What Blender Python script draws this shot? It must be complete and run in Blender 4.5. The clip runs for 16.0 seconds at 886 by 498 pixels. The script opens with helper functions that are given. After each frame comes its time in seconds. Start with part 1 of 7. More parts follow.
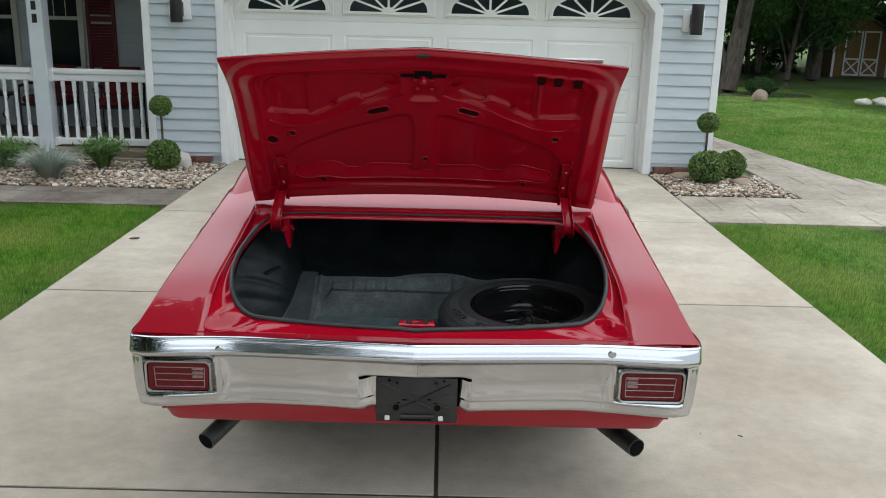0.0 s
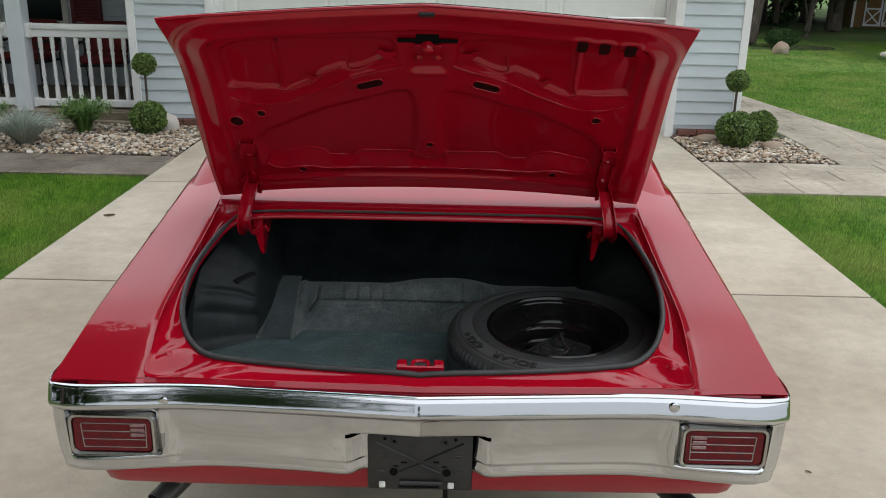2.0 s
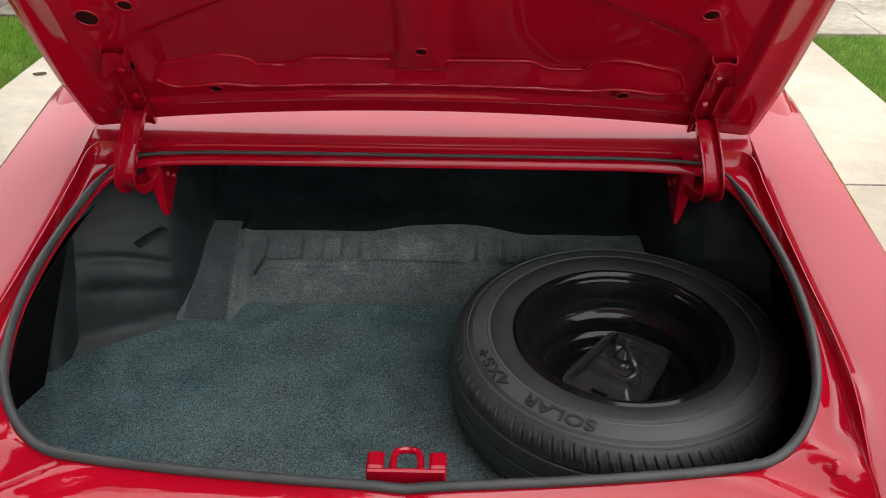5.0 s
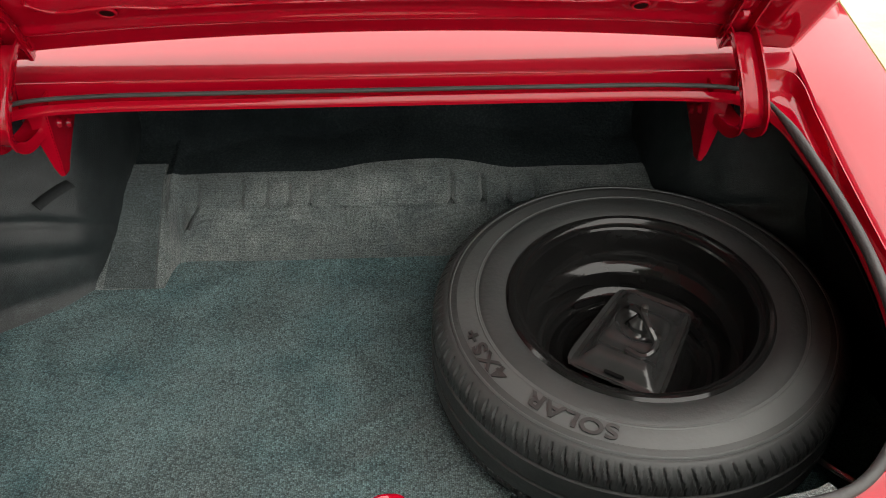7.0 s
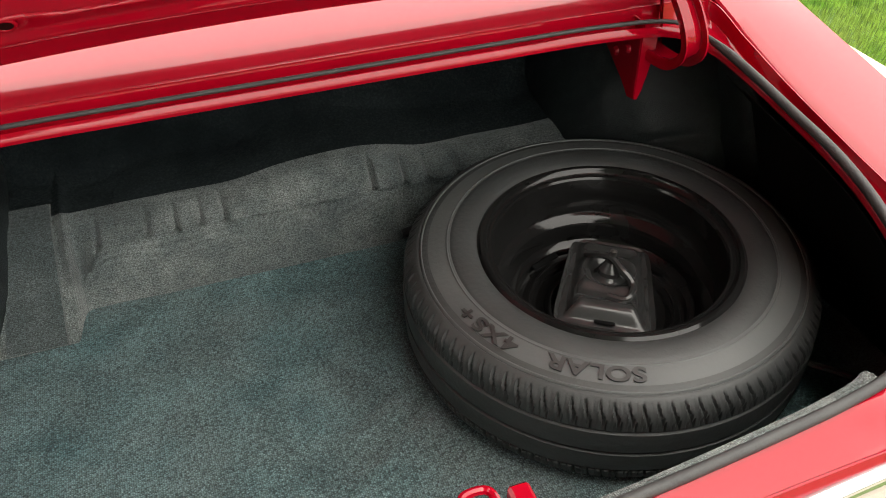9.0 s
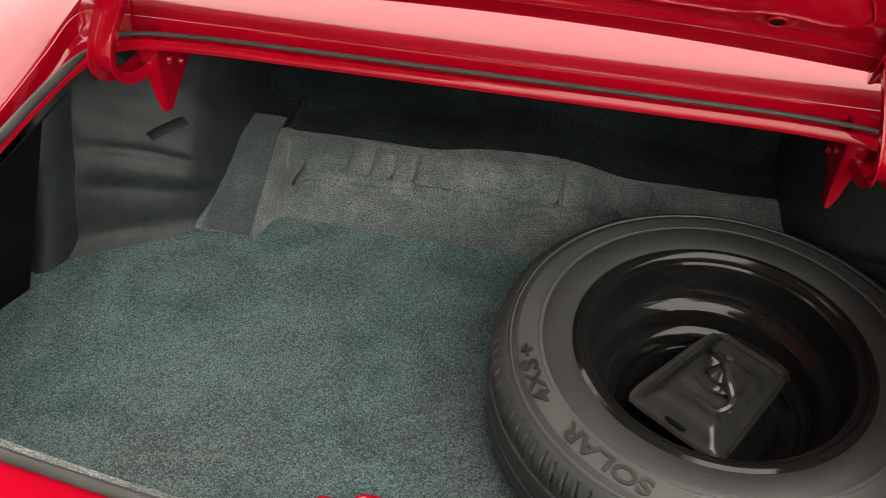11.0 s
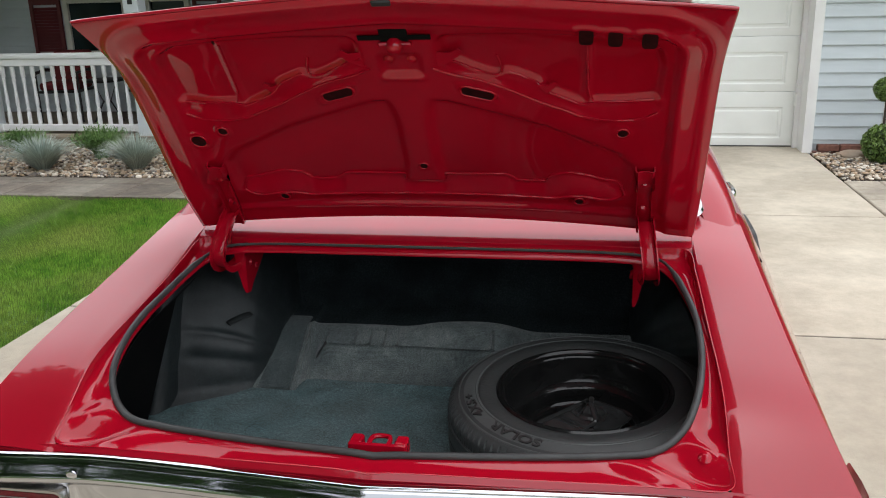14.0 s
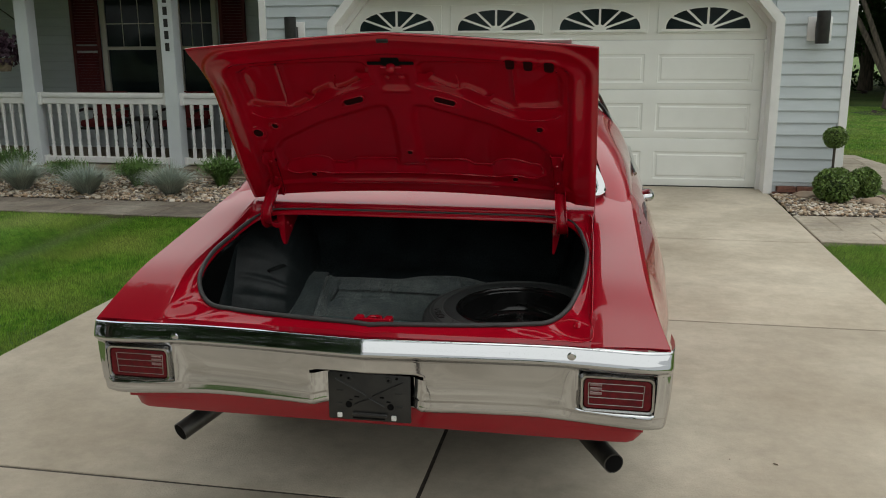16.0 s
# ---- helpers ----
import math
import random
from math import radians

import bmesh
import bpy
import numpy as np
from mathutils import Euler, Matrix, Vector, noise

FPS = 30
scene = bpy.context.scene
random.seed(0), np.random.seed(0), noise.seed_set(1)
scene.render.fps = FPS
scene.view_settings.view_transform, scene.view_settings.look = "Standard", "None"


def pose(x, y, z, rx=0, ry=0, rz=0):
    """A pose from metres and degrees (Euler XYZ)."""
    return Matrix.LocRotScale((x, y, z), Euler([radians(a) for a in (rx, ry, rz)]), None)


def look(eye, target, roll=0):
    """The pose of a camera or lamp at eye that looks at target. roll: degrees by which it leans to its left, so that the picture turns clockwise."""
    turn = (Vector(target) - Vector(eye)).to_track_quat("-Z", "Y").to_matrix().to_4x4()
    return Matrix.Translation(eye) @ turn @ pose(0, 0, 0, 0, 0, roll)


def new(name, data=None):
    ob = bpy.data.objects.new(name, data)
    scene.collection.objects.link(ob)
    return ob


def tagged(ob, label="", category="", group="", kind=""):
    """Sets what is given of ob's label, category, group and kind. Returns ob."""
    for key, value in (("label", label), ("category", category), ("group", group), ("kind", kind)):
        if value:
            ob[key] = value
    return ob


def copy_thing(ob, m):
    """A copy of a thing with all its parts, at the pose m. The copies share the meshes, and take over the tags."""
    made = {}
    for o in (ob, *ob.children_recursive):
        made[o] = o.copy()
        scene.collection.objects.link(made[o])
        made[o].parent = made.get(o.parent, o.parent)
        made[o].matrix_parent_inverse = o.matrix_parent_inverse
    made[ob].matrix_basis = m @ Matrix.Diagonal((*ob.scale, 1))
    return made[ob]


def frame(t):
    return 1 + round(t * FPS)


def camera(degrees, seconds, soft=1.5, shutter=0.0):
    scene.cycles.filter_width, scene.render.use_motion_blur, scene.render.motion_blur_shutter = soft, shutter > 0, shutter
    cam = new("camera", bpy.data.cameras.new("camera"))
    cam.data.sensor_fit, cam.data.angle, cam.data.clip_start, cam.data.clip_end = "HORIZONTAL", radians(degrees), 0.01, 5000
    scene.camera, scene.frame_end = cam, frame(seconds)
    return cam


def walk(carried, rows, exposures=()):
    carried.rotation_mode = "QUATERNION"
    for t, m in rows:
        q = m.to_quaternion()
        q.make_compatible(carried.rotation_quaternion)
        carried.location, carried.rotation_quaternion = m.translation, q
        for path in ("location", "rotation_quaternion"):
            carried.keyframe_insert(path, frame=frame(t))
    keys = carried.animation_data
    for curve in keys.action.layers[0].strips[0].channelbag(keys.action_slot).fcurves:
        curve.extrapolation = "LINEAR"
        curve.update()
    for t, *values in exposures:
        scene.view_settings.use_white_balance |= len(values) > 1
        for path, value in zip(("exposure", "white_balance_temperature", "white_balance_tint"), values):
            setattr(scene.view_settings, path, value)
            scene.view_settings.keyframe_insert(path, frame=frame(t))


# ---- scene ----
cam = camera(54.3, 16.0, soft=1.0)
PATH = [
    (0, (0.121, -0.167, 1.748), (0.127, 1.764, 1.225), 1.4),
    (0.5, (0.142, -0.013, 1.742), (0.141, 1.912, 1.199), 1.3),
    (1, (0.129, 0.174, 1.743), (0.128, 2.092, 1.174), 1.4),
    (1.5, (0.114, 0.339, 1.738), (0.112, 2.249, 1.145), 1.3),
    (2, (0.107, 0.513, 1.736), (0.102, 2.412, 1.11), 1.2),
    (2.5, (0.13, 0.699, 1.741), (0.115, 2.582, 1.068), 1.0),
    (3, (0.136, 0.879, 1.724), (0.114, 2.745, 1.005), 0.8),
    (3.4, (0.114, 1.033, 1.707), (0.105, 2.884, 0.948), 0.9),
    (3.5, (0.114, 1.069, 1.71), (0.098, 2.911, 0.93), 0.8),
    (4, (0.103, 1.249, 1.702), (0.092, 3.06, 0.853), 0.8),
    (4.2, (0.107, 1.317, 1.702), (0.095, 3.113, 0.823), 0.8),
    (6.3, (0.081, 1.842, 1.663), (0.101, 3.451, 0.475), 0.6),
    (6.5, (0.076, 1.871, 1.652), (0.121, 3.468, 0.449), 0.7),
    (7, (0.08, 1.924, 1.63), (0.164, 3.489, 0.386), 0.3),
    (7.5, (0.015, 1.949, 1.596), (0.209, 3.496, 0.344), 0.4),
    (8, (-0.109, 1.985, 1.584), (0.296, 3.487, 0.327), -1.4),
    (8.5, (-0.176, 2.015, 1.575), (0.361, 3.475, 0.317), -1.3),
    (9, (-0.176, 2.013, 1.561), (0.356, 3.486, 0.317), -0.4),
    (9.5, (-0.083, 2.025, 1.576), (0.243, 3.522, 0.291), 1.8),
    (9.7, (-0.038, 2.031, 1.586), (0.175, 3.53, 0.279), 3.3),
    (11.8, (0.324, 1.92, 1.595), (-0.138, 3.5, 0.458), -1.5),
    (12, (0.331, 1.874, 1.593), (-0.122, 3.497, 0.516), -2.6),
    (12.5, (0.266, 1.702, 1.61), (-0.049, 3.452, 0.693), -1.9),
    (13, (0.325, 1.5, 1.612), (0.012, 3.326, 0.859), -1.0),
    (13.5, (0.419, 1.266, 1.641), (0.073, 3.123, 0.984), -1.2),
    (14, (0.469, 0.995, 1.645), (0.127, 2.879, 1.065), -1.5),
    (14.5, (0.549, 0.745, 1.663), (0.199, 2.635, 1.112), -1.0),
    (15, (0.657, 0.504, 1.648), (0.297, 2.403, 1.136), -0.6),
    (15.5, (0.738, 0.267, 1.635), (0.37, 2.172, 1.148), -0.5),
    (16, (0.753, -0.01, 1.604), (0.391, 1.902, 1.145), -0.3),
]
EXPOSURES = [(0, 0.08, 5950, 7), (2, -0.05, 6200, 8), (3, -0.06, 6400, 10), (4, 0.36, 5950, 10), (5, 0.70, 6500, 10), (6.3, 1.12, 7100, 10), (7, 1.24, 7100, 10), (8.5, 1.34, 7200, 10), (9.7, 1.50, 7200, 10), (12, 1.40, 7600, 10), (12.5, 1.42, 7300, 10), (13, 1.05, 6450, 10), (13.5, 0.46, 6300, 10), (14, 0.34, 6250, 10), (14.5, 0.22, 6250, 10), (15.2, 0.02, 6450, 8), (16, -0.42, 6600, 5)]
walk(cam, [(t, look(eye, target, roll)) for t, eye, target, roll in PATH], EXPOSURES)

# ---------------------------------------------------------------- light: overcast sky
world = bpy.data.worlds.new("overcast_sky")
scene.world = world
world.use_nodes = True
wn, wl = world.node_tree.nodes, world.node_tree.links
wn.clear()
sky = wn.new("ShaderNodeTexSky")
sky.sky_type = "NISHITA"
sky.sun_disc = False
sky.sun_elevation = radians(86)
sky.sun_rotation = radians(180)
sky.air_density, sky.dust_density, sky.ozone_density = 1.0, 9.0, 1.0
grey = wn.new("ShaderNodeHueSaturation")
grey.inputs["Saturation"].default_value = 0.20
grey.inputs["Value"].default_value = 0.30
cloud = wn.new("ShaderNodeMix")  # an even layer of cloud over the sky's own brightness
cloud.data_type, cloud.blend_type = "RGBA", "ADD"
cloud.inputs["Factor"].default_value = 1.0
cloud.inputs["B"].default_value = (8.7, 9.0, 9.3, 1)
back = wn.new("ShaderNodeBackground")
back.inputs["Strength"].default_value = 0.095
wout = wn.new("ShaderNodeOutputWorld")
wl.new(sky.outputs[0], grey.inputs["Color"])
wl.new(grey.outputs[0], cloud.inputs["A"])
wl.new(cloud.outputs["Result"], back.inputs["Color"])
wl.new(back.outputs[0], wout.inputs["Surface"])

sun = new("sun", bpy.data.lights.new("sun", "SUN"))
sun.data.energy, sun.data.angle, sun.data.color = 2.1, radians(140), (1.0, 0.99, 0.97)
sun.matrix_world = look((0.3, -0.6, 10), (0, 0, 0))


# ---------------------------------------------------------------- materials
def material(name, base, rough=0.5, metal=0.0, alt=None, scale=8.0, mix=(0.35, 0.65), bump=0.0, bump_scale=60.0,
             coat=0.0, spec=0.5, alt2=None, scale2=0.8, per_object=0.0, stretch=(1, 1, 1), sheen=0.0, rough_var=0.0, island=False, soft_coat=0.03):
    """A procedural surface: base and alt mixed by fine noise, alt2 by a broad one, bump by a third."""
    m = bpy.data.materials.new(name)
    m.use_nodes = True
    n, l = m.node_tree.nodes, m.node_tree.links
    p = n["Principled BSDF"]
    p.inputs["Roughness"].default_value, p.inputs["Metallic"].default_value = rough, metal
    p.inputs["Coat Weight"].default_value, p.inputs["Coat Roughness"].default_value = coat, soft_coat
    p.inputs["Coat IOR"].default_value = 1.47 if coat >= 1.0 else 1.5
    p.inputs["Specular IOR Level"].default_value = spec
    p.inputs["Sheen Weight"].default_value = sheen
    p.inputs["Base Color"].default_value = (*base, 1)
    tc = n.new("ShaderNodeTexCoord")
    mp = n.new("ShaderNodeMapping")
    mp.inputs["Scale"].default_value = stretch
    l.new(tc.outputs["Object"], mp.inputs["Vector"])

    def noise_ramp(sc, lo, hi, detail=6):
        t = n.new("ShaderNodeTexNoise")
        t.inputs["Scale"].default_value, t.inputs["Detail"].default_value = sc, detail
        l.new(mp.outputs[0], t.inputs["Vector"])
        r = n.new("ShaderNodeMapRange")
        r.inputs["From Min"].default_value, r.inputs["From Max"].default_value = lo, hi
        l.new(t.outputs["Fac"], r.inputs["Value"])
        return r.outputs[0]

    col = None

    def blend(fac, other):
        nonlocal col
        x = n.new("ShaderNodeMix")
        x.data_type = "RGBA"
        l.new(fac, x.inputs["Factor"])
        if col is None:
            x.inputs["A"].default_value = (*base, 1)
        else:
            l.new(col, x.inputs["A"])
        x.inputs["B"].default_value = (*other, 1)
        col = x.outputs["Result"]

    if alt:
        blend(noise_ramp(scale, *mix), alt)
    if alt2:
        blend(noise_ramp(scale2, 0.42, 0.68), alt2)
    if per_object or island:
        hs = n.new("ShaderNodeHueSaturation")
        if col is None:
            hs.inputs["Color"].default_value = (*base, 1)
        else:
            l.new(col, hs.inputs["Color"])
        if island:
            src = n.new("ShaderNodeNewGeometry").outputs["Random Per Island"]
        else:
            src = n.new("ShaderNodeObjectInfo").outputs["Random"]
        r = n.new("ShaderNodeMapRange")
        r.inputs["To Min"].default_value, r.inputs["To Max"].default_value = 1 - per_object, 1 + per_object
        l.new(src, r.inputs["Value"])
        l.new(r.outputs[0], hs.inputs["Value"])
        col = hs.outputs[0]
    if col is not None:
        l.new(col, p.inputs["Base Color"])
    if rough_var:
        r = n.new("ShaderNodeMapRange")
        r.inputs["To Min"].default_value, r.inputs["To Max"].default_value = rough - rough_var, rough + rough_var
        l.new(noise_ramp(scale * 0.7, 0.35, 0.65), r.inputs["Value"])
        l.new(r.outputs[0], p.inputs["Roughness"])
    if bump:
        b = n.new("ShaderNodeBump")
        b.inputs["Strength"].default_value, b.inputs["Distance"].default_value = bump, 0.01
        l.new(noise_ramp(bump_scale, 0.2, 0.8, 4), b.inputs["Height"])
        l.new(b.outputs[0], p.inputs["Normal"])
    return m


def pebble_colours(name, stops):
    """Stone colour drawn at random for each loose stone of one mesh."""
    m = material(name, (0.5, 0.45, 0.4), 0.75, bump=0.15, bump_scale=90)
    n, l = m.node_tree.nodes, m.node_tree.links
    ramp = n.new("ShaderNodeValToRGB")
    ramp.color_ramp.interpolation = "CONSTANT"
    while len(ramp.color_ramp.elements) < len(stops):
        ramp.color_ramp.elements.new(0.5)
    for i, c in enumerate(stops):
        ramp.color_ramp.elements[i].position = i / len(stops)
        ramp.color_ramp.elements[i].color = (*c, 1)
    l.new(n.new("ShaderNodeNewGeometry").outputs["Random Per Island"], ramp.inputs[0])
    l.new(ramp.outputs[0], n["Principled BSDF"].inputs["Base Color"])
    return m


RED = material("red_paint", (0.325, 0.0023, 0.0145), 0.38, alt=(0.30, 0.002, 0.0125), scale=3, coat=1.0, soft_coat=0.025, spec=0.12, bump=0.006, bump_scale=4)
RED_IN = material("red_paint_inner", (0.37, 0.0024, 0.0145), 0.5, alt=(0.33, 0.0021, 0.0125), scale=5, coat=1.0, soft_coat=0.035, spec=0.0, bump=0.012, bump_scale=22)
CHROME = material("chrome", (0.545, 0.55, 0.565), 0.06, 1.0, rough_var=0.03, scale=6, bump=0.005, bump_scale=5)
CHROME_SATIN = material("satin_chrome", (0.42, 0.41, 0.40), 0.22, 1.0, rough_var=0.05, scale=10, bump=0.02, bump_scale=14)
BLACK_METAL = material("black_metal", (0.012, 0.012, 0.013), 0.45, alt=(0.025, 0.024, 0.023), scale=14, bump=0.05, bump_scale=60, rough_var=0.08)
BLACK_GLOSS = material("black_gloss", (0.008, 0.008, 0.008), 0.10, alt=(0.012, 0.012, 0.012), scale=10, spec=0.36, bump=0.012, bump_scale=20)
RED_CAVITY = material("hole_shade_red", (0.030, 0.0022, 0.0030), 0.8, alt=(0.014, 0.0016, 0.002), scale=60, spec=0.1)
# near-black in place of shade: trunk walls, slots, holes, recesses, underbody
DARK = material("cavity_shade", (0.004, 0.004, 0.0045), 0.9, alt=(0.007, 0.007, 0.007), scale=10, spec=0.08)
RUBBER = material("rubber", (0.030, 0.030, 0.031), 0.55, alt=(0.042, 0.042, 0.042), scale=20, bump=0.1, bump_scale=150)
TYRE = material("tyre_rubber", (0.040, 0.0435, 0.0435), 0.52, alt=(0.031, 0.034, 0.034), scale=9, bump=0.08, bump_scale=120)
TYRE_BAND = material("tyre_sidewall_band", (0.070, 0.076, 0.076), 0.46, alt=(0.080, 0.087, 0.086), scale=9, bump=0.05, bump_scale=160)
JACK = material("jack_enamel", (0.026, 0.027, 0.027), 0.16, alt=(0.036, 0.037, 0.037), scale=20, rough_var=0.06, bump=0.03, bump_scale=30)
TYRE_LETTER = material("tyre_letter", (0.020, 0.020, 0.020), 0.5, alt=(0.028, 0.028, 0.028), scale=30)
PIPE = material("exhaust_steel", (0.13, 0.125, 0.12), 0.42, 0.8, alt=(0.07, 0.066, 0.062), scale=12, rough_var=0.1, bump=0.08, bump_scale=40)
LENS = material("red_lens", (0.13, 0.004, 0.009), 0.16, alt=(0.085, 0.003, 0.007), scale=60, spec=0.3, bump=0.08, bump_scale=220)
LAMP_BAR = material("lamp_bar", (0.36, 0.33, 0.32), 0.35, 0.6, alt=(0.28, 0.25, 0.25), scale=40)
LENS_WHITE = material("clear_lens", (0.26, 0.15, 0.15), 0.16, alt=(0.20, 0.10, 0.10), scale=80, coat=1.0, bump=0.3, bump_scale=200)
PLASTIC_WHITE = material("white_clip", (0.78, 0.78, 0.76), 0.4, alt=(0.6, 0.6, 0.58), scale=60)
CONCRETE = material("concrete", (0.535, 0.472, 0.378), 0.88, alt=(0.440, 0.385, 0.305), scale=1.5, mix=(0.44, 0.58), alt2=(0.375, 0.318, 0.242), scale2=0.8, bump=0.22, bump_scale=120, per_object=0.05)


def speckle(m, scale, low, high):
    """Fine light and dark grains over a surface's own colour."""
    n, l = m.node_tree.nodes, m.node_tree.links
    p = n["Principled BSDF"]
    tc = n.new("ShaderNodeTexCoord")
    t = n.new("ShaderNodeTexNoise")
    t.inputs["Scale"].default_value, t.inputs["Detail"].default_value, t.inputs["Roughness"].default_value = scale, 8.0, 0.75
    l.new(tc.outputs["Object"], t.inputs["Vector"])
    r = n.new("ShaderNodeMapRange")
    r.inputs["From Min"].default_value, r.inputs["From Max"].default_value = 0.3, 0.7
    r.inputs["To Min"].default_value, r.inputs["To Max"].default_value = low, high
    l.new(t.outputs["Fac"], r.inputs["Value"])
    hs = n.new("ShaderNodeHueSaturation")
    l.new(p.inputs["Base Color"].links[0].from_socket, hs.inputs["Color"])
    l.new(r.outputs[0], hs.inputs["Value"])
    l.new(hs.outputs[0], p.inputs["Base Color"])


speckle(CONCRETE, 9.0, 0.86, 1.12)
JOINT = material("joint_fill", (0.055, 0.045, 0.04), 0.95, alt=(0.09, 0.075, 0.06), scale=30)
SLATE = material("stamped_slate", (0.41, 0.355, 0.28), 0.62, alt=(0.24, 0.20, 0.155), scale=3.2, alt2=(0.48, 0.42, 0.34), scale2=1.6, bump=0.5, bump_scale=16, per_object=0.07)
SLATE_DARK = material("stamped_slate_dark", (0.165, 0.135, 0.105), 0.6, alt=(0.10, 0.080, 0.062), scale=5, alt2=(0.21, 0.185, 0.15), scale2=1.3, bump=0.5, bump_scale=16, per_object=0.12)
SLATE_JOINT = material("slate_joint", (0.25, 0.21, 0.165), 0.9, alt=(0.30, 0.26, 0.205), scale=9)
speckle(SLATE, 12.0, 0.72, 1.25)
speckle(SLATE_DARK, 12.0, 0.65, 1.35)
SIDING = material("blue_grey_siding", (0.53, 0.58, 0.605), 0.55, alt=(0.49, 0.54, 0.565), scale=3, bump=0.05, bump_scale=25, stretch=(1, 1, 8), per_object=0.03)
WHITE = material("white_trim_paint", (0.80, 0.80, 0.79), 0.45, alt=(0.74, 0.74, 0.73), scale=4, bump=0.03, bump_scale=40)
DOOR_WHITE = material("garage_door_paint", (0.82, 0.835, 0.80), 0.45, alt=(0.77, 0.785, 0.75), scale=2.5, bump=0.05, bump_scale=70)
GLASS_DARK = material("dark_pane", (0.008, 0.013, 0.014), 0.10, spec=0.18, alt=(0.020, 0.032, 0.034), scale=1.6)
BRICK = material("brick_red", (0.20, 0.085, 0.06), 0.85, alt=(0.13, 0.06, 0.045), scale=20, bump=0.4, bump_scale=60, per_object=0.25)
WOOD = material("weathered_board", (0.26, 0.21, 0.15), 0.8, alt=(0.18, 0.14, 0.10), scale=6, stretch=(1, 6, 6), bump=0.2, bump_scale=30, per_object=0.1)
SHUTTER = material("maroon_shutter", (0.13, 0.018, 0.022), 0.6, alt=(0.10, 0.014, 0.018), scale=8, bump=0.05)
CUSHION = material("red_cushion", (0.17, 0.014, 0.016), 0.85, alt=(0.12, 0.010, 0.012), scale=20, bump=0.2, bump_scale=120)
SOIL = material("mulch", (0.075, 0.05, 0.035), 0.95, alt=(0.04, 0.028, 0.02), scale=40, bump=0.8, bump_scale=80)
LAWN = material("lawn_soil", (0.075, 0.150, 0.022), 0.9, alt=(0.050, 0.105, 0.016), scale=9, alt2=(0.15, 0.21, 0.05), scale2=0.35, bump=0.8, bump_scale=70)
BLADE = material("grass_blade", (0.112, 0.262, 0.030), 0.5, alt=(0.240, 0.410, 0.060), scale=13, mix=(0.38, 0.62), alt2=(0.33, 0.41, 0.10), scale2=1.3, per_object=0.5, island=True)
BARK = material("bark", (0.12, 0.095, 0.075), 0.9, alt=(0.05, 0.04, 0.032), scale=7, stretch=(3, 3, 0.6), bump=0.9, bump_scale=9)
LEAF = material("leaf_green", (0.024, 0.060, 0.014), 0.6, spec=0.2, alt=(0.044, 0.098, 0.020), scale=0.9, per_object=0.4, island=True)
def let_light_through(m, share):
    """Thin leaves pass part of the light that falls on their far side."""
    n, l = m.node_tree.nodes, m.node_tree.links
    p, out = n["Principled BSDF"], n["Material Output"]
    tr = n.new("ShaderNodeBsdfTranslucent")
    l.new(p.inputs["Base Color"].links[0].from_socket, tr.inputs["Color"])
    mx = n.new("ShaderNodeMixShader")
    mx.inputs[0].default_value = share
    l.new(p.outputs[0], mx.inputs[1])
    l.new(tr.outputs[0], mx.inputs[2])
    l.new(mx.outputs[0], out.inputs["Surface"])


let_light_through(BLADE, 0.45)
LEAF_BOX = material("boxwood_leaf", (0.088, 0.155, 0.028), 0.5, alt=(0.13, 0.20, 0.042), scale=6, per_object=0.35, island=True)
LEAF_SHRUB = material("shrub_leaf", (0.085, 0.18, 0.038), 0.55, alt=(0.14, 0.24, 0.055), scale=5, per_object=0.35, island=True)
LEAF_BLUE = material("fescue_blade", (0.30, 0.37, 0.33), 0.6, alt=(0.40, 0.43, 0.35), scale=5, per_object=0.3, island=True)
LEAF_PURPLE = material("purple_leaf", (0.045, 0.018, 0.035), 0.6, per_object=0.4, island=True)
BOULDER = material("boulder", (0.34, 0.24, 0.17), 0.85, alt=(0.24, 0.18, 0.13), scale=5, alt2=(0.45, 0.38, 0.30), scale2=2, bump=0.5, bump_scale=14)
SHED_WALL = material("ochre_board", (0.25, 0.135, 0.045), 0.75, alt=(0.18, 0.10, 0.034), scale=3, stretch=(6, 6, 1), bump=0.2, bump_scale=20)
ASPHALT = material("worn_asphalt", (0.16, 0.155, 0.15), 0.9, alt=(0.12, 0.117, 0.112), scale=3, alt2=(0.20, 0.195, 0.185), scale2=0.4, bump=0.3, bump_scale=90)
ROOFING = material("asphalt_shingle", (0.07, 0.065, 0.06), 0.9, alt=(0.11, 0.10, 0.09), scale=12, bump=0.5, bump_scale=40)
PEBBLE = pebble_colours("river_pebble", [(0.44, 0.35, 0.25), (0.33, 0.25, 0.17), (0.56, 0.49, 0.40), (0.23, 0.18, 0.135), (0.40, 0.28, 0.18), (0.48, 0.40, 0.31), (0.19, 0.165, 0.145), (0.63, 0.57, 0.49)])


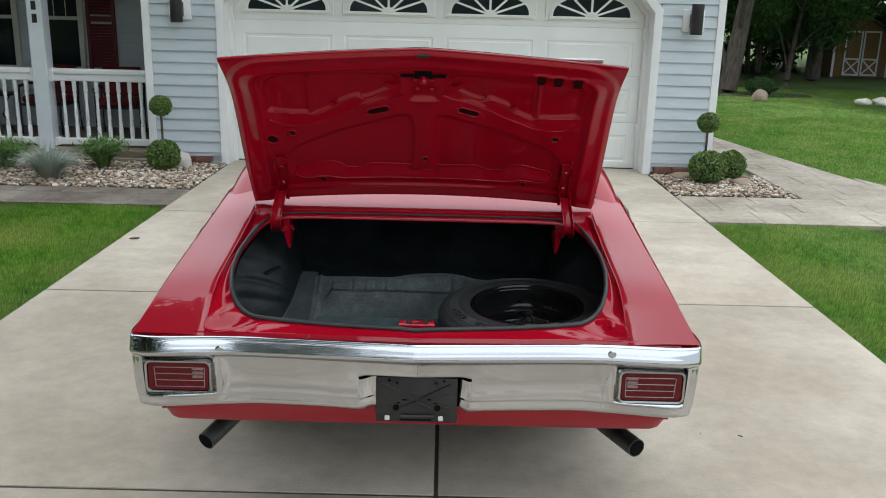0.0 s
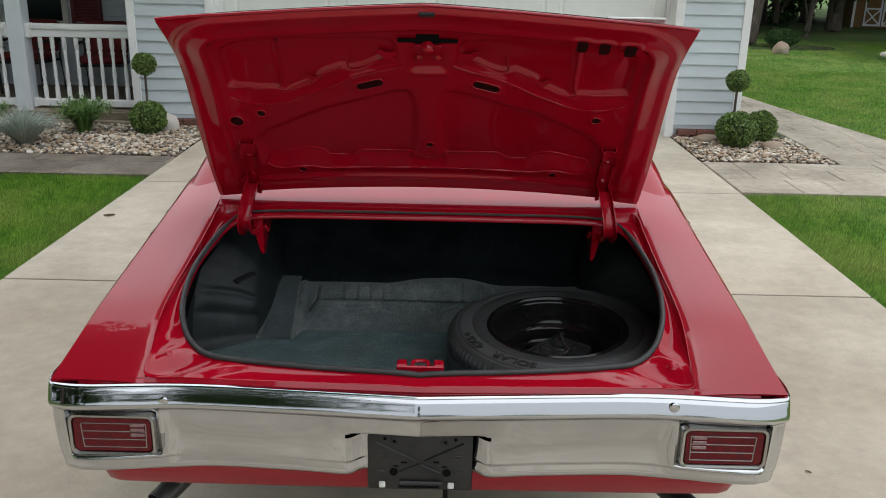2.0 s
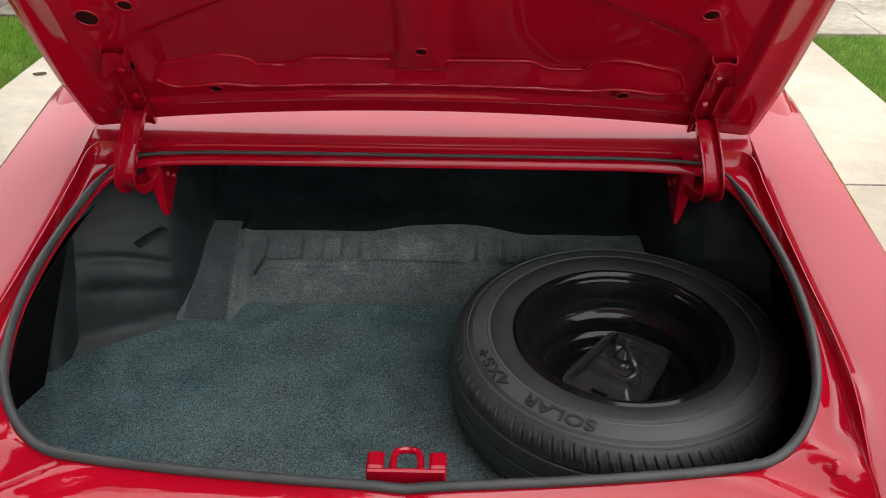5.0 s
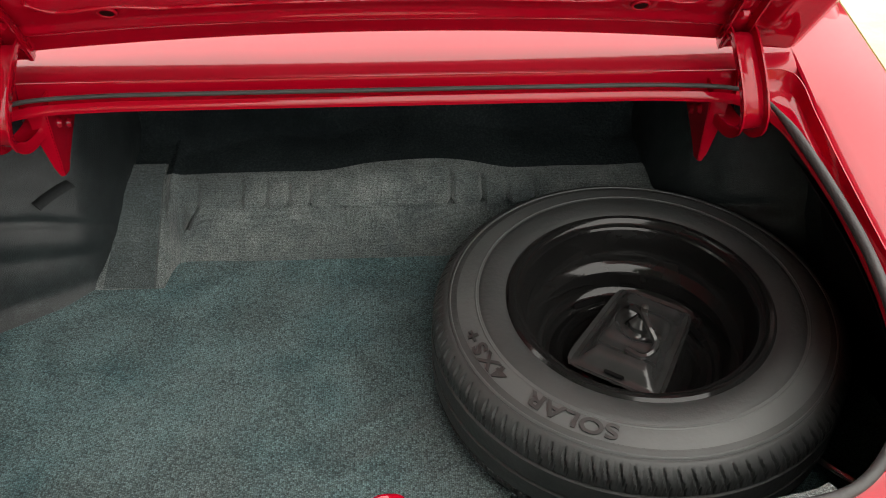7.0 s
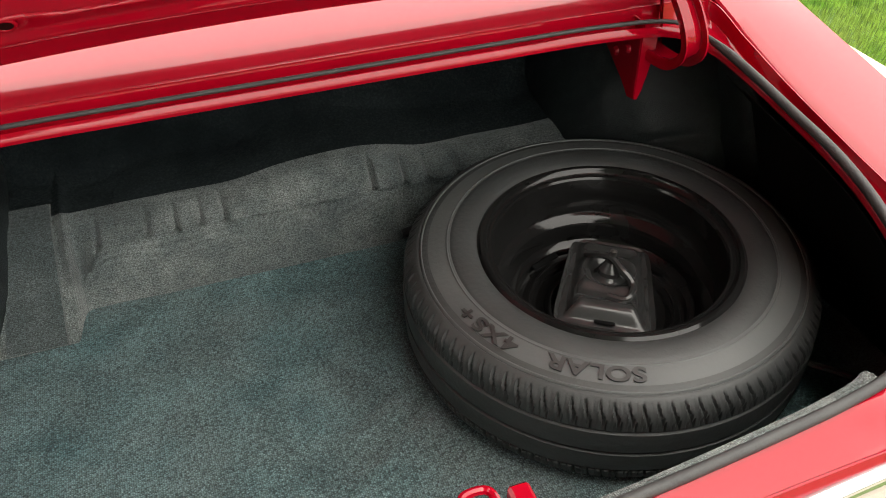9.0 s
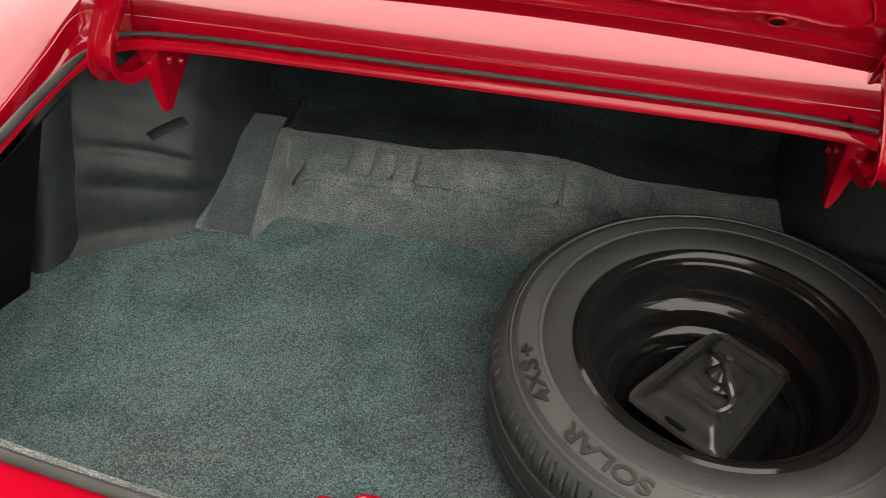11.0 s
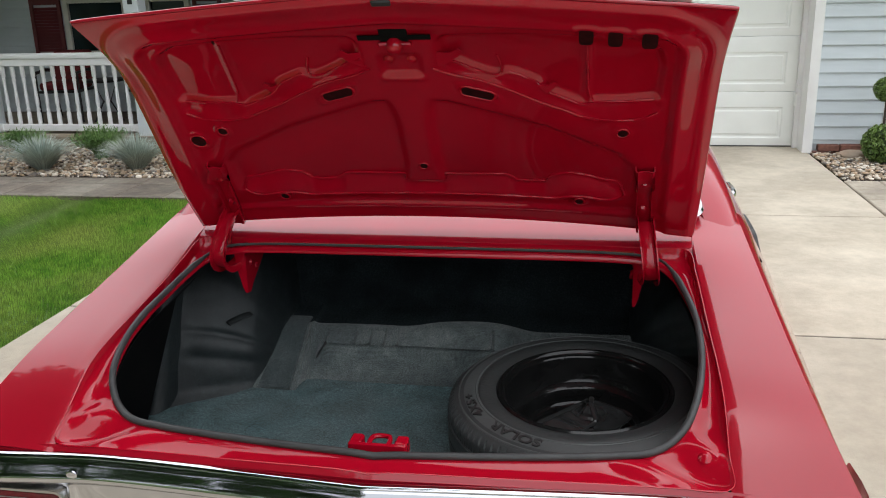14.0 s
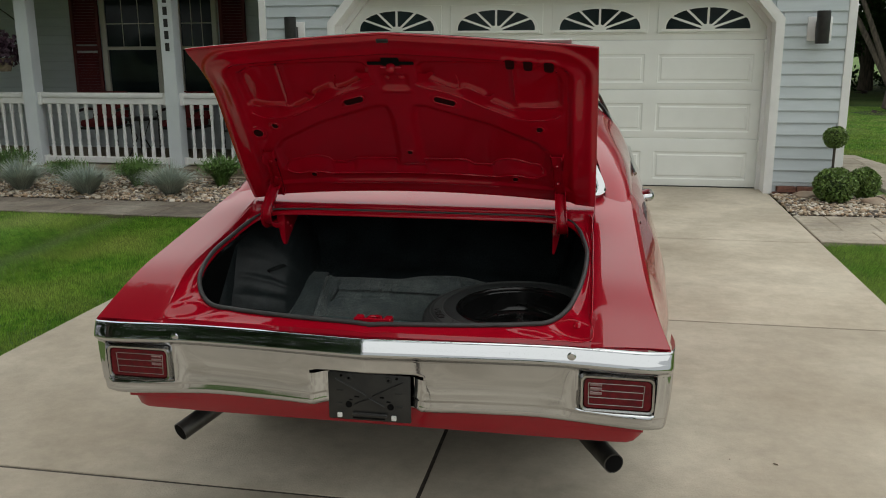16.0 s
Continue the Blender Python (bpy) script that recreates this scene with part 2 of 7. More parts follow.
def loop_pile(m, scale, stretch, low, high, relief):
    """Turns a surface into loop pile: each loop a little lighter or darker than its neighbours, with dark gaps between."""
    n, l = m.node_tree.nodes, m.node_tree.links
    p = n["Principled BSDF"]
    tc = n.new("ShaderNodeTexCoord")
    mp = n.new("ShaderNodeMapping")
    mp.inputs["Scale"].default_value = stretch
    l.new(tc.outputs["Object"], mp.inputs["Vector"])
    v = n.new("ShaderNodeTexVoronoi")
    v.inputs["Scale"].default_value, v.inputs["Randomness"].default_value = scale, 0.6
    l.new(mp.outputs[0], v.inputs["Vector"])
    sep = n.new("ShaderNodeSeparateColor")
    l.new(v.outputs["Color"], sep.inputs[0])
    tone = n.new("ShaderNodeMapRange")
    tone.inputs["To Min"].default_value, tone.inputs["To Max"].default_value = low, high
    l.new(sep.outputs[0], tone.inputs["Value"])
    gap = n.new("ShaderNodeMapRange")
    gap.inputs["From Min"].default_value, gap.inputs["From Max"].default_value = 0.15, 0.75
    gap.inputs["To Min"].default_value, gap.inputs["To Max"].default_value = 1.25, 0.35
    l.new(v.outputs["Distance"], gap.inputs["Value"])
    mul = n.new("ShaderNodeMath")
    mul.operation = "MULTIPLY"
    l.new(tone.outputs[0], mul.inputs[0])
    l.new(gap.outputs[0], mul.inputs[1])
    hs = n.new("ShaderNodeHueSaturation")
    l.new(p.inputs["Base Color"].links[0].from_socket, hs.inputs["Color"])
    l.new(mul.outputs[0], hs.inputs["Value"])
    l.new(hs.outputs[0], p.inputs["Base Color"])
    b = n.new("ShaderNodeBump")
    b.inputs["Strength"].default_value, b.inputs["Distance"].default_value = relief, 0.002
    l.new(gap.outputs[0], b.inputs["Height"])
    l.new(b.outputs[0], p.inputs["Normal"])
    return m


def carpet_material():
    """Blue-green loop pile with broad traffic wear."""
    m = material("trunk_carpet", (0.072, 0.150, 0.160), 0.95, alt=(0.124, 0.218, 0.224), scale=14, mix=(0.36, 0.66), alt2=(0.120, 0.172, 0.174), scale2=3.2, sheen=0.1)
    return loop_pile(m, 380, (0.8, 1.0, 1.0), 0.60, 1.60, 0.8)


CARPET = carpet_material()
# paler than the floor: partly its own grey, partly sky light put into the colour
CARPET_PALE = loop_pile(material("pale_carpet", (0.152, 0.182, 0.179), 0.95, alt=(0.232, 0.260, 0.252), scale=22, mix=(0.40, 0.64), alt2=(0.100, 0.124, 0.126), scale2=7, sheen=0.2), 460, (0.8, 1.0, 1.0), 0.76, 1.30, 0.6)
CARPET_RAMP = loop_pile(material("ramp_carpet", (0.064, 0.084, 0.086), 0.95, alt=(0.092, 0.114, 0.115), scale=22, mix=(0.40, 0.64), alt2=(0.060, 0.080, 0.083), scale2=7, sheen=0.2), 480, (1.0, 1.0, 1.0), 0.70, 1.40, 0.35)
# carpet deep under the deck: its shade is put into the colour
SHADE_FELT = material("shaded_carpet", (0.014, 0.020, 0.022), 0.95, spec=0.1, alt=(0.028, 0.036, 0.037), scale=200, mix=(0.45, 0.7), alt2=(0.006, 0.009, 0.010), scale2=6, bump=0.5, bump_scale=120)
FELT = loop_pile(material("moulded_trunk_liner", (0.024, 0.032, 0.034), 0.46, spec=0.45, alt=(0.038, 0.048, 0.050), scale=40, mix=(0.42, 0.66), alt2=(0.016, 0.021, 0.023), scale2=6, rough_var=0.06), 520, (1.0, 1.0, 1.0), 0.80, 1.25, 0.25)

BRIGHT = material("bright_nameplate", (0.78, 0.78, 0.77), 0.35, 0.3, alt=(0.6, 0.6, 0.6), scale=30)
STRAP = material("woven_strap", (0.012, 0.015, 0.016), 0.8, alt=(0.022, 0.026, 0.027), scale=200)


def glass(name, tint=(0.75, 0.82, 0.82)):
    m = material(name, tint, 0.02)
    p = m.node_tree.nodes["Principled BSDF"]
    p.inputs["Transmission Weight"].default_value = 1.0
    p.inputs["IOR"].default_value = 1.45
    return m


GLASS = glass("window_glass")


# ---------------------------------------------------------------- mesh helpers
def finish(me, mat, angle=35, smooth=True):
    me.materials.append(mat)
    if smooth:
        me.shade_smooth()
        me.set_sharp_from_angle(angle=radians(angle))
    return me


def thing(name, loc, label, category, group="", kind=""):
    """An Empty at a thing's base, the parent of its parts."""
    ob = new(name)
    ob.location = loc
    return tagged(ob, label, category, group, kind)


def hang(ob, parent):
    """Makes ob a part of parent; its mesh stays in the coordinates it was made in."""
    ob.parent = parent
    if parent.parent is None:
        ob.matrix_parent_inverse = Matrix.Translation(-Vector(parent.location))
    return ob


def part(name, bm, mat, parent=None, label="", angle=35, smooth=True):
    me = bpy.data.meshes.new(name)
    bm.normal_update()
    bm.to_mesh(me)
    bm.free()
    finish(me, mat, angle, smooth)
    ob = new(name, me)
    if label:
        ob["label"] = label
    return hang(ob, parent) if parent else ob


def single(name, bm, mat, label, category, group="", kind="", angle=35, smooth=True, loc=(0, 0, 0)):
    """A thing of one mesh."""
    ob = part(name, bm, mat, None, "", angle, smooth)
    ob.location = loc
    return tagged(ob, label, category, group, kind)


def data_part(name, verts, faces, mat, parent=None, label="", smooth=False, angle=35):
    me = bpy.data.meshes.new(name)
    me.from_pydata(verts, [], faces)
    finish(me, mat, angle, smooth)
    ob = new(name, me)
    if label:
        ob["label"] = label
    return hang(ob, parent) if parent else ob


def piece(name, me, parent, m):
    """One of many alike pieces: an object of its own on a shared mesh."""
    ob = new(name, me)
    hang(ob, parent)
    ob.matrix_basis = m
    return ob


def box(x0, x1, y0, y1, z0, z1, bevel=0.0, seg=1, bm=None):
    own = bmesh.new()
    bmesh.ops.create_cube(own, size=1, matrix=Matrix.Translation(((x0 + x1) / 2, (y0 + y1) / 2, (z0 + z1) / 2)) @ Matrix.Diagonal((x1 - x0, y1 - y0, z1 - z0, 1)))
    if bevel:
        bmesh.ops.bevel(own, geom=own.edges[:], offset=bevel, segments=seg, affect="EDGES", profile=0.5)
    return add_to(bm, own) if bm else own


def add_to(bm, own):
    me = bpy.data.meshes.new("tmp")
    own.to_mesh(me)
    own.free()
    bm.from_mesh(me)
    bpy.data.meshes.remove(me)
    return bm


def sheet(rows, close_u=False, close_v=False, bm=None):
    """A surface through rows of points."""
    bm = bm or bmesh.new()
    g = [[bm.verts.new(p) for p in row] for row in rows]
    nu, nv = len(g), len(g[0])
    for i in range(nu if close_u else nu - 1):
        for j in range(nv if close_v else nv - 1):
            a, b, c, d = g[i][j], g[i][(j + 1) % nv], g[(i + 1) % nu][(j + 1) % nv], g[(i + 1) % nu][j]
            if len({a, b, c, d}) == 4:
                bm.faces.new((a, b, c, d))
    return bm


def thick(bm, t):
    """Gives a sheet a thickness, on the side away from its normals."""
    bm.normal_update()
    bmesh.ops.solidify(bm, geom=bm.faces[:], thickness=t)
    return bm


def smooth_path(pts, n, closed=False):
    """Catmull-Rom through pts, n steps a span."""
    pts = [Vector(p) for p in pts]
    out = []
    m = len(pts)
    for i in range(m if closed else m - 1):
        if closed:
            p0, p1, p2, p3 = pts[i - 1], pts[i], pts[(i + 1) % m], pts[(i + 2) % m]
        else:
            p0, p1, p2, p3 = pts[max(i - 1, 0)], pts[i], pts[i + 1], pts[min(i + 2, m - 1)]
        for k in range(n):
            t = k / n
            out.append(0.5 * ((2 * p1) + (p2 - p0) * t + (2 * p0 - 5 * p1 + 4 * p2 - p3) * t * t + (3 * p1 - p0 - 3 * p2 + p3) * t ** 3))
    if not closed:
        out.append(pts[-1])
    return out


def tube(path, r, n=10, closed=False, caps=True, flat=1.0, bm=None):
    """A round (or flattened) rod along a path; r may be a list."""
    bm = bm or bmesh.new()
    path = [Vector(p) for p in path]
    rings = []
    up = Vector((0, 0, 1))
    for i, p in enumerate(path):
        a = path[i - 1] if (i or closed) else p
        b = path[(i + 1) % len(path)] if (i < len(path) - 1 or closed) else p
        d = (b - a).normalized()
        s = d.cross(up)
        s = s.normalized() if s.length > 1e-3 else Vector((1, 0, 0))
        w = s.cross(d).normalized()
        rr = r[i] if isinstance(r, (list, tuple)) else r
        rings.append([bm.verts.new(p + (s * math.cos(q) + w * math.sin(q) * flat) * rr) for q in [2 * math.pi * k / n for k in range(n)]])
    cnt = len(rings)
    for i in range(cnt if closed else cnt - 1):
        for k in range(n):
            bm.faces.new((rings[i][k], rings[i][(k + 1) % n], rings[(i + 1) % cnt][(k + 1) % n], rings[(i + 1) % cnt][k]))
    if caps and not closed:
        bm.faces.new(rings[0][::-1])
        bm.faces.new(rings[-1])
    return bm


def lathe(profile, n=48, m=None, bm=None, closed=False):
    """Turns (radius, height) points round z."""
    bm = bm or bmesh.new()
    rows = [[(m @ Vector((r * math.cos(a), r * math.sin(a), h)) if m else Vector((r * math.cos(a), r * math.sin(a), h))) for a in [2 * math.pi * k / n for k in range(n)]] for r, h in profile]
    return sheet(rows, close_u=closed, close_v=True, bm=bm)


def prism(outline, y0, y1, bm=None):
    """An outline in x and z, drawn out from y0 to y1."""
    bm = bm or bmesh.new()
    a = [bm.verts.new((x, y0, z)) for x, z in outline]
    b = [bm.verts.new((x, y1, z)) for x, z in outline]
    bm.faces.new(a)
    bm.faces.new(b[::-1])
    for i in range(len(a)):
        j = (i + 1) % len(a)
        bm.faces.new((a[j], a[i], b[i], b[j]))
    bmesh.ops.recalc_face_normals(bm, faces=bm.faces[:])
    return bm


def lerp(table, y):
    return float(np.interp(y, [a for a, b in table], [b for a, b in table]))


CURVES = {}


def curve(table, y):
    """As lerp, with the corners of the table rounded off."""
    key = tuple(table)
    if key not in CURVES:
        x0, x1 = table[0][0], table[-1][0]
        n = 1200
        xs = np.linspace(x0, x1, n)
        v = np.interp(xs, [a for a, b in table], [b for a, b in table])
        for width in (0.035,):
            k = max(2, int(width / (x1 - x0) * n))
            w = np.exp(-(np.arange(-3 * k, 3 * k + 1) / k) ** 2 / 2)
            pad = 3 * k
            ext = np.concatenate([2 * v[0] - v[pad:0:-1], v, 2 * v[-1] - v[-2:-pad - 2:-1]])
            v = np.convolve(ext, w / w.sum(), mode="valid")
        CURVES[key] = (xs, v)
    xs, v = CURVES[key]
    return float(np.interp(y, xs, v))


def step01(x):
    x = min(max(x, 0.0), 1.0)
    return x * x * (3 - 2 * x)


def inside_depth(px, py, poly):
    """Signed distance to a polygon, positive inside (arrays)."""
    d = np.full(px.shape, 1e9)
    ins = np.zeros(px.shape, bool)
    n = len(poly)
    for i in range(n):
        x0, y0 = poly[i]
        x1, y1 = poly[(i + 1) % n]
        ex, ey = x1 - x0, y1 - y0
        t = np.clip(((px - x0) * ex + (py - y0) * ey) / (ex * ex + ey * ey), 0, 1)
        d = np.minimum(d, np.hypot(px - x0 - t * ex, py - y0 - t * ey))
        cross = ((y0 > py) != (y1 > py)) & (px < (x1 - x0) * (py - y0) / ((y1 - y0) or 1e-9) + x0)
        ins ^= cross
    return np.where(ins, d, -d)


def soft(d, lo, hi):
    t = np.clip((d - lo) / (hi - lo), 0, 1)
    return t * t * (3 - 2 * t)

# ---------------------------------------------------------------- ground
def make_ground():
    """One sheet to the horizon: finer near the house."""
    xs = sorted({-2500, -600, -150, -60, *range(-30, 32, 2), 60, 150, 600, 2500})
    ys = sorted({-2500, -600, -150, -60, *range(-30, 52, 2), 90, 200, 600, 2500})
    rows = []
    for y in ys:
        rows.append([(x, y, -0.045 + (0.12 * noise.noise(Vector((x * 0.09, y * 0.09, 0))) if (abs(x) > 8 and y > 16) else 0.0)) for x in xs])
    return single("ground", sheet(rows), LAWN, "mown green lawn ground running out to the woods", "ground", kind="structure")


make_ground()

DRIVE_X = (-2.40, 0.125, 2.53)
DRIVE_Y = (-13.70, -11.35, -9.00, -6.65, -4.30, -1.95, 0.38, 2.73, 5.08, 7.39, 10.24)


def make_driveway():
    bed = single("driveway", box(DRIVE_X[0] + 0.01, DRIVE_X[2] - 0.01, DRIVE_Y[0], DRIVE_Y[-1], -0.12, -0.005), JOINT,
                 "pale broom-finished concrete driveway with dark joints", "driveway", kind="structure")
    g = 0.008
    for j in range(len(DRIVE_Y) - 1):
        for i in range(2):
            part("slab", box(DRIVE_X[i] + g, DRIVE_X[i + 1] - g, DRIVE_Y[j] + g, DRIVE_Y[j + 1] - g, -0.10, 0.0, 0.004, 2), CONCRETE, bed)
    return bed


make_driveway()
single("road", box(-60, 60, -22.5, -13.72, -0.20, -0.02), ASPHALT, "pale worn asphalt street at the foot of the drive", "road", kind="structure", smooth=False)


def stone_joint_grid(x0, x1, y0, y1, rng, size=0.5):
    """Rectangles of broken ashlar that fill a field."""
    out, y = [], y0
    while y < y1 - 0.02:
        h = min(rng.choice([0.24, 0.36, 0.48]) * size / 0.5, y1 - y)
        if y1 - y - h < 0.12:
            h = y1 - y
        x = x0 - rng.random() * 0.3
        while x < x1 - 0.02:
            w = rng.choice([0.32, 0.45, 0.6, 0.75]) * size / 0.5
            a, b = max(x, x0), min(x + w, x1)
            if b - a > 0.05:
                out.append((a, b, y, y + h))
            x += w
        y += h
    return out


def path_far_edge(y):
    return lerp([(7.40, 9.0), (7.9, 7.9), (8.4, 6.75), (8.85, 5.85), (9.27, 5.25), (9.9, 4.93), (11.1, 4.70), (13.4, 4.38), (20, 3.9)], y)


def slab_field(name, label, fields, mat, edge=lambda y: 99.0, size=0.5):
    """Stamped stones of one walkway, cut along its curved edge."""
    rng = random.Random(5)
    bed = None
    for x0, x1, y0, y1 in fields:
        ys = [y0 + (y1 - y0) * k / 24 for k in range(25)]
        bm = sheet([[(x0, y, -0.0075), (max(x0, min(x1, edge(y))), y, -0.0075), (max(x0, min(x1, edge(y))), y, -0.10)] for y in ys])
        bmesh.ops.recalc_face_normals(bm, faces=bm.faces[:])
        if bed is None:
            bed = single(name, bm, SLATE_JOINT, label, "path", kind="structure", smooth=False)
        else:
            part("joint_bed", bm, SLATE_JOINT, bed, smooth=False)
        for a, b, c, d in stone_joint_grid(x0, x1, y0, y1, rng, size):
            p, q = min(b - 0.004, edge(c)), min(b - 0.004, edge(d))
            if max(p, q) < a + 0.04:
                continue
            p, q = max(p, a + 0.006), max(q, a + 0.006)
            z = rng.uniform(-0.0025, 0.0015)
            bm = bmesh.new()
            g = 0.004
            lo = [(a + g, c + g), (p, c + g), (q, d - g), (a + g, d - g)]
            v0 = [bm.verts.new((x, y, -0.05)) for x, y in lo]
            v1 = [bm.verts.new((x, y, z - 0.005)) for x, y in lo]
            mx, my = sum(x for x, _ in lo) / 4, sum(y for _, y in lo) / 4
            v2 = [bm.verts.new((x + (mx - x) * min(0.3, 0.008 / max(abs(mx - x), 0.01)), y + (my - y) * min(0.3, 0.008 / max(abs(my - y), 0.01)), z)) for x, y in lo]
            for r0, r1 in ((v0, v1), (v1, v2)):
                for i in range(4):
                    bm.faces.new((r0[i], r0[(i + 1) % 4], r1[(i + 1) % 4], r1[i]))
            bm.faces.new(v2)
            part("paving_stone", bm, mat, bed, smooth=False)
    return bed


slab_field("pavement_west", "dark brown stamped slate walkway between lawn and pebbles", [(-9.6, -2.41, 7.63, 8.36)], SLATE_DARK)
slab_field("pavement_east", "grey-brown stamped slate path round the garage corner", [(2.54, 7.4, 7.45, 8.62), (3.86, 6.4, 8.625, 13.6)], SLATE, path_far_edge)


# ---------------------------------------------------------------- pebble beds
def pebble_mesh(name, spots, parent_label, rng, zbase):
    """Loose stones, each a squashed and dented ball, joined."""
    ico = bmesh.new()
    bmesh.ops.create_icosphere(ico, subdivisions=2, radius=1)
    base = np.array([v.co[:] for v in ico.verts])
    tri = np.array([[v.index for v in f.verts] for f in ico.faces])
    ico.free()
    V, F = [], []
    for k, (x, y, s, z) in enumerate(spots):
        a = rng.uniform(0, 6.28)
        dent = 1 + 0.16 * np.sin(base @ np.array([rng.uniform(-3, 3) for _ in range(3)]) + rng.uniform(0, 6))
        p = base * dent[:, None] * np.array([s * rng.uniform(0.8, 1.35), s * rng.uniform(0.7, 1.05), s * rng.uniform(0.42, 0.75)])
        tx = rng.uniform(-0.35, 0.35)
        p = p @ np.array([[1, 0, 0], [0, math.cos(tx), -math.sin(tx)], [0, math.sin(tx), math.cos(tx)]])
        c, q = math.cos(a), math.sin(a)
        p = p @ np.array([[c, -q, 0], [q, c, 0], [0, 0, 1]]) + np.array([x, y, zbase + z])
        F.append(tri + len(base) * k)
        V.append(p)
    V, F = np.concatenate(V), np.concatenate(F)
    ob = data_part(name, V.tolist(), F.tolist(), PEBBLE, None, "", True, 60)
    return tagged(ob, parent_label, "gravel", kind="stuff")


def scatter(x0, x1, y0, y1, step, rng, ok=lambda x, y: True):
    out = []
    y = y0
    while y < y1:
        x = x0
        while x < x1:
            px, py = x + rng.uniform(-0.5, 0.5) * step, y + rng.uniform(-0.5, 0.5) * step
            if ok(px, py):
                out.append((px, py, step * rng.choice([0.34, 0.40, 0.45, 0.5, 0.56, 0.72]), rng.uniform(-0.006, 0.016)))
            x += step
        y += step
    return out


def make_beds():
    rng = random.Random(11)
    for name, x0, x1, y0, y1 in (("planting_bed_west", -9.6, -2.42, 8.37, 10.2), ("planting_bed_east", 2.56, 3.84, 8.63, 9.92)):
        single(name, box(x0, x1, y0, y1, -0.09, -0.012), SOIL, "dark mulch planting bed under river pebbles", "planting bed", kind="structure")
    pebble_mesh("river_pebbles", scatter(-7.6, -2.40, 8.39, 9.85, 0.037, rng), "tan and grey river pebbles in the bed by the porch", rng, 0.0)
    pebble_mesh("river_pebbles", scatter(2.56, 3.83, 8.65, 9.86, 0.035, rng, lambda x, y: x < 3.86 - max(0, y - 8.7) * 0.05), "tan and grey river pebbles round the topiary by the garage", rng, 0.0)


make_beds()


def rock(name, x, y, sx, sy, sz, seed, label, mat=None, category="rock", z=0.0):
    bm = bmesh.new()
    bmesh.ops.create_icosphere(bm, subdivisions=3, radius=1)
    for v in bm.verts:
        d = 1 + 0.22 * noise.noise(v.co * 1.3 + Vector((seed * 3.1, 0, 0))) + 0.10 * noise.noise(v.co * 3.5 + Vector((0, seed, 0)))
        v.co = Vector((v.co.x * sx * d, v.co.y * sy * d, max(v.co.z, -0.5) * sz * d + sz * 0.42))
    return single(name, bm, mat or BOULDER, label, category, angle=50, loc=(x, y, z))


PALE = material("pale_stone", (0.62, 0.58, 0.52), 0.8, alt=(0.50, 0.46, 0.41), scale=7, bump=0.4, bump_scale=25)
rock("landscape_rock", -2.90, 9.66, 0.15, 0.11, 0.12, 1, "pale grey landscape rock on the pebbles by the garage", PALE)
rock("landscape_rock", 2.90, 9.66, 0.15, 0.09, 0.050, 2, "flat brown landscape rock on the pebbles by the garage")
rock("landscape_rock", 3.22, 9.72, 0.11, 0.08, 0.055, 3, "flat brown landscape rock behind the topiary")
rock("landscape_rock", 3.46, 9.32, 0.12, 0.07, 0.055, 4, "flat brown landscape rock beside the topiary")
rock("boulder", 7.55, 20.4, 0.17, 0.15, 0.17, 5, "tan boulder at the edge of the tree bed")
for k, (bx, by, bs) in enumerate(((9.75, 19.9, 0.20), (10.15, 19.7, 0.24), (10.6, 20.0, 0.24), (10.35, 20.3, 0.2), (11.0, 19.9, 0.22))):
    rock("boulder", bx, by, bs, bs * 0.7, bs * 0.45, 7 + k, "pale low boulder in a row on the lawn", PALE)


# ---------------------------------------------------------------- house: garage front
WALL_Y = 9.90
X_L, X_R = -3.30, 3.26
DOOR_L, DOOR_R, DOOR_T, KNEE = -2.38, 2.47, 2.18, 1.83
WALL_T = 3.0


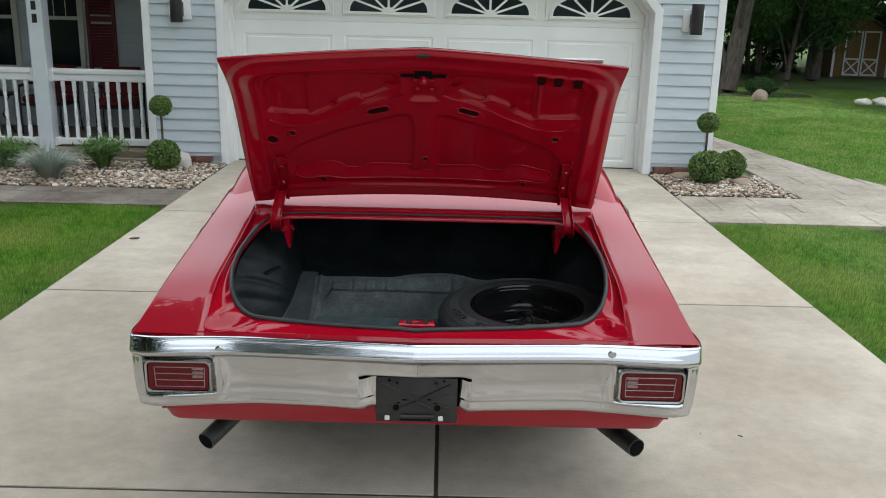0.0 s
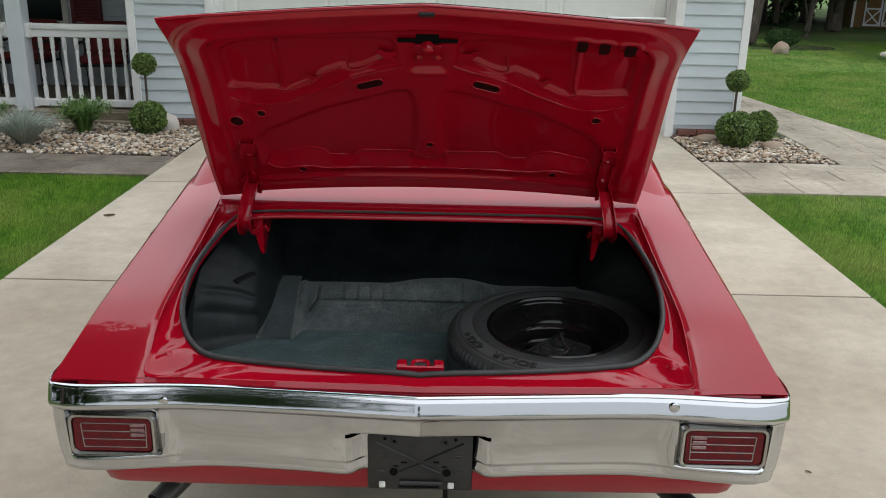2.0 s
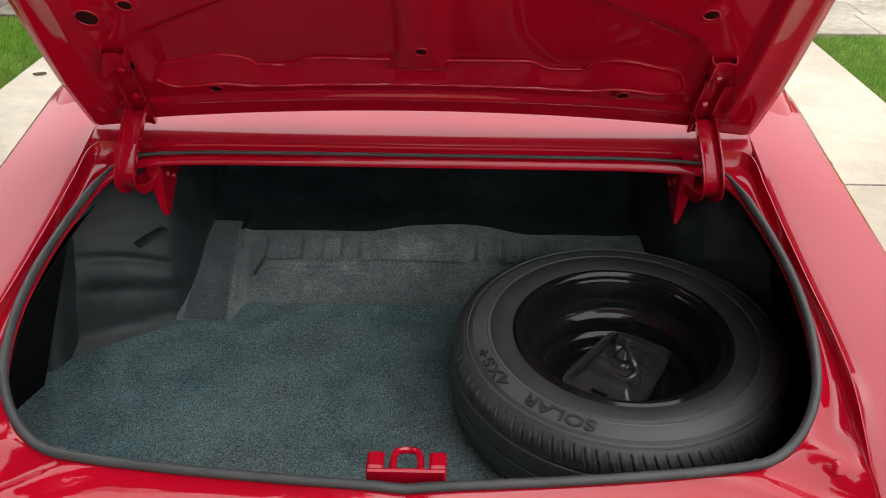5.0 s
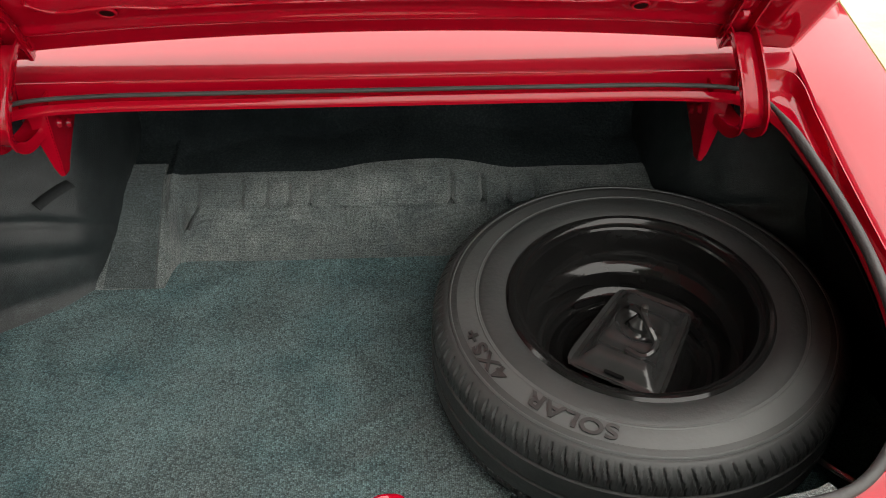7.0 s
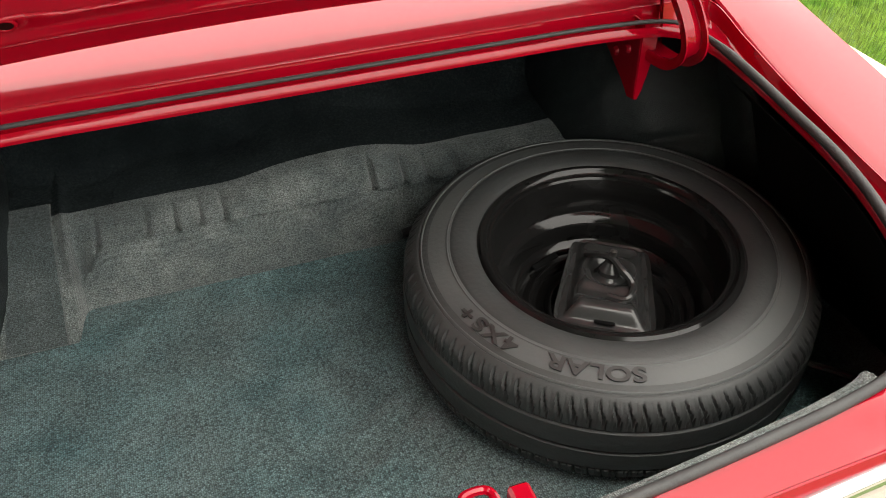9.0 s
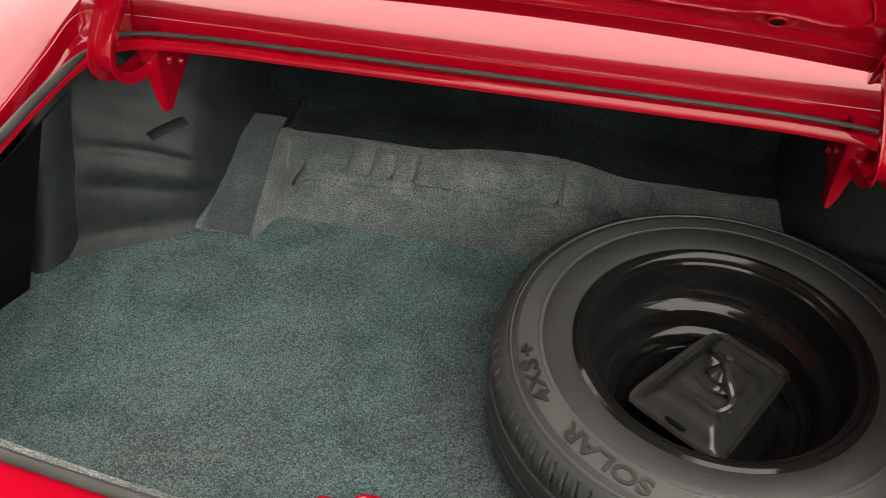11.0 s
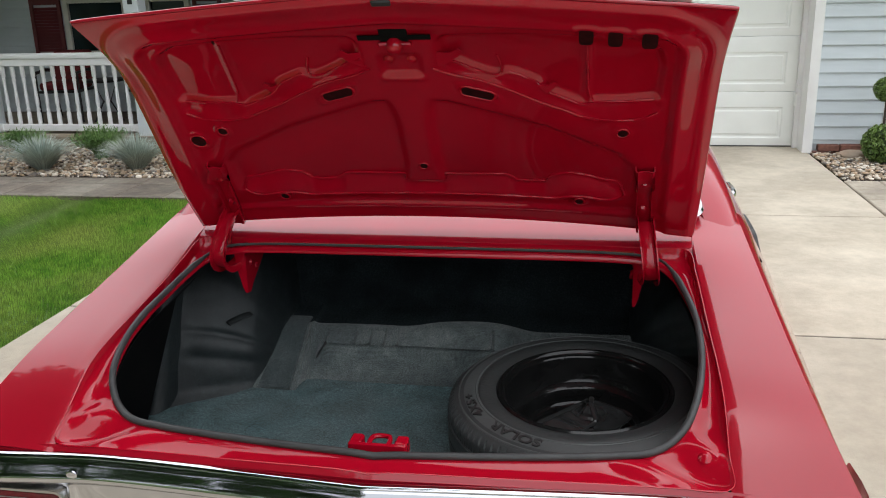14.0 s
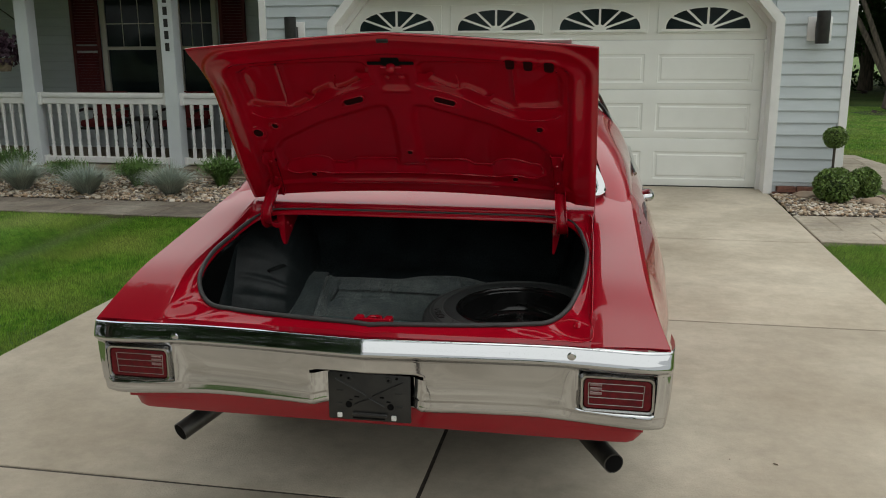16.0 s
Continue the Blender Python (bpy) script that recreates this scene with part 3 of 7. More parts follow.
def make_garage_wall():
    """The front wall with its opening, the top corners cut off."""
    t = 0.30
    outline = [(X_L, -0.06), (DOOR_L, -0.06), (DOOR_L, KNEE), (DOOR_L + 0.30, DOOR_T), (DOOR_R - 0.30, DOOR_T), (DOOR_R, KNEE), (DOOR_R, -0.06), (X_R, -0.06), (X_R, WALL_T), (X_L, WALL_T)]
    wall = single("wall_garage", prism(outline, WALL_Y + 0.012, WALL_Y + t), SIDING, "pale blue-grey lap-sided garage wall", "wall", kind="structure", smooth=False)
    pitch, z = 0.1288, 0.1255
    for a, b in ((X_L + 0.085, DOOR_L - 0.085), (DOOR_R + 0.085, X_R - 0.085)):
        part("starter_strip", box(a, b, WALL_Y - 0.014, WALL_Y + 0.011, 0.088, 0.124), SIDING, wall, smooth=False)
    k = 0
    while z < WALL_T - 0.05:
        spans = []
        if z < DOOR_T + 0.08:
            inset = 0 if z < KNEE else (z - KNEE) * 0.30 / (DOOR_T - KNEE)
            spans = [(X_L + 0.085, DOOR_L - 0.075 + inset), (DOOR_R + 0.075 - inset, X_R - 0.085)]
        else:
            spans = [(X_L + 0.085, X_R - 0.085)]
        for a, b in spans:
            bm = bmesh.new()
            sheet([[(x, WALL_Y - 0.019, z), (x, WALL_Y - 0.021, z + 0.006), (x, WALL_Y - 0.003, z + pitch + 0.004), (x, WALL_Y + 0.011, z + pitch + 0.004), (x, WALL_Y + 0.011, z)] for x in (a, b)], close_v=True, bm=bm)
            bm.verts.ensure_lookup_table()
            bm.faces.new(bm.verts[:5])
            bm.faces.new(bm.verts[5:][::-1])
            bmesh.ops.recalc_face_normals(bm, faces=bm.faces[:])
            part("siding_board", bm, SIDING, wall, smooth=False)
        z += pitch
        k += 1
    # brick ledge under the boards
    brick = bpy.data.meshes.new("brick")
    bb = box(-0.098, 0.098, -0.045, 0.045, -0.029, 0.029, 0.004)
    bb.to_mesh(brick)
    bb.free()
    brick.materials.append(BRICK)
    for a, b in ((X_L + 0.06, DOOR_L - 0.08), (DOOR_R + 0.08, X_R - 0.06)):
        n = int((b - a) / 0.207)
        for r, zz in enumerate((-0.012, 0.052)):
            for i in range(n):
                x = a + 0.104 + i * 0.207 + (0.05 if r else 0)
                if x + 0.1 < b + 0.06:
                    piece("brick", brick, wall, pose(x, WALL_Y - 0.012, zz))
    # corner boards
    for a in (X_L, X_R - 0.085):
        part("corner_board", box(a, a + 0.085, WALL_Y - 0.028, WALL_Y + 0.012, 0.02, WALL_T, 0.003), WHITE, wall, "white corner board")
    return wall


make_garage_wall()


def make_house_shell():
    """Side and back walls, ceilings and roof that close the house."""
    single("wall_east", box(X_R - 0.2, X_R, WALL_Y + 0.30, 18, -0.06, WALL_T), SIDING, "pale blue-grey side wall of the garage", "wall", kind="structure", smooth=False)
    single("wall_west_return", box(X_L, X_L + 0.2, WALL_Y + 0.30, 12.15, -0.06, WALL_T), SIDING, "pale blue-grey garage wall beside the porch", "wall", kind="structure", smooth=False)
    single("wall_back", box(-12.0, X_R, 18, 18.2, -0.06, WALL_T), SIDING, "pale blue-grey back wall of the house", "wall", kind="structure", smooth=False)
    single("wall_far_west", box(-12.0, -11.8, 10.2, 18, -0.06, WALL_T), SIDING, "pale blue-grey west wall of the house", "wall", kind="structure", smooth=False)
    single("ceiling_garage", box(X_L + 0.2, X_R - 0.2, WALL_Y + 0.30, 18, 2.75, 2.85), WHITE, "white garage ceiling", "ceiling", kind="structure", smooth=False)
    bm = bmesh.new()
    prism([(X_L - 0.4, 2.98), (X_R + 0.4, 2.98), ((X_L + X_R) / 2, 4.7)], WALL_Y - 0.35, 18.4, bm)
    single("roof_garage", bm, ROOFING, "dark asphalt-shingled gable roof over the garage", "roof", kind="structure", smooth=False)
    rows = [[(-12.4, y, z), (X_L - 0.42, y, z)] for y, z in ((9.75, 2.72), (14.2, 4.4), (18.4, 2.9))]
    single("roof_house", thick(sheet(rows), 0.15), ROOFING, "dark asphalt-shingled roof over house and porch", "roof", kind="structure", smooth=False)


make_house_shell()


def make_door_trim():
    """White casing with the corners cut, and the jamb behind it."""
    w = 0.085
    inner = [(DOOR_L, -0.0), (DOOR_L, KNEE), (DOOR_L + 0.30, DOOR_T), (DOOR_R - 0.30, DOOR_T), (DOOR_R, KNEE), (DOOR_R, 0.0)]
    outer = [(DOOR_L - w, -0.0), (DOOR_L - w, KNEE + 0.035), (DOOR_L + 0.265, DOOR_T + w), (DOOR_R - 0.265, DOOR_T + w), (DOOR_R + w, KNEE + 0.035), (DOOR_R + w, 0.0)]
    trim = thing("trim_garage_opening", ((DOOR_L + DOOR_R) / 2, WALL_Y, 0), "white casing round the garage opening with cut-off top corners", "trim", kind="structure")
    bm = bmesh.new()
    rows = []
    for (a, b), (c, d) in zip(inner, outer):
        mid = ((a * 2 + c) / 3, (b * 2 + d) / 3)
        a += 0.004 if a < 0 else -0.004
        b -= 0.004 if b > 1 else 0
        rows.append([(a, WALL_Y + 0.296, b), (a, WALL_Y - 0.030, b), (mid[0], WALL_Y - 0.036, mid[1]), (c, WALL_Y - 0.036, d), (c, WALL_Y + 0.011, d)])
    part("casing", sheet(rows, bm=bm), WHITE, trim, angle=20)
    # stop moulding against the door
    bm = bmesh.new()
    rows = []
    cx = (DOOR_L + DOOR_R) / 2
    for a, b in inner:
        s = 1 if a < cx else -1
        q = 0.045
        rows.append([(a + 0.001 * s, WALL_Y + 0.235, b), (a + q * s, WALL_Y + 0.235, b - (q if b > 1 else 0)), (a + q * s, WALL_Y + 0.285, b - (q if b > 1 else 0))])
    part("stop_moulding", sheet(rows, bm=bm), WHITE, trim, angle=20)
    for hx in (DOOR_L + 0.055, DOOR_R - 0.055):
        for hz in (0.42, 1.52):
            part("seal_clip", box(hx - 0.012, hx + 0.012, WALL_Y + 0.215, WALL_Y + 0.236, hz, hz + 0.13, 0.004), DOOR_WHITE, trim)


make_door_trim()


def make_garage_door():
    """Four hinged sections with raised panels; a row of fan lights on top."""
    y = WALL_Y + 0.30
    door = thing("door_garage", (0.045, y, 0), "white sectional garage door with raised panels and fan lights", "garage door", kind="structure")
    h = 0.545
    cx, pitch = 0.045, 1.173
    centres = [cx + (i - 1.5) * pitch for i in range(4)]
    x0, x1 = DOOR_L + 0.003, DOOR_R - 0.003
    for s in range(4):
        z0, z1 = 0.012 + s * h + 0.0012, 0.012 + (s + 1) * h - 0.0012
        cut = [] if s == 3 else [(c - 0.515, c + 0.515, z0 + 0.075, z1 - 0.150) for c in centres]
        # a pressed steel face: fine lines at the raised panels' slopes
        xs = sorted({x0, x1, *[v for a, b, _, _ in cut for v in (a, a + 0.014, a + 0.034, a + 0.046, b - 0.046, b - 0.034, b - 0.014, b)]})
        zs = sorted({z0, z0 + 0.012, z1 - 0.012, z1, *[v for _, _, c, d in cut for v in (c, c + 0.014, c + 0.034, c + 0.046, d - 0.046, d - 0.034, d - 0.014, d)]})
        rows = []
        for zz in zs:
            row = []
            for xx in xs:
                d = 0.0
                for a, b, c, e in cut:
                    q = min(xx - a, b - xx, zz - c, e - zz)
                    if q > 0.001:
                        d = 0.008 if q < 0.036 else (0.001 if q > 0.04 else 0.008)
                edge = 0.003 if (zz in (z0, z1)) else 0.0
                row.append((xx, y + d + edge, zz))
            rows.append(row)
        bm = sheet(rows)
        bm.normal_update()
        if sum(f.normal.y for f in bm.faces) > 0:
            bmesh.ops.reverse_faces(bm, faces=bm.faces[:])
        part("door_section", bm, DOOR_WHITE, door, angle=15)
    part("bottom_seal", box(x0, x1, y + 0.002, y + 0.03, 0.0, 0.014, 0.003), RUBBER, door, "black rubber seal")
    for c in centres:
        win = part("fan_light", box(c - 0.535, c + 0.535, y - 0.012, y + 0.004, 1.715, 2.055, 0.004), DOOR_WHITE, door, "fan light with white spokes and dark panes")
        hw, z0, rise = 0.455, 1.762, 0.235
        arc = [(c + hw * math.cos(a), z0 + rise * math.sin(a) ** 0.8) for a in [math.pi * k / 24 for k in range(25)]]
        part("pane", prism(arc, y - 0.022, y - 0.0135), GLASS_DARK, win, "dark glass", smooth=False)
        bm = bmesh.new()
        ring = []
        for k in range(25):
            a = math.pi * k / 24
            ca, sa = math.cos(a), math.sin(a) ** 0.8
            ring.append([(c + hw * ca * m, yy, z0 + rise * sa * m) for m, yy in ((0.985, y - 0.021), (0.985, y - 0.032), (1.06, y - 0.032), (1.06, y - 0.012))])
        sheet(ring, bm=bm)
        part("window_frame", bm, DOOR_WHITE, win, angle=30)
        part("sill", box(c - 0.50, c + 0.50, y - 0.034, y - 0.012, z0 - 0.026, z0 + 0.004, 0.003), DOOR_WHITE, win)
        part("hub", prism([(c + 0.075 * math.cos(a), z0 + 0.06 * math.sin(a)) for a in [math.pi * k / 10 for k in range(11)]], y - 0.034, y - 0.02), DOOR_WHITE, win, smooth=False)
        for k in range(1, 6):
            a = math.pi * k / 6
            ex, ez = hw * math.cos(a), rise * math.sin(a) ** 0.8
            d = Vector((ex, 0, ez)).normalized()
            s = Vector((-d.z, 0, d.x)) * 0.012
            p0, p1 = Vector((c, 0, z0)) + d * 0.05, Vector((c + ex, 0, z0 + ez))
            part("spoke", prism([((p0 + s).x, (p0 + s).z), ((p0 - s).x, (p0 - s).z), ((p1 - s).x, (p1 - s).z), ((p1 + s).x, (p1 + s).z)], y - 0.031, y - 0.018), DOOR_WHITE, win, smooth=False)


make_garage_door()


def wall_lamp(x):
    lamp = thing("wall_lamp", (x, WALL_Y - 0.02, 1.62), "dark bronze cylinder wall lamp on a white block", "wall lamp", "lamps beside the garage")
    part("mounting_block", box(x - 0.120, x + 0.120, WALL_Y - 0.045, WALL_Y - 0.004, 1.63, 1.875, 0.008, 2), WHITE, lamp, "white mounting block")
    part("bracket", box(x - 0.045, x + 0.045, WALL_Y - 0.13, WALL_Y - 0.045, 1.67, 1.82, 0.004), BLACK_METAL, lamp)
    part("cylinder", lathe([(0.0, 0.0), (0.056, 0.0), (0.065, 0.0), (0.067, 0.004), (0.067, 0.325), (0.062, 0.33), (0.058, 0.327), (0.0, 0.320)], 32, Matrix.Translation((x, WALL_Y - 0.175, 1.60))), BLACK_METAL, lamp)
    return lamp


wall_lamp(-2.86)
wall_lamp(2.90)


# ---------------------------------------------------------------- porch
PY = 10.30


def make_porch():
    single("porch_floor", box(-11.8, X_L, PY - 0.08, 12.15, -0.06, 0.10, 0.01), WOOD, "weathered wooden porch floor", "porch floor", kind="structure")
    # unseen ceiling, made dark and run forward to cut light on the porch wall
    single("porch_ceiling", box(-11.8, X_L, PY - 0.45, 12.15, 2.45, 2.53), WOOD, "unseen porch ceiling, dark to hold light off the porch", "ceiling", kind="structure", smooth=False)
    single("porch_beam", box(-11.8, X_L, PY - 0.12, PY + 0.12, 2.28, 2.452), WHITE, "white boxed porch beam", "beam", kind="structure", smooth=False)
    wall = single("wall_porch", box(-11.8, X_L, 12.15, 12.35, -0.06, 2.6), SIDING, "blue-grey lap-sided wall behind the porch", "wall", kind="structure", smooth=False)
    z = 0.10
    while z < 2.4:
        bm = bmesh.new()
        sheet([[(x, 12.128, z), (x, 12.126, z + 0.006), (x, 12.146, z + 0.133), (x, 12.149, z + 0.133), (x, 12.149, z)] for x in (-11.8, X_L)], close_v=True, bm=bm)
        bmesh.ops.recalc_face_normals(bm, faces=bm.faces[:])
        part("siding_board", bm, SIDING, wall, smooth=False)
        z += 0.1288
    # boards along the edge of the porch floor
    skirt = thing("porch_skirt", (-7, PY - 0.1, 0), "weathered timber edging along the porch", "edging", kind="structure")
    x = -9.6
    while x < -3.5:
        b = min(x + 1.9, -3.32)
        part("board", box(x + 0.004, b - 0.004, PY - 0.145, PY - 0.085, -0.04, 0.085, 0.006), WOOD, skirt)
        x += 1.9
    bm = box(-9.6, -3.32, PY - 0.42, PY - 0.36, -0.05, 0.035, 0.006)
    part("board", bm, WOOD, skirt)


make_porch()


def porch_post(x):
    post = thing("porch_post", (x, PY, 0.03), "square white-grey porch post", "post", "porch posts")
    part("shaft", box(x - 0.09, x + 0.09, PY - 0.09, PY + 0.09, 0.03, 2.28, 0.006, 1), POST_PAINT, post)
    return post


POST_PAINT = material("post_paint", (0.66, 0.70, 0.72), 0.5, alt=(0.61, 0.65, 0.67), scale=3, bump=0.02, bump_scale=40)
POSTS = (-8.50, -6.66, -4.66)
for px in POSTS:
    porch_post(px)
digits = thing("house_number", (-4.66, PY - 0.092, 1.45), "black number plate bars running down the porch post", "house number")
for k in range(5):
    part("bar", box(-4.66 - 0.028, -4.66 + 0.028, PY - 0.098, PY - 0.0905, 2.13 - k * 0.145, 2.23 - k * 0.145, 0.002), BLACK_METAL, digits)


def baluster_mesh():
    """A turned spindle: square ends, a slim round middle with beads."""
    prof = [(0.026, 0.0), (0.026, 0.14), (0.017, 0.155), (0.025, 0.18), (0.016, 0.205), (0.024, 0.26), (0.017, 0.42), (0.019, 0.50), (0.025, 0.525), (0.017, 0.55), (0.026, 0.565), (0.026, 0.69)]
    bm = lathe(prof, 8)
    me = bpy.data.meshes.new("baluster")
    bm.to_mesh(me)
    bm.free()
    return finish(me, WHITE, 40)


BALUSTER = baluster_mesh()


def railing(x0, x1):
    rail = thing("porch_railing", ((x0 + x1) / 2, PY, 0.13), "white porch railing with turned balusters", "railing", "porch railings")
    part("top_rail", box(x0, x1, PY - 0.045, PY + 0.045, 0.965, 1.03, 0.014, 2), WHITE, rail)
    part("sub_rail", box(x0, x1, PY - 0.028, PY + 0.028, 0.885, 0.967, 0.006), WHITE, rail)
    part("bottom_rail", box(x0, x1, PY - 0.035, PY + 0.035, 0.125, 0.205, 0.008), WHITE, rail)
    for a in (x0, x1 - 0.05):
        part("bracket", box(a, a + 0.05, PY - 0.055, PY + 0.055, 0.875, 1.035, 0.006), WHITE, rail)
        part("bracket", box(a, a + 0.05, PY - 0.048, PY + 0.048, 0.115, 0.215, 0.006), WHITE, rail)
    n = round((x1 - x0) / 0.126)
    for i in range(1, n):
        piece("baluster", BALUSTER, rail, pose(x0 + (x1 - x0) * i / n, PY, 0.2))
    return rail


for a, b in ((-8.41, -6.75), (-6.57, -4.75), (-4.57, -3.38)):
    railing(a, b)
end = thing("porch_half_post", (-3.345, PY, 0.1), "slim white half post ending the railing at the garage", "post")
part("shaft", box(-3.38, -3.302, PY - 0.05, PY + 0.05, 0.1, 1.13, 0.005), WHITE, end)


def porch_window(name, x0, x1):
    y, z0, z1 = 12.13, 0.86, 2.36
    win = thing(name, ((x0 + x1) / 2, y, z0), "white double-hung window with dark glass and muntins", "window", kind="structure")
    f = 0.075
    for i, (a, b, c, d) in enumerate(((x0, x0 + f, z0, z1), (x1 - f, x1, z0, z1), (x0 + f, x1 - f, z0, z0 + f), (x0 + f, x1 - f, z1 - f, z1), (x0 + f, x1 - f, 1.56, 1.61))):
        part("window_frame", box(a, b, y - 0.05, y + 0.02, c, d, 0.005), CREAM, win)
    for c, d, yy in ((z0 + f, 1.56, y - 0.005), (1.61, z1 - f, y - 0.02)):
        part("pane", box(x0 + f, x1 - f, yy, yy + 0.006, c, d), GLASS_DARK, win, "dark glass", smooth=False)
    for q in (1, 2):
        xq = x0 + f + (x1 - x0 - 2 * f) * q / 3
        part("muntin", box(xq - 0.006, xq + 0.006, y - 0.024, y - 0.019, 1.61, z1 - f), CREAM, win)
    part("muntin", box(x0 + f, x1 - f, y - 0.025, y - 0.0195, 1.93, 1.945), CREAM, win)
    part("window_sill", box(x0 - 0.04, x1 + 0.04, y - 0.09, y + 0.02, z0 - 0.05, z0, 0.006), CREAM, win)


CREAM = material("window_paint", (0.62, 0.60, 0.53), 0.5, alt=(0.57, 0.55, 0.48), scale=4)
porch_window("window_1", -6.70, -5.76)
porch_window("window_2", -5.50, -4.86)
porch_window("window_3", -9.6, -8.6)


def shutter(x0, x1):
    s = thing("shutter", ((x0 + x1) / 2, 12.11, 0.86), "maroon louvred window shutter", "shutter", "porch shutters")
    part("stile", box(x0, x0 + 0.05, 12.085, 12.122, 0.84, 2.38, 0.004), SHUTTER, s)
    part("stile", box(x1 - 0.05, x1, 12.085, 12.122, 0.84, 2.38, 0.004), SHUTTER, s)
    for z in (0.84, 1.55, 2.31):
        part("rail", box(x0 + 0.05, x1 - 0.05, 12.086, 12.122, z, z + 0.07, 0.004), SHUTTER, s)
    z = 0.93
    while z < 2.28:
        if not 1.50 < z < 1.63:
            part("slat", sheet([[(x0 + 0.05, 12.092, z), (x1 - 0.05, 12.092, z)], [(x0 + 0.05, 12.112, z + 0.04), (x1 - 0.05, 12.112, z + 0.04)]]), SHUTTER, s, smooth=False)
        z += 0.042
    return s


shutter(-7.20, -6.74)
shutter(-4.82, -4.42)


def porch_chair(x, y, turn):
    """A dark metal armchair with red cushions."""
    c = thing("porch_chair", (0, 0, 0), "black metal porch armchair with red cushions", "chair", "chairs on the porch")
    for sx in (-0.27, 0.27):
        part("front_leg", tube([(sx, -0.26, 0), (sx, -0.26, 0.62)], 0.014, 8), BLACK_METAL, c)
        part("back_leg", tube([(sx, 0.30, 0), (sx, 0.24, 0.42), (sx, 0.30, 0.84)], 0.014, 8), BLACK_METAL, c)
        part("armrest", tube([(sx, -0.29, 0.62), (sx, 0.0, 0.645), (sx, 0.27, 0.62)], 0.020, 8), BLACK_METAL, c)
    part("seat_frame", box(-0.27, 0.27, -0.27, 0.25, 0.37, 0.40, 0.008), BLACK_METAL, c)
    part("seat_cushion", box(-0.25, 0.25, -0.26, 0.22, 0.402, 0.50, 0.035, 3), CUSHION, c, "red seat cushion")
    bm = box(-0.25, 0.25, -0.045, 0.045, 0.0, 0.40, 0.035, 3)
    bmesh.ops.transform(bm, matrix=pose(0, 0.24, 0.48, -9), verts=bm.verts[:])
    part("back_cushion", bm, CUSHION, c, "red back cushion")
    c.matrix_basis = pose(x, y, 0.10, 0, 0, turn)
    return c


first_chair = porch_chair(-4.15, 11.35, 12)
copy_thing(first_chair, pose(-5.15, 11.5, 0.10, 0, 0, -4))
copy_thing(first_chair, pose(-6.35, 11.4, 0.10, 0, 0, 8))


def porch_table(x, y):
    t = thing("side_table", (x, y, 0.1), "small dark round porch table between the chairs", "table")
    part("tabletop", lathe([(0, 0.50), (0.24, 0.50), (0.25, 0.51), (0.25, 0.525), (0.24, 0.53), (0, 0.53)], 28, Matrix.Translation((x, y, 0.1))), BLACK_METAL, t)
    for k in range(3):
        a = 2.1 * k
        part("leg", tube([(x + 0.2 * math.cos(a), y + 0.2 * math.sin(a), 0.1), (x + 0.05 * math.cos(a), y + 0.05 * math.sin(a), 0.35), (x + 0.16 * math.cos(a), y + 0.16 * math.sin(a), 0.60)], 0.011, 7), BLACK_METAL, t)


porch_table(-5.75, 11.3)


# ---------------------------------------------------------------- plants
def leaves(centres, sizes, rng, mat, name, parent=None, label="", shape="leaf"):
    """Many small folded leaves at the centres given, joined into one mesh."""
    n = len(centres)
    r = np.random.RandomState(rng.randrange(10 ** 6))
    c = np.asarray(centres, float)
    s = np.asarray(sizes, float)[:, None]
    d = r.normal(size=(n, 3))
    d /= np.linalg.norm(d, axis=1)[:, None]
    e = np.cross(d, r.normal(size=(n, 3)))
    e /= np.linalg.norm(e, axis=1)[:, None]
    f = np.cross(d, e)
    tip, base = c + d * s, c - d * s * 0.8
    l, q = c + e * s * 0.55 + f * s * 0.16, c - e * s * 0.55 + f * s * 0.16
    V = np.stack([base, l, tip, q], 1).reshape(-1, 3)
    i = np.arange(n)[:, None] * 4
    F = np.concatenate([i + [0, 1, 2], i + [0, 2, 3]], 1).reshape(-1, 3)
    return data_part(name, V.tolist(), F.tolist(), mat, parent, label)


def ball_points(c, rx, rz, n, rng, shell=0.45):
    out = []
    while len(out) < n:
        p = Vector((rng.gauss(0, 1), rng.gauss(0, 1), rng.gauss(0, 1))).normalized()
        bump = 1 + 0.10 * noise.noise(p * 2.2 + Vector(c))
        r = (1 - shell * rng.random() ** 1.7) * bump
        out.append((c[0] + p.x * rx * r, c[1] + p.y * rx * r, c[2] + p.z * rz * r))
    return out


def core(c, rx, rz, mat, name, parent):
    bm = bmesh.new()
    bmesh.ops.create_icosphere(bm, subdivisions=2, radius=1)
    for v in bm.verts:
        d = 1 + 0.12 * noise.noise(v.co * 2 + Vector(c))
        v.co = Vector((c[0] + v.co.x * rx * d, c[1] + v.co.y * rx * d, c[2] + v.co.z * rz * d))
    return part(name, bm, mat, parent)


LEAF_DARK = material("leaf_shadow", (0.022, 0.042, 0.010), 0.8, alt=(0.03, 0.055, 0.014), scale=20)


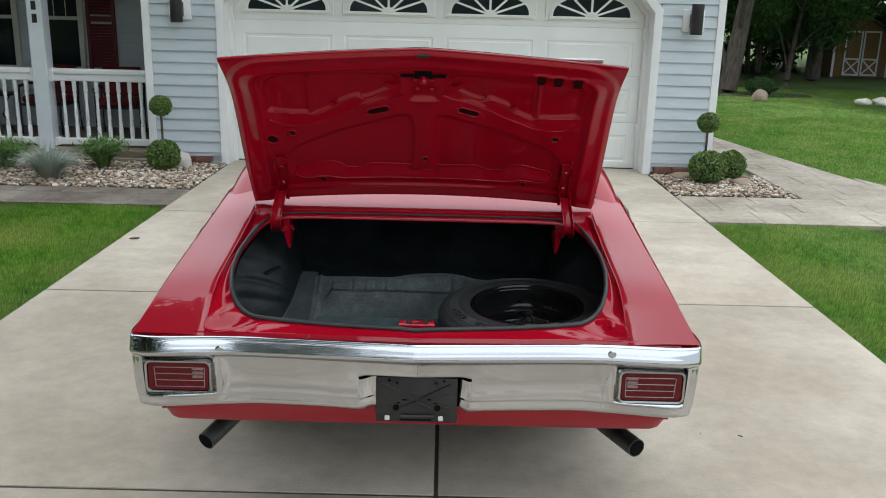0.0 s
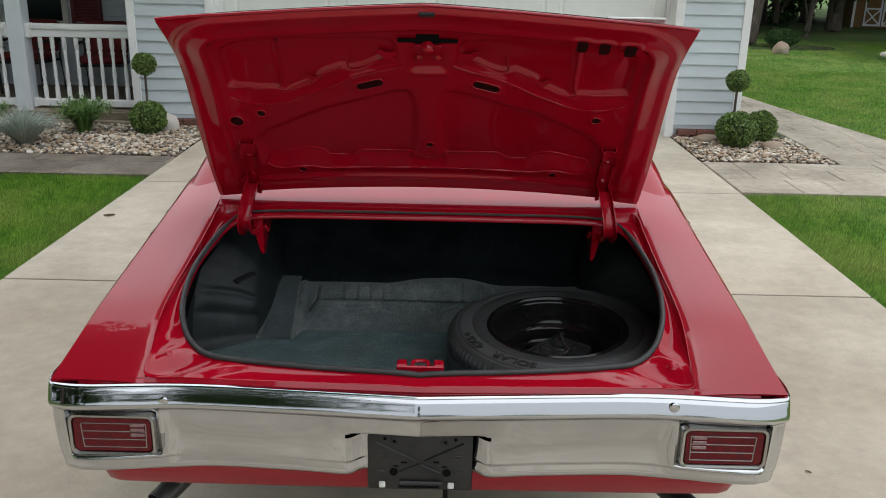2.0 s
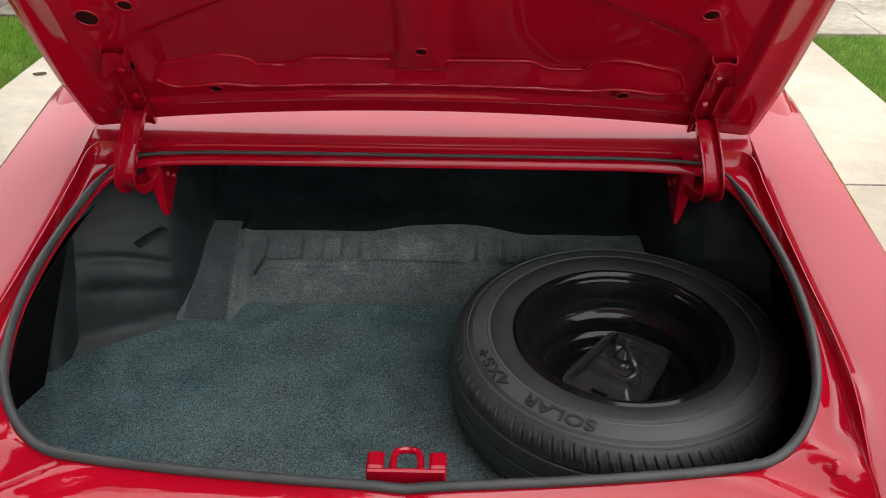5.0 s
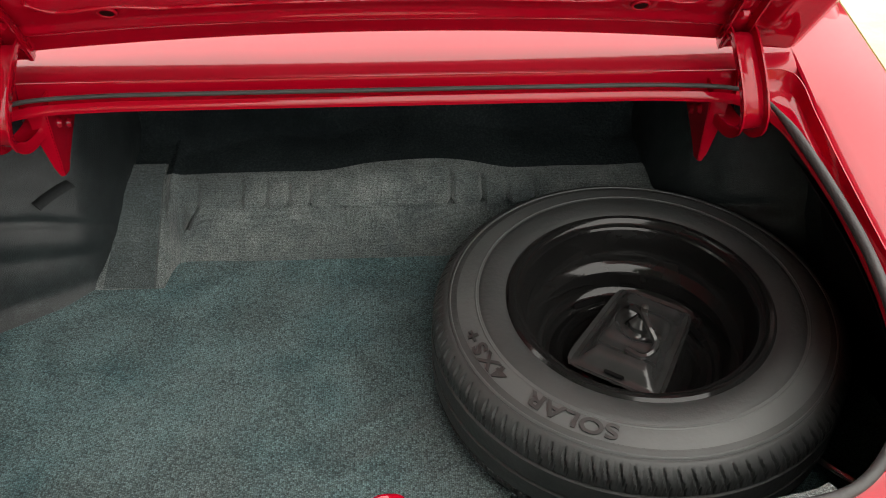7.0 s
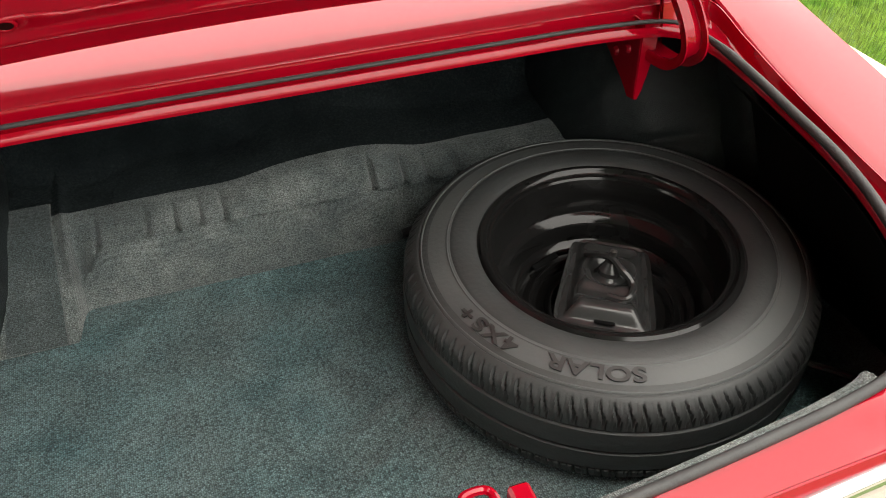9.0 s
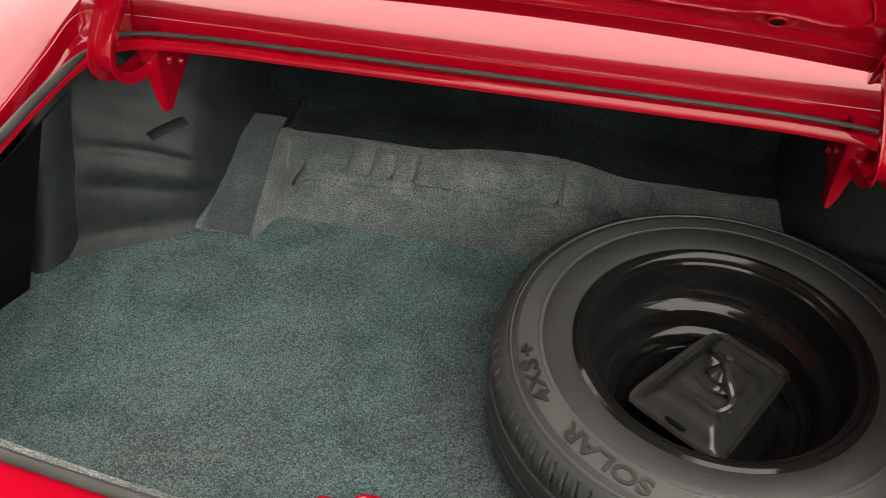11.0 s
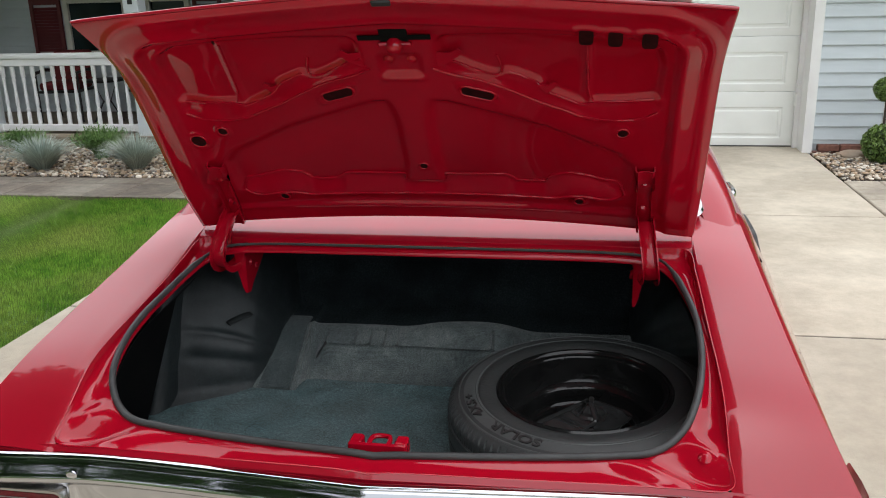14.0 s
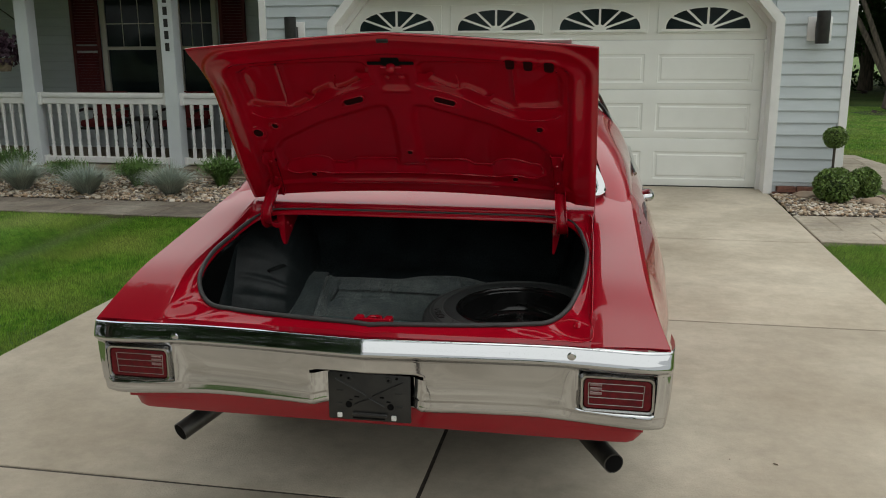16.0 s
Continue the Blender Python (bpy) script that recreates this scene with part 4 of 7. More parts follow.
def topiary(x, y, z_ball, r_ball, label, x_ball=None):
    rng = random.Random(int(x * 100) + 7)
    t = thing("topiary", (x, y, 0), label, "topiary", "topiaries beside the garage")
    xb = x if x_ball is None else x_ball
    part("stem", tube(smooth_path([(x, y, 0), (x * 0.7 + xb * 0.3, y, 0.3), (xb, y, z_ball)], 4), 0.013, 7), BARK, t)
    core((xb, y, z_ball), r_ball * 0.80, r_ball * 0.76, LEAF_DARK, "ball_core", t)
    leaves(ball_points((xb, y, z_ball), r_ball, r_ball * 0.95, 1700, rng, 0.25), [rng.uniform(0.010, 0.017) for _ in range(1700)], rng, LEAF_BOX, "ball", t, "clipped leafy ball")
    return t


def bush(name, x, y, r, h, mat, label, category="shrub", n=2400, leaf=(0.014, 0.024), group="", shell=0.35):
    rng = random.Random(int(x * 131) + int(y * 17))
    b = thing(name, (x, y, 0), label, category, group)
    core((x, y, h * 0.50), r * 0.78, h * 0.46, LEAF_DARK, "inner_growth", b)
    leaves(ball_points((x, y, h * 0.50), r, h * 0.52, n, rng, shell), [rng.uniform(*leaf) for _ in range(n)], rng, mat, "foliage", b)
    return b


topiary(-3.03, 9.52, 0.70, 0.122, "two-tier boxwood topiary by the porch")
bush("boxwood", -3.00, 9.42, 0.185, 0.33, LEAF_BOX, "clipped round boxwood under the topiary ball", group="boxwoods", shell=0.2)
topiary(3.06, 9.45, 0.665, 0.120, "two-tier boxwood topiary at the garage corner")
bush("boxwood", 3.08, 9.38, 0.21, 0.36, LEAF_BOX, "clipped round boxwood under the topiary ball", group="boxwoods", shell=0.2)
bush("boxwood", 3.45, 9.72, 0.165, 0.32, LEAF_BOX, "small clipped boxwood behind the topiary", group="boxwoods", shell=0.2)


def spiky(name, x, y, r, h, mat, label, n, width, droop, group, feather=False):
    """A tuft of arching blades."""
    rng = random.Random(int(x * 71) + 3)
    V, F = [], []
    for k in range(n):
        a, out = rng.uniform(0, 6.283), rng.random() ** 0.6
        L = h * rng.uniform(0.75, 1.15)
        lean = out * r * rng.uniform(0.8, 1.1)
        bx, by = x + math.cos(a) * 0.06 * rng.random(), y + math.sin(a) * 0.06 * rng.random()
        w = width * rng.uniform(0.7, 1.2)
        sx, sy = -math.sin(a) * w, math.cos(a) * w
        pts = []
        for q in (0, 0.4, 0.75, 1.0):
            pts.append((bx + math.cos(a) * lean * q ** 1.3, by + math.sin(a) * lean * q ** 1.3, max(L * (q - droop * out * q * q), 0.0)))
        i = len(V)
        for q, p in enumerate(pts[:-1]):
            f = 1 - q * 0.25
            V += [(p[0] - sx * f, p[1] - sy * f, p[2]), (p[0] + sx * f, p[1] + sy * f, p[2])]
        V.append(pts[-1])
        F += [(i, i + 1, i + 3, i + 2), (i + 2, i + 3, i + 5, i + 4), (i + 4, i + 5, i + 6)]
        if feather:
            for q in range(9):
                g = rng.uniform(0.25, 1)
                p = Vector(pts[1]).lerp(Vector(pts[3]), g)
                d = Vector((rng.gauss(0, 1), rng.gauss(0, 1), rng.gauss(0.3, 0.6))).normalized() * 0.045
                s = d.cross(Vector((0, 0, 1))).normalized() * 0.006
                j = len(V)
                V += [tuple(p - s), tuple(p + s), tuple(p + d)]
                F.append((j, j + 1, j + 2))
    ob = data_part(name, V, F, mat)
    return tagged(ob, label, "plant", group)


for fx, fy, fr, fh in ((-3.98, 8.74, 0.47, 0.40), (-4.95, 8.66, 0.50, 0.40), (-5.85, 8.78, 0.52, 0.42)):
    spiky("blue_fescue", fx, fy, fr, fh, LEAF_BLUE, "blue-grey fescue grass tuft on the pebbles", 1100, 0.0038, 0.50, "fescue tufts")
for fx, fy, fr, fh in ((-3.68, 9.42, 0.30, 0.36), (-4.66, 9.25, 0.30, 0.34), (-5.75, 9.5, 0.26, 0.26), (-6.55, 9.5, 0.32, 0.40)):
    spiky("feathery_shrub", fx, fy, fr, fh, LEAF_SHRUB, "feathery bright green shrub in front of the porch", 380, 0.005, 0.25, "porch shrubs", True)


def hanging_basket(x, y, z):
    b = thing("hanging_basket", (x, y, z), "hanging basket of dark purple foliage on a bracket", "hanging plant")
    rng = random.Random(3)
    part("pot", lathe([(0.0, -0.16), (0.09, -0.16), (0.14, 0.0), (0.145, 0.01), (0.13, 0.0), (0.0, -0.02)], 24, Matrix.Translation((x, y, z))), WOOD, b)
    leaves(ball_points((x, y, z + 0.12), 0.26, 0.24, 700, rng, 0.9), [rng.uniform(0.03, 0.05) for _ in range(700)], rng, LEAF_PURPLE, "foliage", b)
    part("bracket", tube(smooth_path([(-6.66, PY - 0.03, 1.86), (x + 0.06, y, z + 0.62), (x, y, z + 0.62), (x, y, z + 0.1)], 3), 0.008, 6), BLACK_METAL, b)
    return b


hanging_basket(-7.02, PY - 0.05, 1.46)


# ---------------------------------------------------------------- grass
def grass_field(name, label, spots, rng, h=(0.022, 0.046), w=0.0026):
    r = np.random.RandomState(rng)
    P = np.asarray(spots, float)
    n = len(P)
    a = r.uniform(0, 2 * np.pi, n)
    H = r.uniform(*h, n)
    lean = r.uniform(0.05, 0.6, n) * H
    ww = w * r.uniform(0.7, 1.4, n)
    dx, dy = np.cos(a), np.sin(a)
    z0 = np.full(n, -0.045)
    b0 = np.stack([P[:, 0] - dy * ww, P[:, 1] + dx * ww, z0], 1)
    b1 = np.stack([P[:, 0] + dy * ww, P[:, 1] - dx * ww, z0], 1)
    tip = np.stack([P[:, 0] + dx * lean, P[:, 1] + dy * lean, z0 + H], 1)
    V = np.stack([b0, b1, tip], 1).reshape(-1, 3)
    F = np.arange(3 * n).reshape(-1, 3)
    return tagged(data_part(name, V.tolist(), F.tolist(), BLADE), label, "grass", kind="stuff")


def spots_in(x0, x1, y0, y1, n, seed, ok=None):
    r = np.random.RandomState(seed)
    p = np.stack([r.uniform(x0, x1, n), r.uniform(y0, y1, n)], 1)
    return p if ok is None else p[ok(p)]


grass_field("lawn_grass", "short green lawn grass west of the driveway", spots_in(-6.2, -2.41, 3.2, 7.62, 190000, 1), 1)
grass_field("lawn_grass", "short green lawn grass west of the driveway", spots_in(-10, -6.2, 3.2, 7.62, 120000, 2), 2)
grass_field("lawn_grass", "short green lawn grass east of the driveway", spots_in(2.54, 6.0, 2.6, 7.44, 170000, 3), 3)
grass_field("lawn_grass", "shaded lawn grass under the far trees", spots_in(4.2, 17.0, 17.0, 24.5, 110000, 6), 6, h=(0.022, 0.042), w=0.010)
grass_field("lawn_grass", "green lawn grass beyond the path", spots_in(3.8, 12.5, 7.6, 17.0, 220000, 4, lambda p: p[:, 0] > np.interp(p[:, 1], [7.4, 7.9, 8.4, 8.85, 9.27, 9.9, 11.1, 13.4, 20], [9.0, 7.9, 6.75, 5.85, 5.25, 4.93, 4.70, 4.38, 3.9])), 4, h=(0.020, 0.036), w=0.005)


# ---------------------------------------------------------------- trees and far garden
def tree_parts(seed, height, crown_r, crown_z0, n_leaf, leaf, trunk_r, fork=False):
    """Meshes of one tree, at the origin: a trunk with limbs, and a crown of many leaves in uneven clumps."""
    rng = random.Random(seed)
    bm = bmesh.new()
    trunks = [(0.0, 0.0)] if not fork else [(-0.28, 0.1), (0.22, -0.05)]
    ends = []
    for tx, ty in trunks:
        lean = (rng.uniform(-0.5, 0.5) + tx * 2.5, rng.uniform(-0.5, 0.5))
        pts = smooth_path([(tx, ty, -0.1), (tx * 1.1, ty, 0.4), (tx * 1.3 + lean[0] * 0.3, ty + lean[1] * 0.3, height * 0.35), (tx + lean[0], ty + lean[1], height * 0.75)], 5)
        m = len(pts)
        tube(pts, [trunk_r * (1.5 if i < 2 else 1.0) * (1 - 0.7 * i / m) for i in range(m)], 12, bm=bm)
        for k in range(9):
            i = rng.randrange(m // 3, m)
            p = pts[i]
            a = rng.uniform(0, 6.28)
            e = p + Vector((math.cos(a) * crown_r * rng.uniform(0.4, 0.85), math.sin(a) * crown_r * rng.uniform(0.4, 0.85), rng.uniform(-0.05, 0.28) * height))
            e.z = max(e.z, crown_z0 + 0.25 * crown_r)
            tube(smooth_path([p, p.lerp(e, 0.5) + Vector((0, 0, 0.25)), e], 3), [trunk_r * 0.32, trunk_r * 0.28, trunk_r * 0.22, trunk_r * 0.18, trunk_r * 0.12, trunk_r * 0.08, trunk_r * 0.05], 6, bm=bm)
            ends.append(e)
    clumps = []
    for k in range(46):
        a, q = rng.uniform(0, 6.28), rng.random() ** 0.5
        zz = rng.uniform(crown_z0, height)
        prof = math.sin(math.pi * min(0.97, 0.12 + 0.85 * (zz - crown_z0) / (height - crown_z0))) ** 0.6
        clumps.append((Vector((math.cos(a) * crown_r * q * prof, math.sin(a) * crown_r * q * prof, zz)), rng.uniform(0.5, 1.15) * crown_r * 0.30))
    clumps += [(e, crown_r * 0.24) for e in ends]
    pts, sz = [], []
    for k in range(n_leaf):
        c, r = rng.choice(clumps)
        d = Vector((rng.gauss(0, 1), rng.gauss(0, 1), rng.gauss(0, 0.55)))
        d = d.normalized() * r * rng.random() ** 0.45
        pts.append(tuple(c + d))
        sz.append(leaf * rng.uniform(0.7, 1.3))
    return bm, pts, sz, rng


def tree(name, seed, height, crown_r, crown_z0, n_leaf, leaf, trunk_r, label, fork=False):
    bm, pts, sz, rng = tree_parts(seed, height, crown_r, crown_z0, n_leaf, leaf, trunk_r, fork)
    t = thing(name, (0, 0, 0), label, "tree", "garden trees")
    part("trunk", bm, BARK, t, angle=60)
    leaves(pts, sz, rng, LEAF, "crown", t)
    return t


big = tree("broadleaf_tree", 21, 11.0, 4.6, 3.9, 23000, 0.079, 0.30, "tall broadleaf tree with rough bark")
big.matrix_basis = pose(7.42, 22.5, -0.04, 0, 8, 0)
low = tree("broadleaf_tree", 22, 6.0, 2.5, 1.5, 27000, 0.052, 0.10, "low spreading green tree on the far lawn")
low.matrix_basis = pose(10.0, 25.2, -0.04)
wood = tree("broadleaf_tree", 23, 12.0, 4.4, 1.2, 11500, 0.152, 0.26, "tall dense green tree of the wood behind")
wood.matrix_basis = pose(13.2, 33.5, -0.04)
rng_t = random.Random(4)
for tx, ty in ((4.2, 33.0), (8.0, 38.0), (17.5, 36.5), (22.5, 34.0), (27.5, 32.0), (11.0, 44.0), (19.5, 44.0), (28.0, 42.0), (3.5, 44.0), (34.0, 30.0), (24.0, 25.5)):
    copy_thing(wood, pose(tx, ty, -0.04, 0, 0, rng_t.uniform(0, 360)))
# added trees whose unseen crowns overhead shade the far lawn and the shed
for tx, ty in ((11.8, 27.8), (16.8, 25.5), (13.4, 21.6), (4.6, 27.0), (19.0, 30.0), (9.2, 31.5), (16.4, 29.4)):
    copy_thing(big, pose(tx, ty, -0.04, 0, 0, rng_t.uniform(0, 360)))
copy_thing(low, pose(10.4, 28.8, -0.04, 0, 0, 140))
copy_thing(low, pose(17.8, 27.5, -0.04, 0, 0, 70))
copy_thing(low, pose(5.6, 27.5, -0.04, 0, 0, 250))
for tx, ty, sc in ((5.2, 29.5, 0.55), (8.4, 33.5, 0.60), (10.9, 31.2, 0.50), (15.9, 33.6, 0.60), (18.6, 29.2, 0.50), (21.5, 30.5, 0.55), (7.0, 36.5, 0.7), (13.5, 37.5, 0.7)):
    copy_thing(wood, pose(tx, ty, -0.75, 0, 0, rng_t.uniform(0, 360)) @ Matrix.Scale(sc, 4))
# trees along the street behind, seen only in the paint and the chrome
for tx, ty in ((-9.0, -9.0), (-14.5, -13.0), (-7.6, -17.0), (-19.0, -6.5), (-12.5, -20.0), (-20.0, 1.5), (-24.0, 10.0), (-28.0, -3.0)):
    copy_thing(wood, pose(tx, ty, -0.04, 0, 0, rng_t.uniform(0, 360)))
for tx, ty, sc in ((0.5, -27.0, 0.55), (4.5, -33.0, 0.38), (9.0, -36.0, 0.30)):
    copy_thing(wood, pose(tx, ty, -0.04, 0, 0, rng_t.uniform(0, 360)) @ Matrix.Scale(sc, 4))
street_tree = tree("broadleaf_tree", 31, 16.0, 6.8, 6.8, 30000, 0.22, 0.45, "large dense tree spreading over the drive")
street_tree.matrix_basis = pose(-6.0, -2.6, -0.04, 0, 0, 40)
for tx, ty, sc in ((-11.5, -8.0, 1.2), (-30.0, -18.0, 1.0)):
    copy_thing(wood, pose(tx, ty, -0.04, 0, 0, rng_t.uniform(0, 360)) @ Matrix.Scale(sc, 4))
bush("far_shrub", 8.10, 21.9, 0.40, 0.42, LEAF, "low green shrub beside the tree trunk", n=2200, leaf=(0.018, 0.034))
# mulch round the trunk, with the shade of the trees put into its colour
TREE_SOIL = material("mulch_with_shade", (0.030, 0.028, 0.016), 0.95, alt=(0.02, 0.026, 0.010), scale=6, bump=0.6, bump_scale=20)
tree_bed = single("tree_bed", prism([(8.0 + 1.5 * math.cos(k * 0.262) * (1 + 0.06 * math.sin(k * 2.3)), -0.9 * math.sin(k * 0.262)) for k in range(24)], -0.06, -0.02), TREE_SOIL, "mulch ring under the far trees, their shade put into its colour", "planting bed", kind="structure")
tree_bed.matrix_basis = pose(0, 22.3, 0) @ Matrix(((1, 0, 0, 0), (0, 0, -1, 0), (0, 1, 0, 0), (0, 0, 0, 1)))


def shed(x, y):
    s = thing("garden_shed", (0, 0, 0), "ochre wooden garden shed with white-crossed doors", "shed")
    outline = [(-0.95, 0), (0.95, 0), (0.95, 1.05), (0.62, 1.72), (0, 2.05), (-0.62, 1.72), (-0.95, 1.05)]
    part("wall", prism(outline, 0, 2.6), SHED_WALL, s, smooth=False)
    top = [(-1.06, 0.92), (-0.70, 1.76), (0, 2.13), (0.70, 1.76), (1.06, 0.92)]
    part("roof", thick(sheet([[(a, yy, b) for a, b in top] for yy in (-0.15, 2.75)]), 0.06), ROOFING, s, smooth=False)
    for sx in (-1, 1):
        d = part("door", box(min(0.02 * sx, 0.58 * sx), max(0.02 * sx, 0.58 * sx), -0.04, -0.004, 0.06, 1.60, 0.004), SHED_WALL, s)
        a, b = sorted((0.02 * sx, 0.58 * sx))
        for q in ((a, a + 0.05, 0.06, 1.60), (b - 0.05, b, 0.06, 1.60), (a + 0.05, b - 0.05, 0.06, 0.12), (a + 0.05, b - 0.05, 0.60, 0.66), (a + 0.05, b - 0.05, 1.54, 1.60)):
            part("batten", box(q[0], q[1], -0.065, -0.041, q[2], q[3]), WHITE, d, "white batten")
        for (p0, p1) in (((a + 0.05, 0.12), (b - 0.05, 0.60)), ((a + 0.05, 0.60), (b - 0.05, 0.12))):
            v = Vector((p1[0] - p0[0], 0, p1[1] - p0[1])).normalized()
            w = Vector((-v.z, 0, v.x)) * 0.022
            part("batten", prism([(p0[0] + w.x, p0[1] + w.z), (p0[0] - w.x, p0[1] - w.z), (p1[0] - w.x, p1[1] - w.z), (p1[0] + w.x, p1[1] + w.z)], -0.062, -0.042), WHITE, d, "white batten", smooth=False)
    for xx in (-0.95, 0.87):
        part("corner_board", box(xx, xx + 0.08, -0.02, -0.002, 0, 1.05), WHITE, s)
    s.matrix_basis = pose(x, y, -0.04, 0, 0, -8)
    return s


shed(14.75, 31.0)


def fallen_leaf(x, y, turn, size):
    """A dry curled leaf lying on the concrete."""
    rows = []
    for i in range(7):
        f = i / 6
        w = 0.5 * math.sin(math.pi * f) ** 0.8 * size * 0.45 + 0.0006
        rows.append([(size * (f - 0.5), w * k / 2, 0.003 + size * 0.12 * (k / 2) ** 2 + size * 0.10 * (f - 0.5) ** 2) for k in (-2, -1, 0, 1, 2)])
    ob = single("fallen_leaf", thick(sheet(rows), 0.0006), DRY_LEAF, "dry brown leaf lying on the concrete driveway", "leaf", "fallen leaves")
    ob.matrix_basis = pose(x, y, 0.0, 0, 0, turn)
    return ob


DRY_LEAF = material("dry_leaf", (0.11, 0.075, 0.04), 0.8, alt=(0.07, 0.05, 0.03), scale=30)
for lx, ly, lt, ls in ((-2.27, 6.36, 20, 0.075), (1.45, 3.265, -40, 0.022), (1.28, 3.28, 75, 0.010)):
    fallen_leaf(lx, ly, lt, ls)


# ---------------------------------------------------------------- the car
CX = 0.05  # the car's middle line
car = thing("coupe", (CX, 4.8, 0.0), "red classic two-door coupe with open trunk and chrome bumper", "car")

SEAM_U = [(2.43, 0.680), (2.6, 0.680), (2.8, 0.675), (3.0, 0.672), (3.16, 0.667), (3.40, 0.667)]
SEAM_Z = [(2.425, 0.738), (2.45, 0.757), (2.5, 0.797), (2.55, 0.832), (2.6, 0.860), (2.65, 0.877), (2.7, 0.889), (2.8, 0.908), (2.9, 0.926), (3.0, 0.948), (3.1, 0.979), (3.16, 0.998), (3.25, 1.018), (3.35, 1.045)]
CREST_U = [(2.425, 0.908), (2.45, 0.899), (2.5, 0.877), (2.6, 0.848), (2.7, 0.838), (2.8, 0.831), (3.0, 0.820), (3.2, 0.809), (3.4, 0.800), (3.7, 0.808), (4.2, 0.825), (5.4, 0.82), (7.35, 0.78)]
CREST_Z = [(2.425, 0.745), (2.45, 0.764), (2.5, 0.804), (2.55, 0.836), (2.6, 0.862), (2.65, 0.878), (2.7, 0.890), (2.8, 0.913), (3.0, 0.955), (3.2, 0.998), (3.4, 1.038), (3.7, 1.030), (4.2, 1.005), (5.4, 0.985), (7.35, 0.90)]
SHOULDER_U = [(2.425, 0.909), (2.45, 0.900), (2.5, 0.884), (2.6, 0.869), (2.8, 0.857), (3.0, 0.849), (3.2, 0.846), (3.4, 0.850), (3.8, 0.862), (4.2, 0.866), (5.4, 0.86), (7.35, 0.82)]
SHOULDER_Z = [(2.425, 0.733), (2.45, 0.751), (2.5, 0.781), (2.6, 0.832), (2.8, 0.880), (3.0, 0.919), (3.2, 0.952), (3.4, 0.978), (3.8, 0.980), (4.4, 0.953), (7.35, 0.86)]
SIDE_U = [(2.425, 0.881), (2.6, 0.904), (2.9, 0.931), (3.4, 0.948), (4.4, 0.952), (6.5, 0.94), (7.35, 0.87)]
SIDE_Z = [(2.425, 0.66), (2.6, 0.70), (2.9, 0.73), (3.4, 0.75), (4.4, 0.72), (7.35, 0.70)]
LOW_U = [(2.425, 0.86), (2.6, 0.890), (2.9, 0.918), (3.4, 0.936), (4.4, 0.94), (6.5, 0.93), (7.35, 0.86)]
SILL_U = [(2.425, 0.84), (2.6, 0.85), (2.9, 0.87), (3.4, 0.89), (4.4, 0.89), (7.35, 0.82)]
SILL_Z = [(2.425, 0.515), (2.6, 0.47), (2.9, 0.36), (3.4, 0.25), (4.4, 0.24), (6.8, 0.25), (7.35, 0.34)]


def flank(y):
    """Right side of the body at y, from the crest down to the sill."""
    key = [(curve(CREST_U, y), curve(CREST_Z, y)), (curve(SHOULDER_U, y), curve(SHOULDER_Z, y)), (curve(SIDE_U, y), curve(SIDE_Z, y)),
           (curve(SIDE_U, y) * 0.4 + curve(LOW_U, y) * 0.6 + 0.004, 0.56), (curve(LOW_U, y), max(0.44, curve(SILL_Z, y) + 0.02)), (curve(SILL_U, y), curve(SILL_Z, y))]
    return [(p.x, p.z) for p in smooth_path([(u, 0, z) for u, z in key], 5)]


def span(y0, y1, n, extra=()):
    return sorted({*np.linspace(y0, y1, n).round(4).tolist(), *extra})


WHEELS_Y = (3.62, 6.47)


def flank_panel(name, y0, y1, n, s, wheel=None, top=True):
    """One body side panel; the wheel opening is cut out and its rim turned in."""
    rows = []
    ys = span(y0, y1, n)
    for y in ys:
        line = []
        if top and y <= 3.36:
            su, sz, cu, cz = curve(SEAM_U, y), curve(SEAM_Z, y), curve(CREST_U, y), curve(CREST_Z, y)
            line += [(su - 0.0005, sz - 0.022), (su, sz - 0.003), (su + 0.004, sz)]
            for k in range(1, 6):
                q = k / 6
                line.append((su + (cu - su) * q, sz + (cz - sz) * q + 0.003 * math.sin(math.pi * q)))
        else:
            cu, cz = curve(CREST_U, y), curve(CREST_Z, y)
            line += [(cu - 0.13 + 0.13 * k / 8, cz - 0.004) for k in range(8)]
        line += flank(y)
        rows.append([(CX + s * u, y, z) for u, z in line])
    bm = sheet(rows)
    if wheel:
        wy, wz, wr = wheel, 0.34, 0.375
        dead = [f for f in bm.faces if abs(f.calc_center_median().x - CX) > 0.8 and math.hypot(f.calc_center_median().y - wy, f.calc_center_median().z - wz) < wr]
        bmesh.ops.delete(bm, geom=dead, context="FACES")
        for v in bm.verts:
            if v.is_boundary and abs(v.co.x - CX) > 0.8 and wr * 0.8 < math.hypot(v.co.y - wy, v.co.z - wz) < wr * 1.25 and v.co.z > 0.28:
                d = Vector((0, v.co.y - wy, v.co.z - wz)).normalized() * wr
                v.co.y, v.co.z = wy + d.y, wz + d.z
    bmesh.ops.recalc_face_normals(bm, faces=bm.faces[:])
    f = max(bm.faces, key=lambda q: abs(q.calc_center_median().x - CX))
    if f.normal.x * s < 0:
        bmesh.ops.reverse_faces(bm, faces=bm.faces[:])
    thick(bm, 0.012)
    return part(name, bm, RED, car, angle=32)


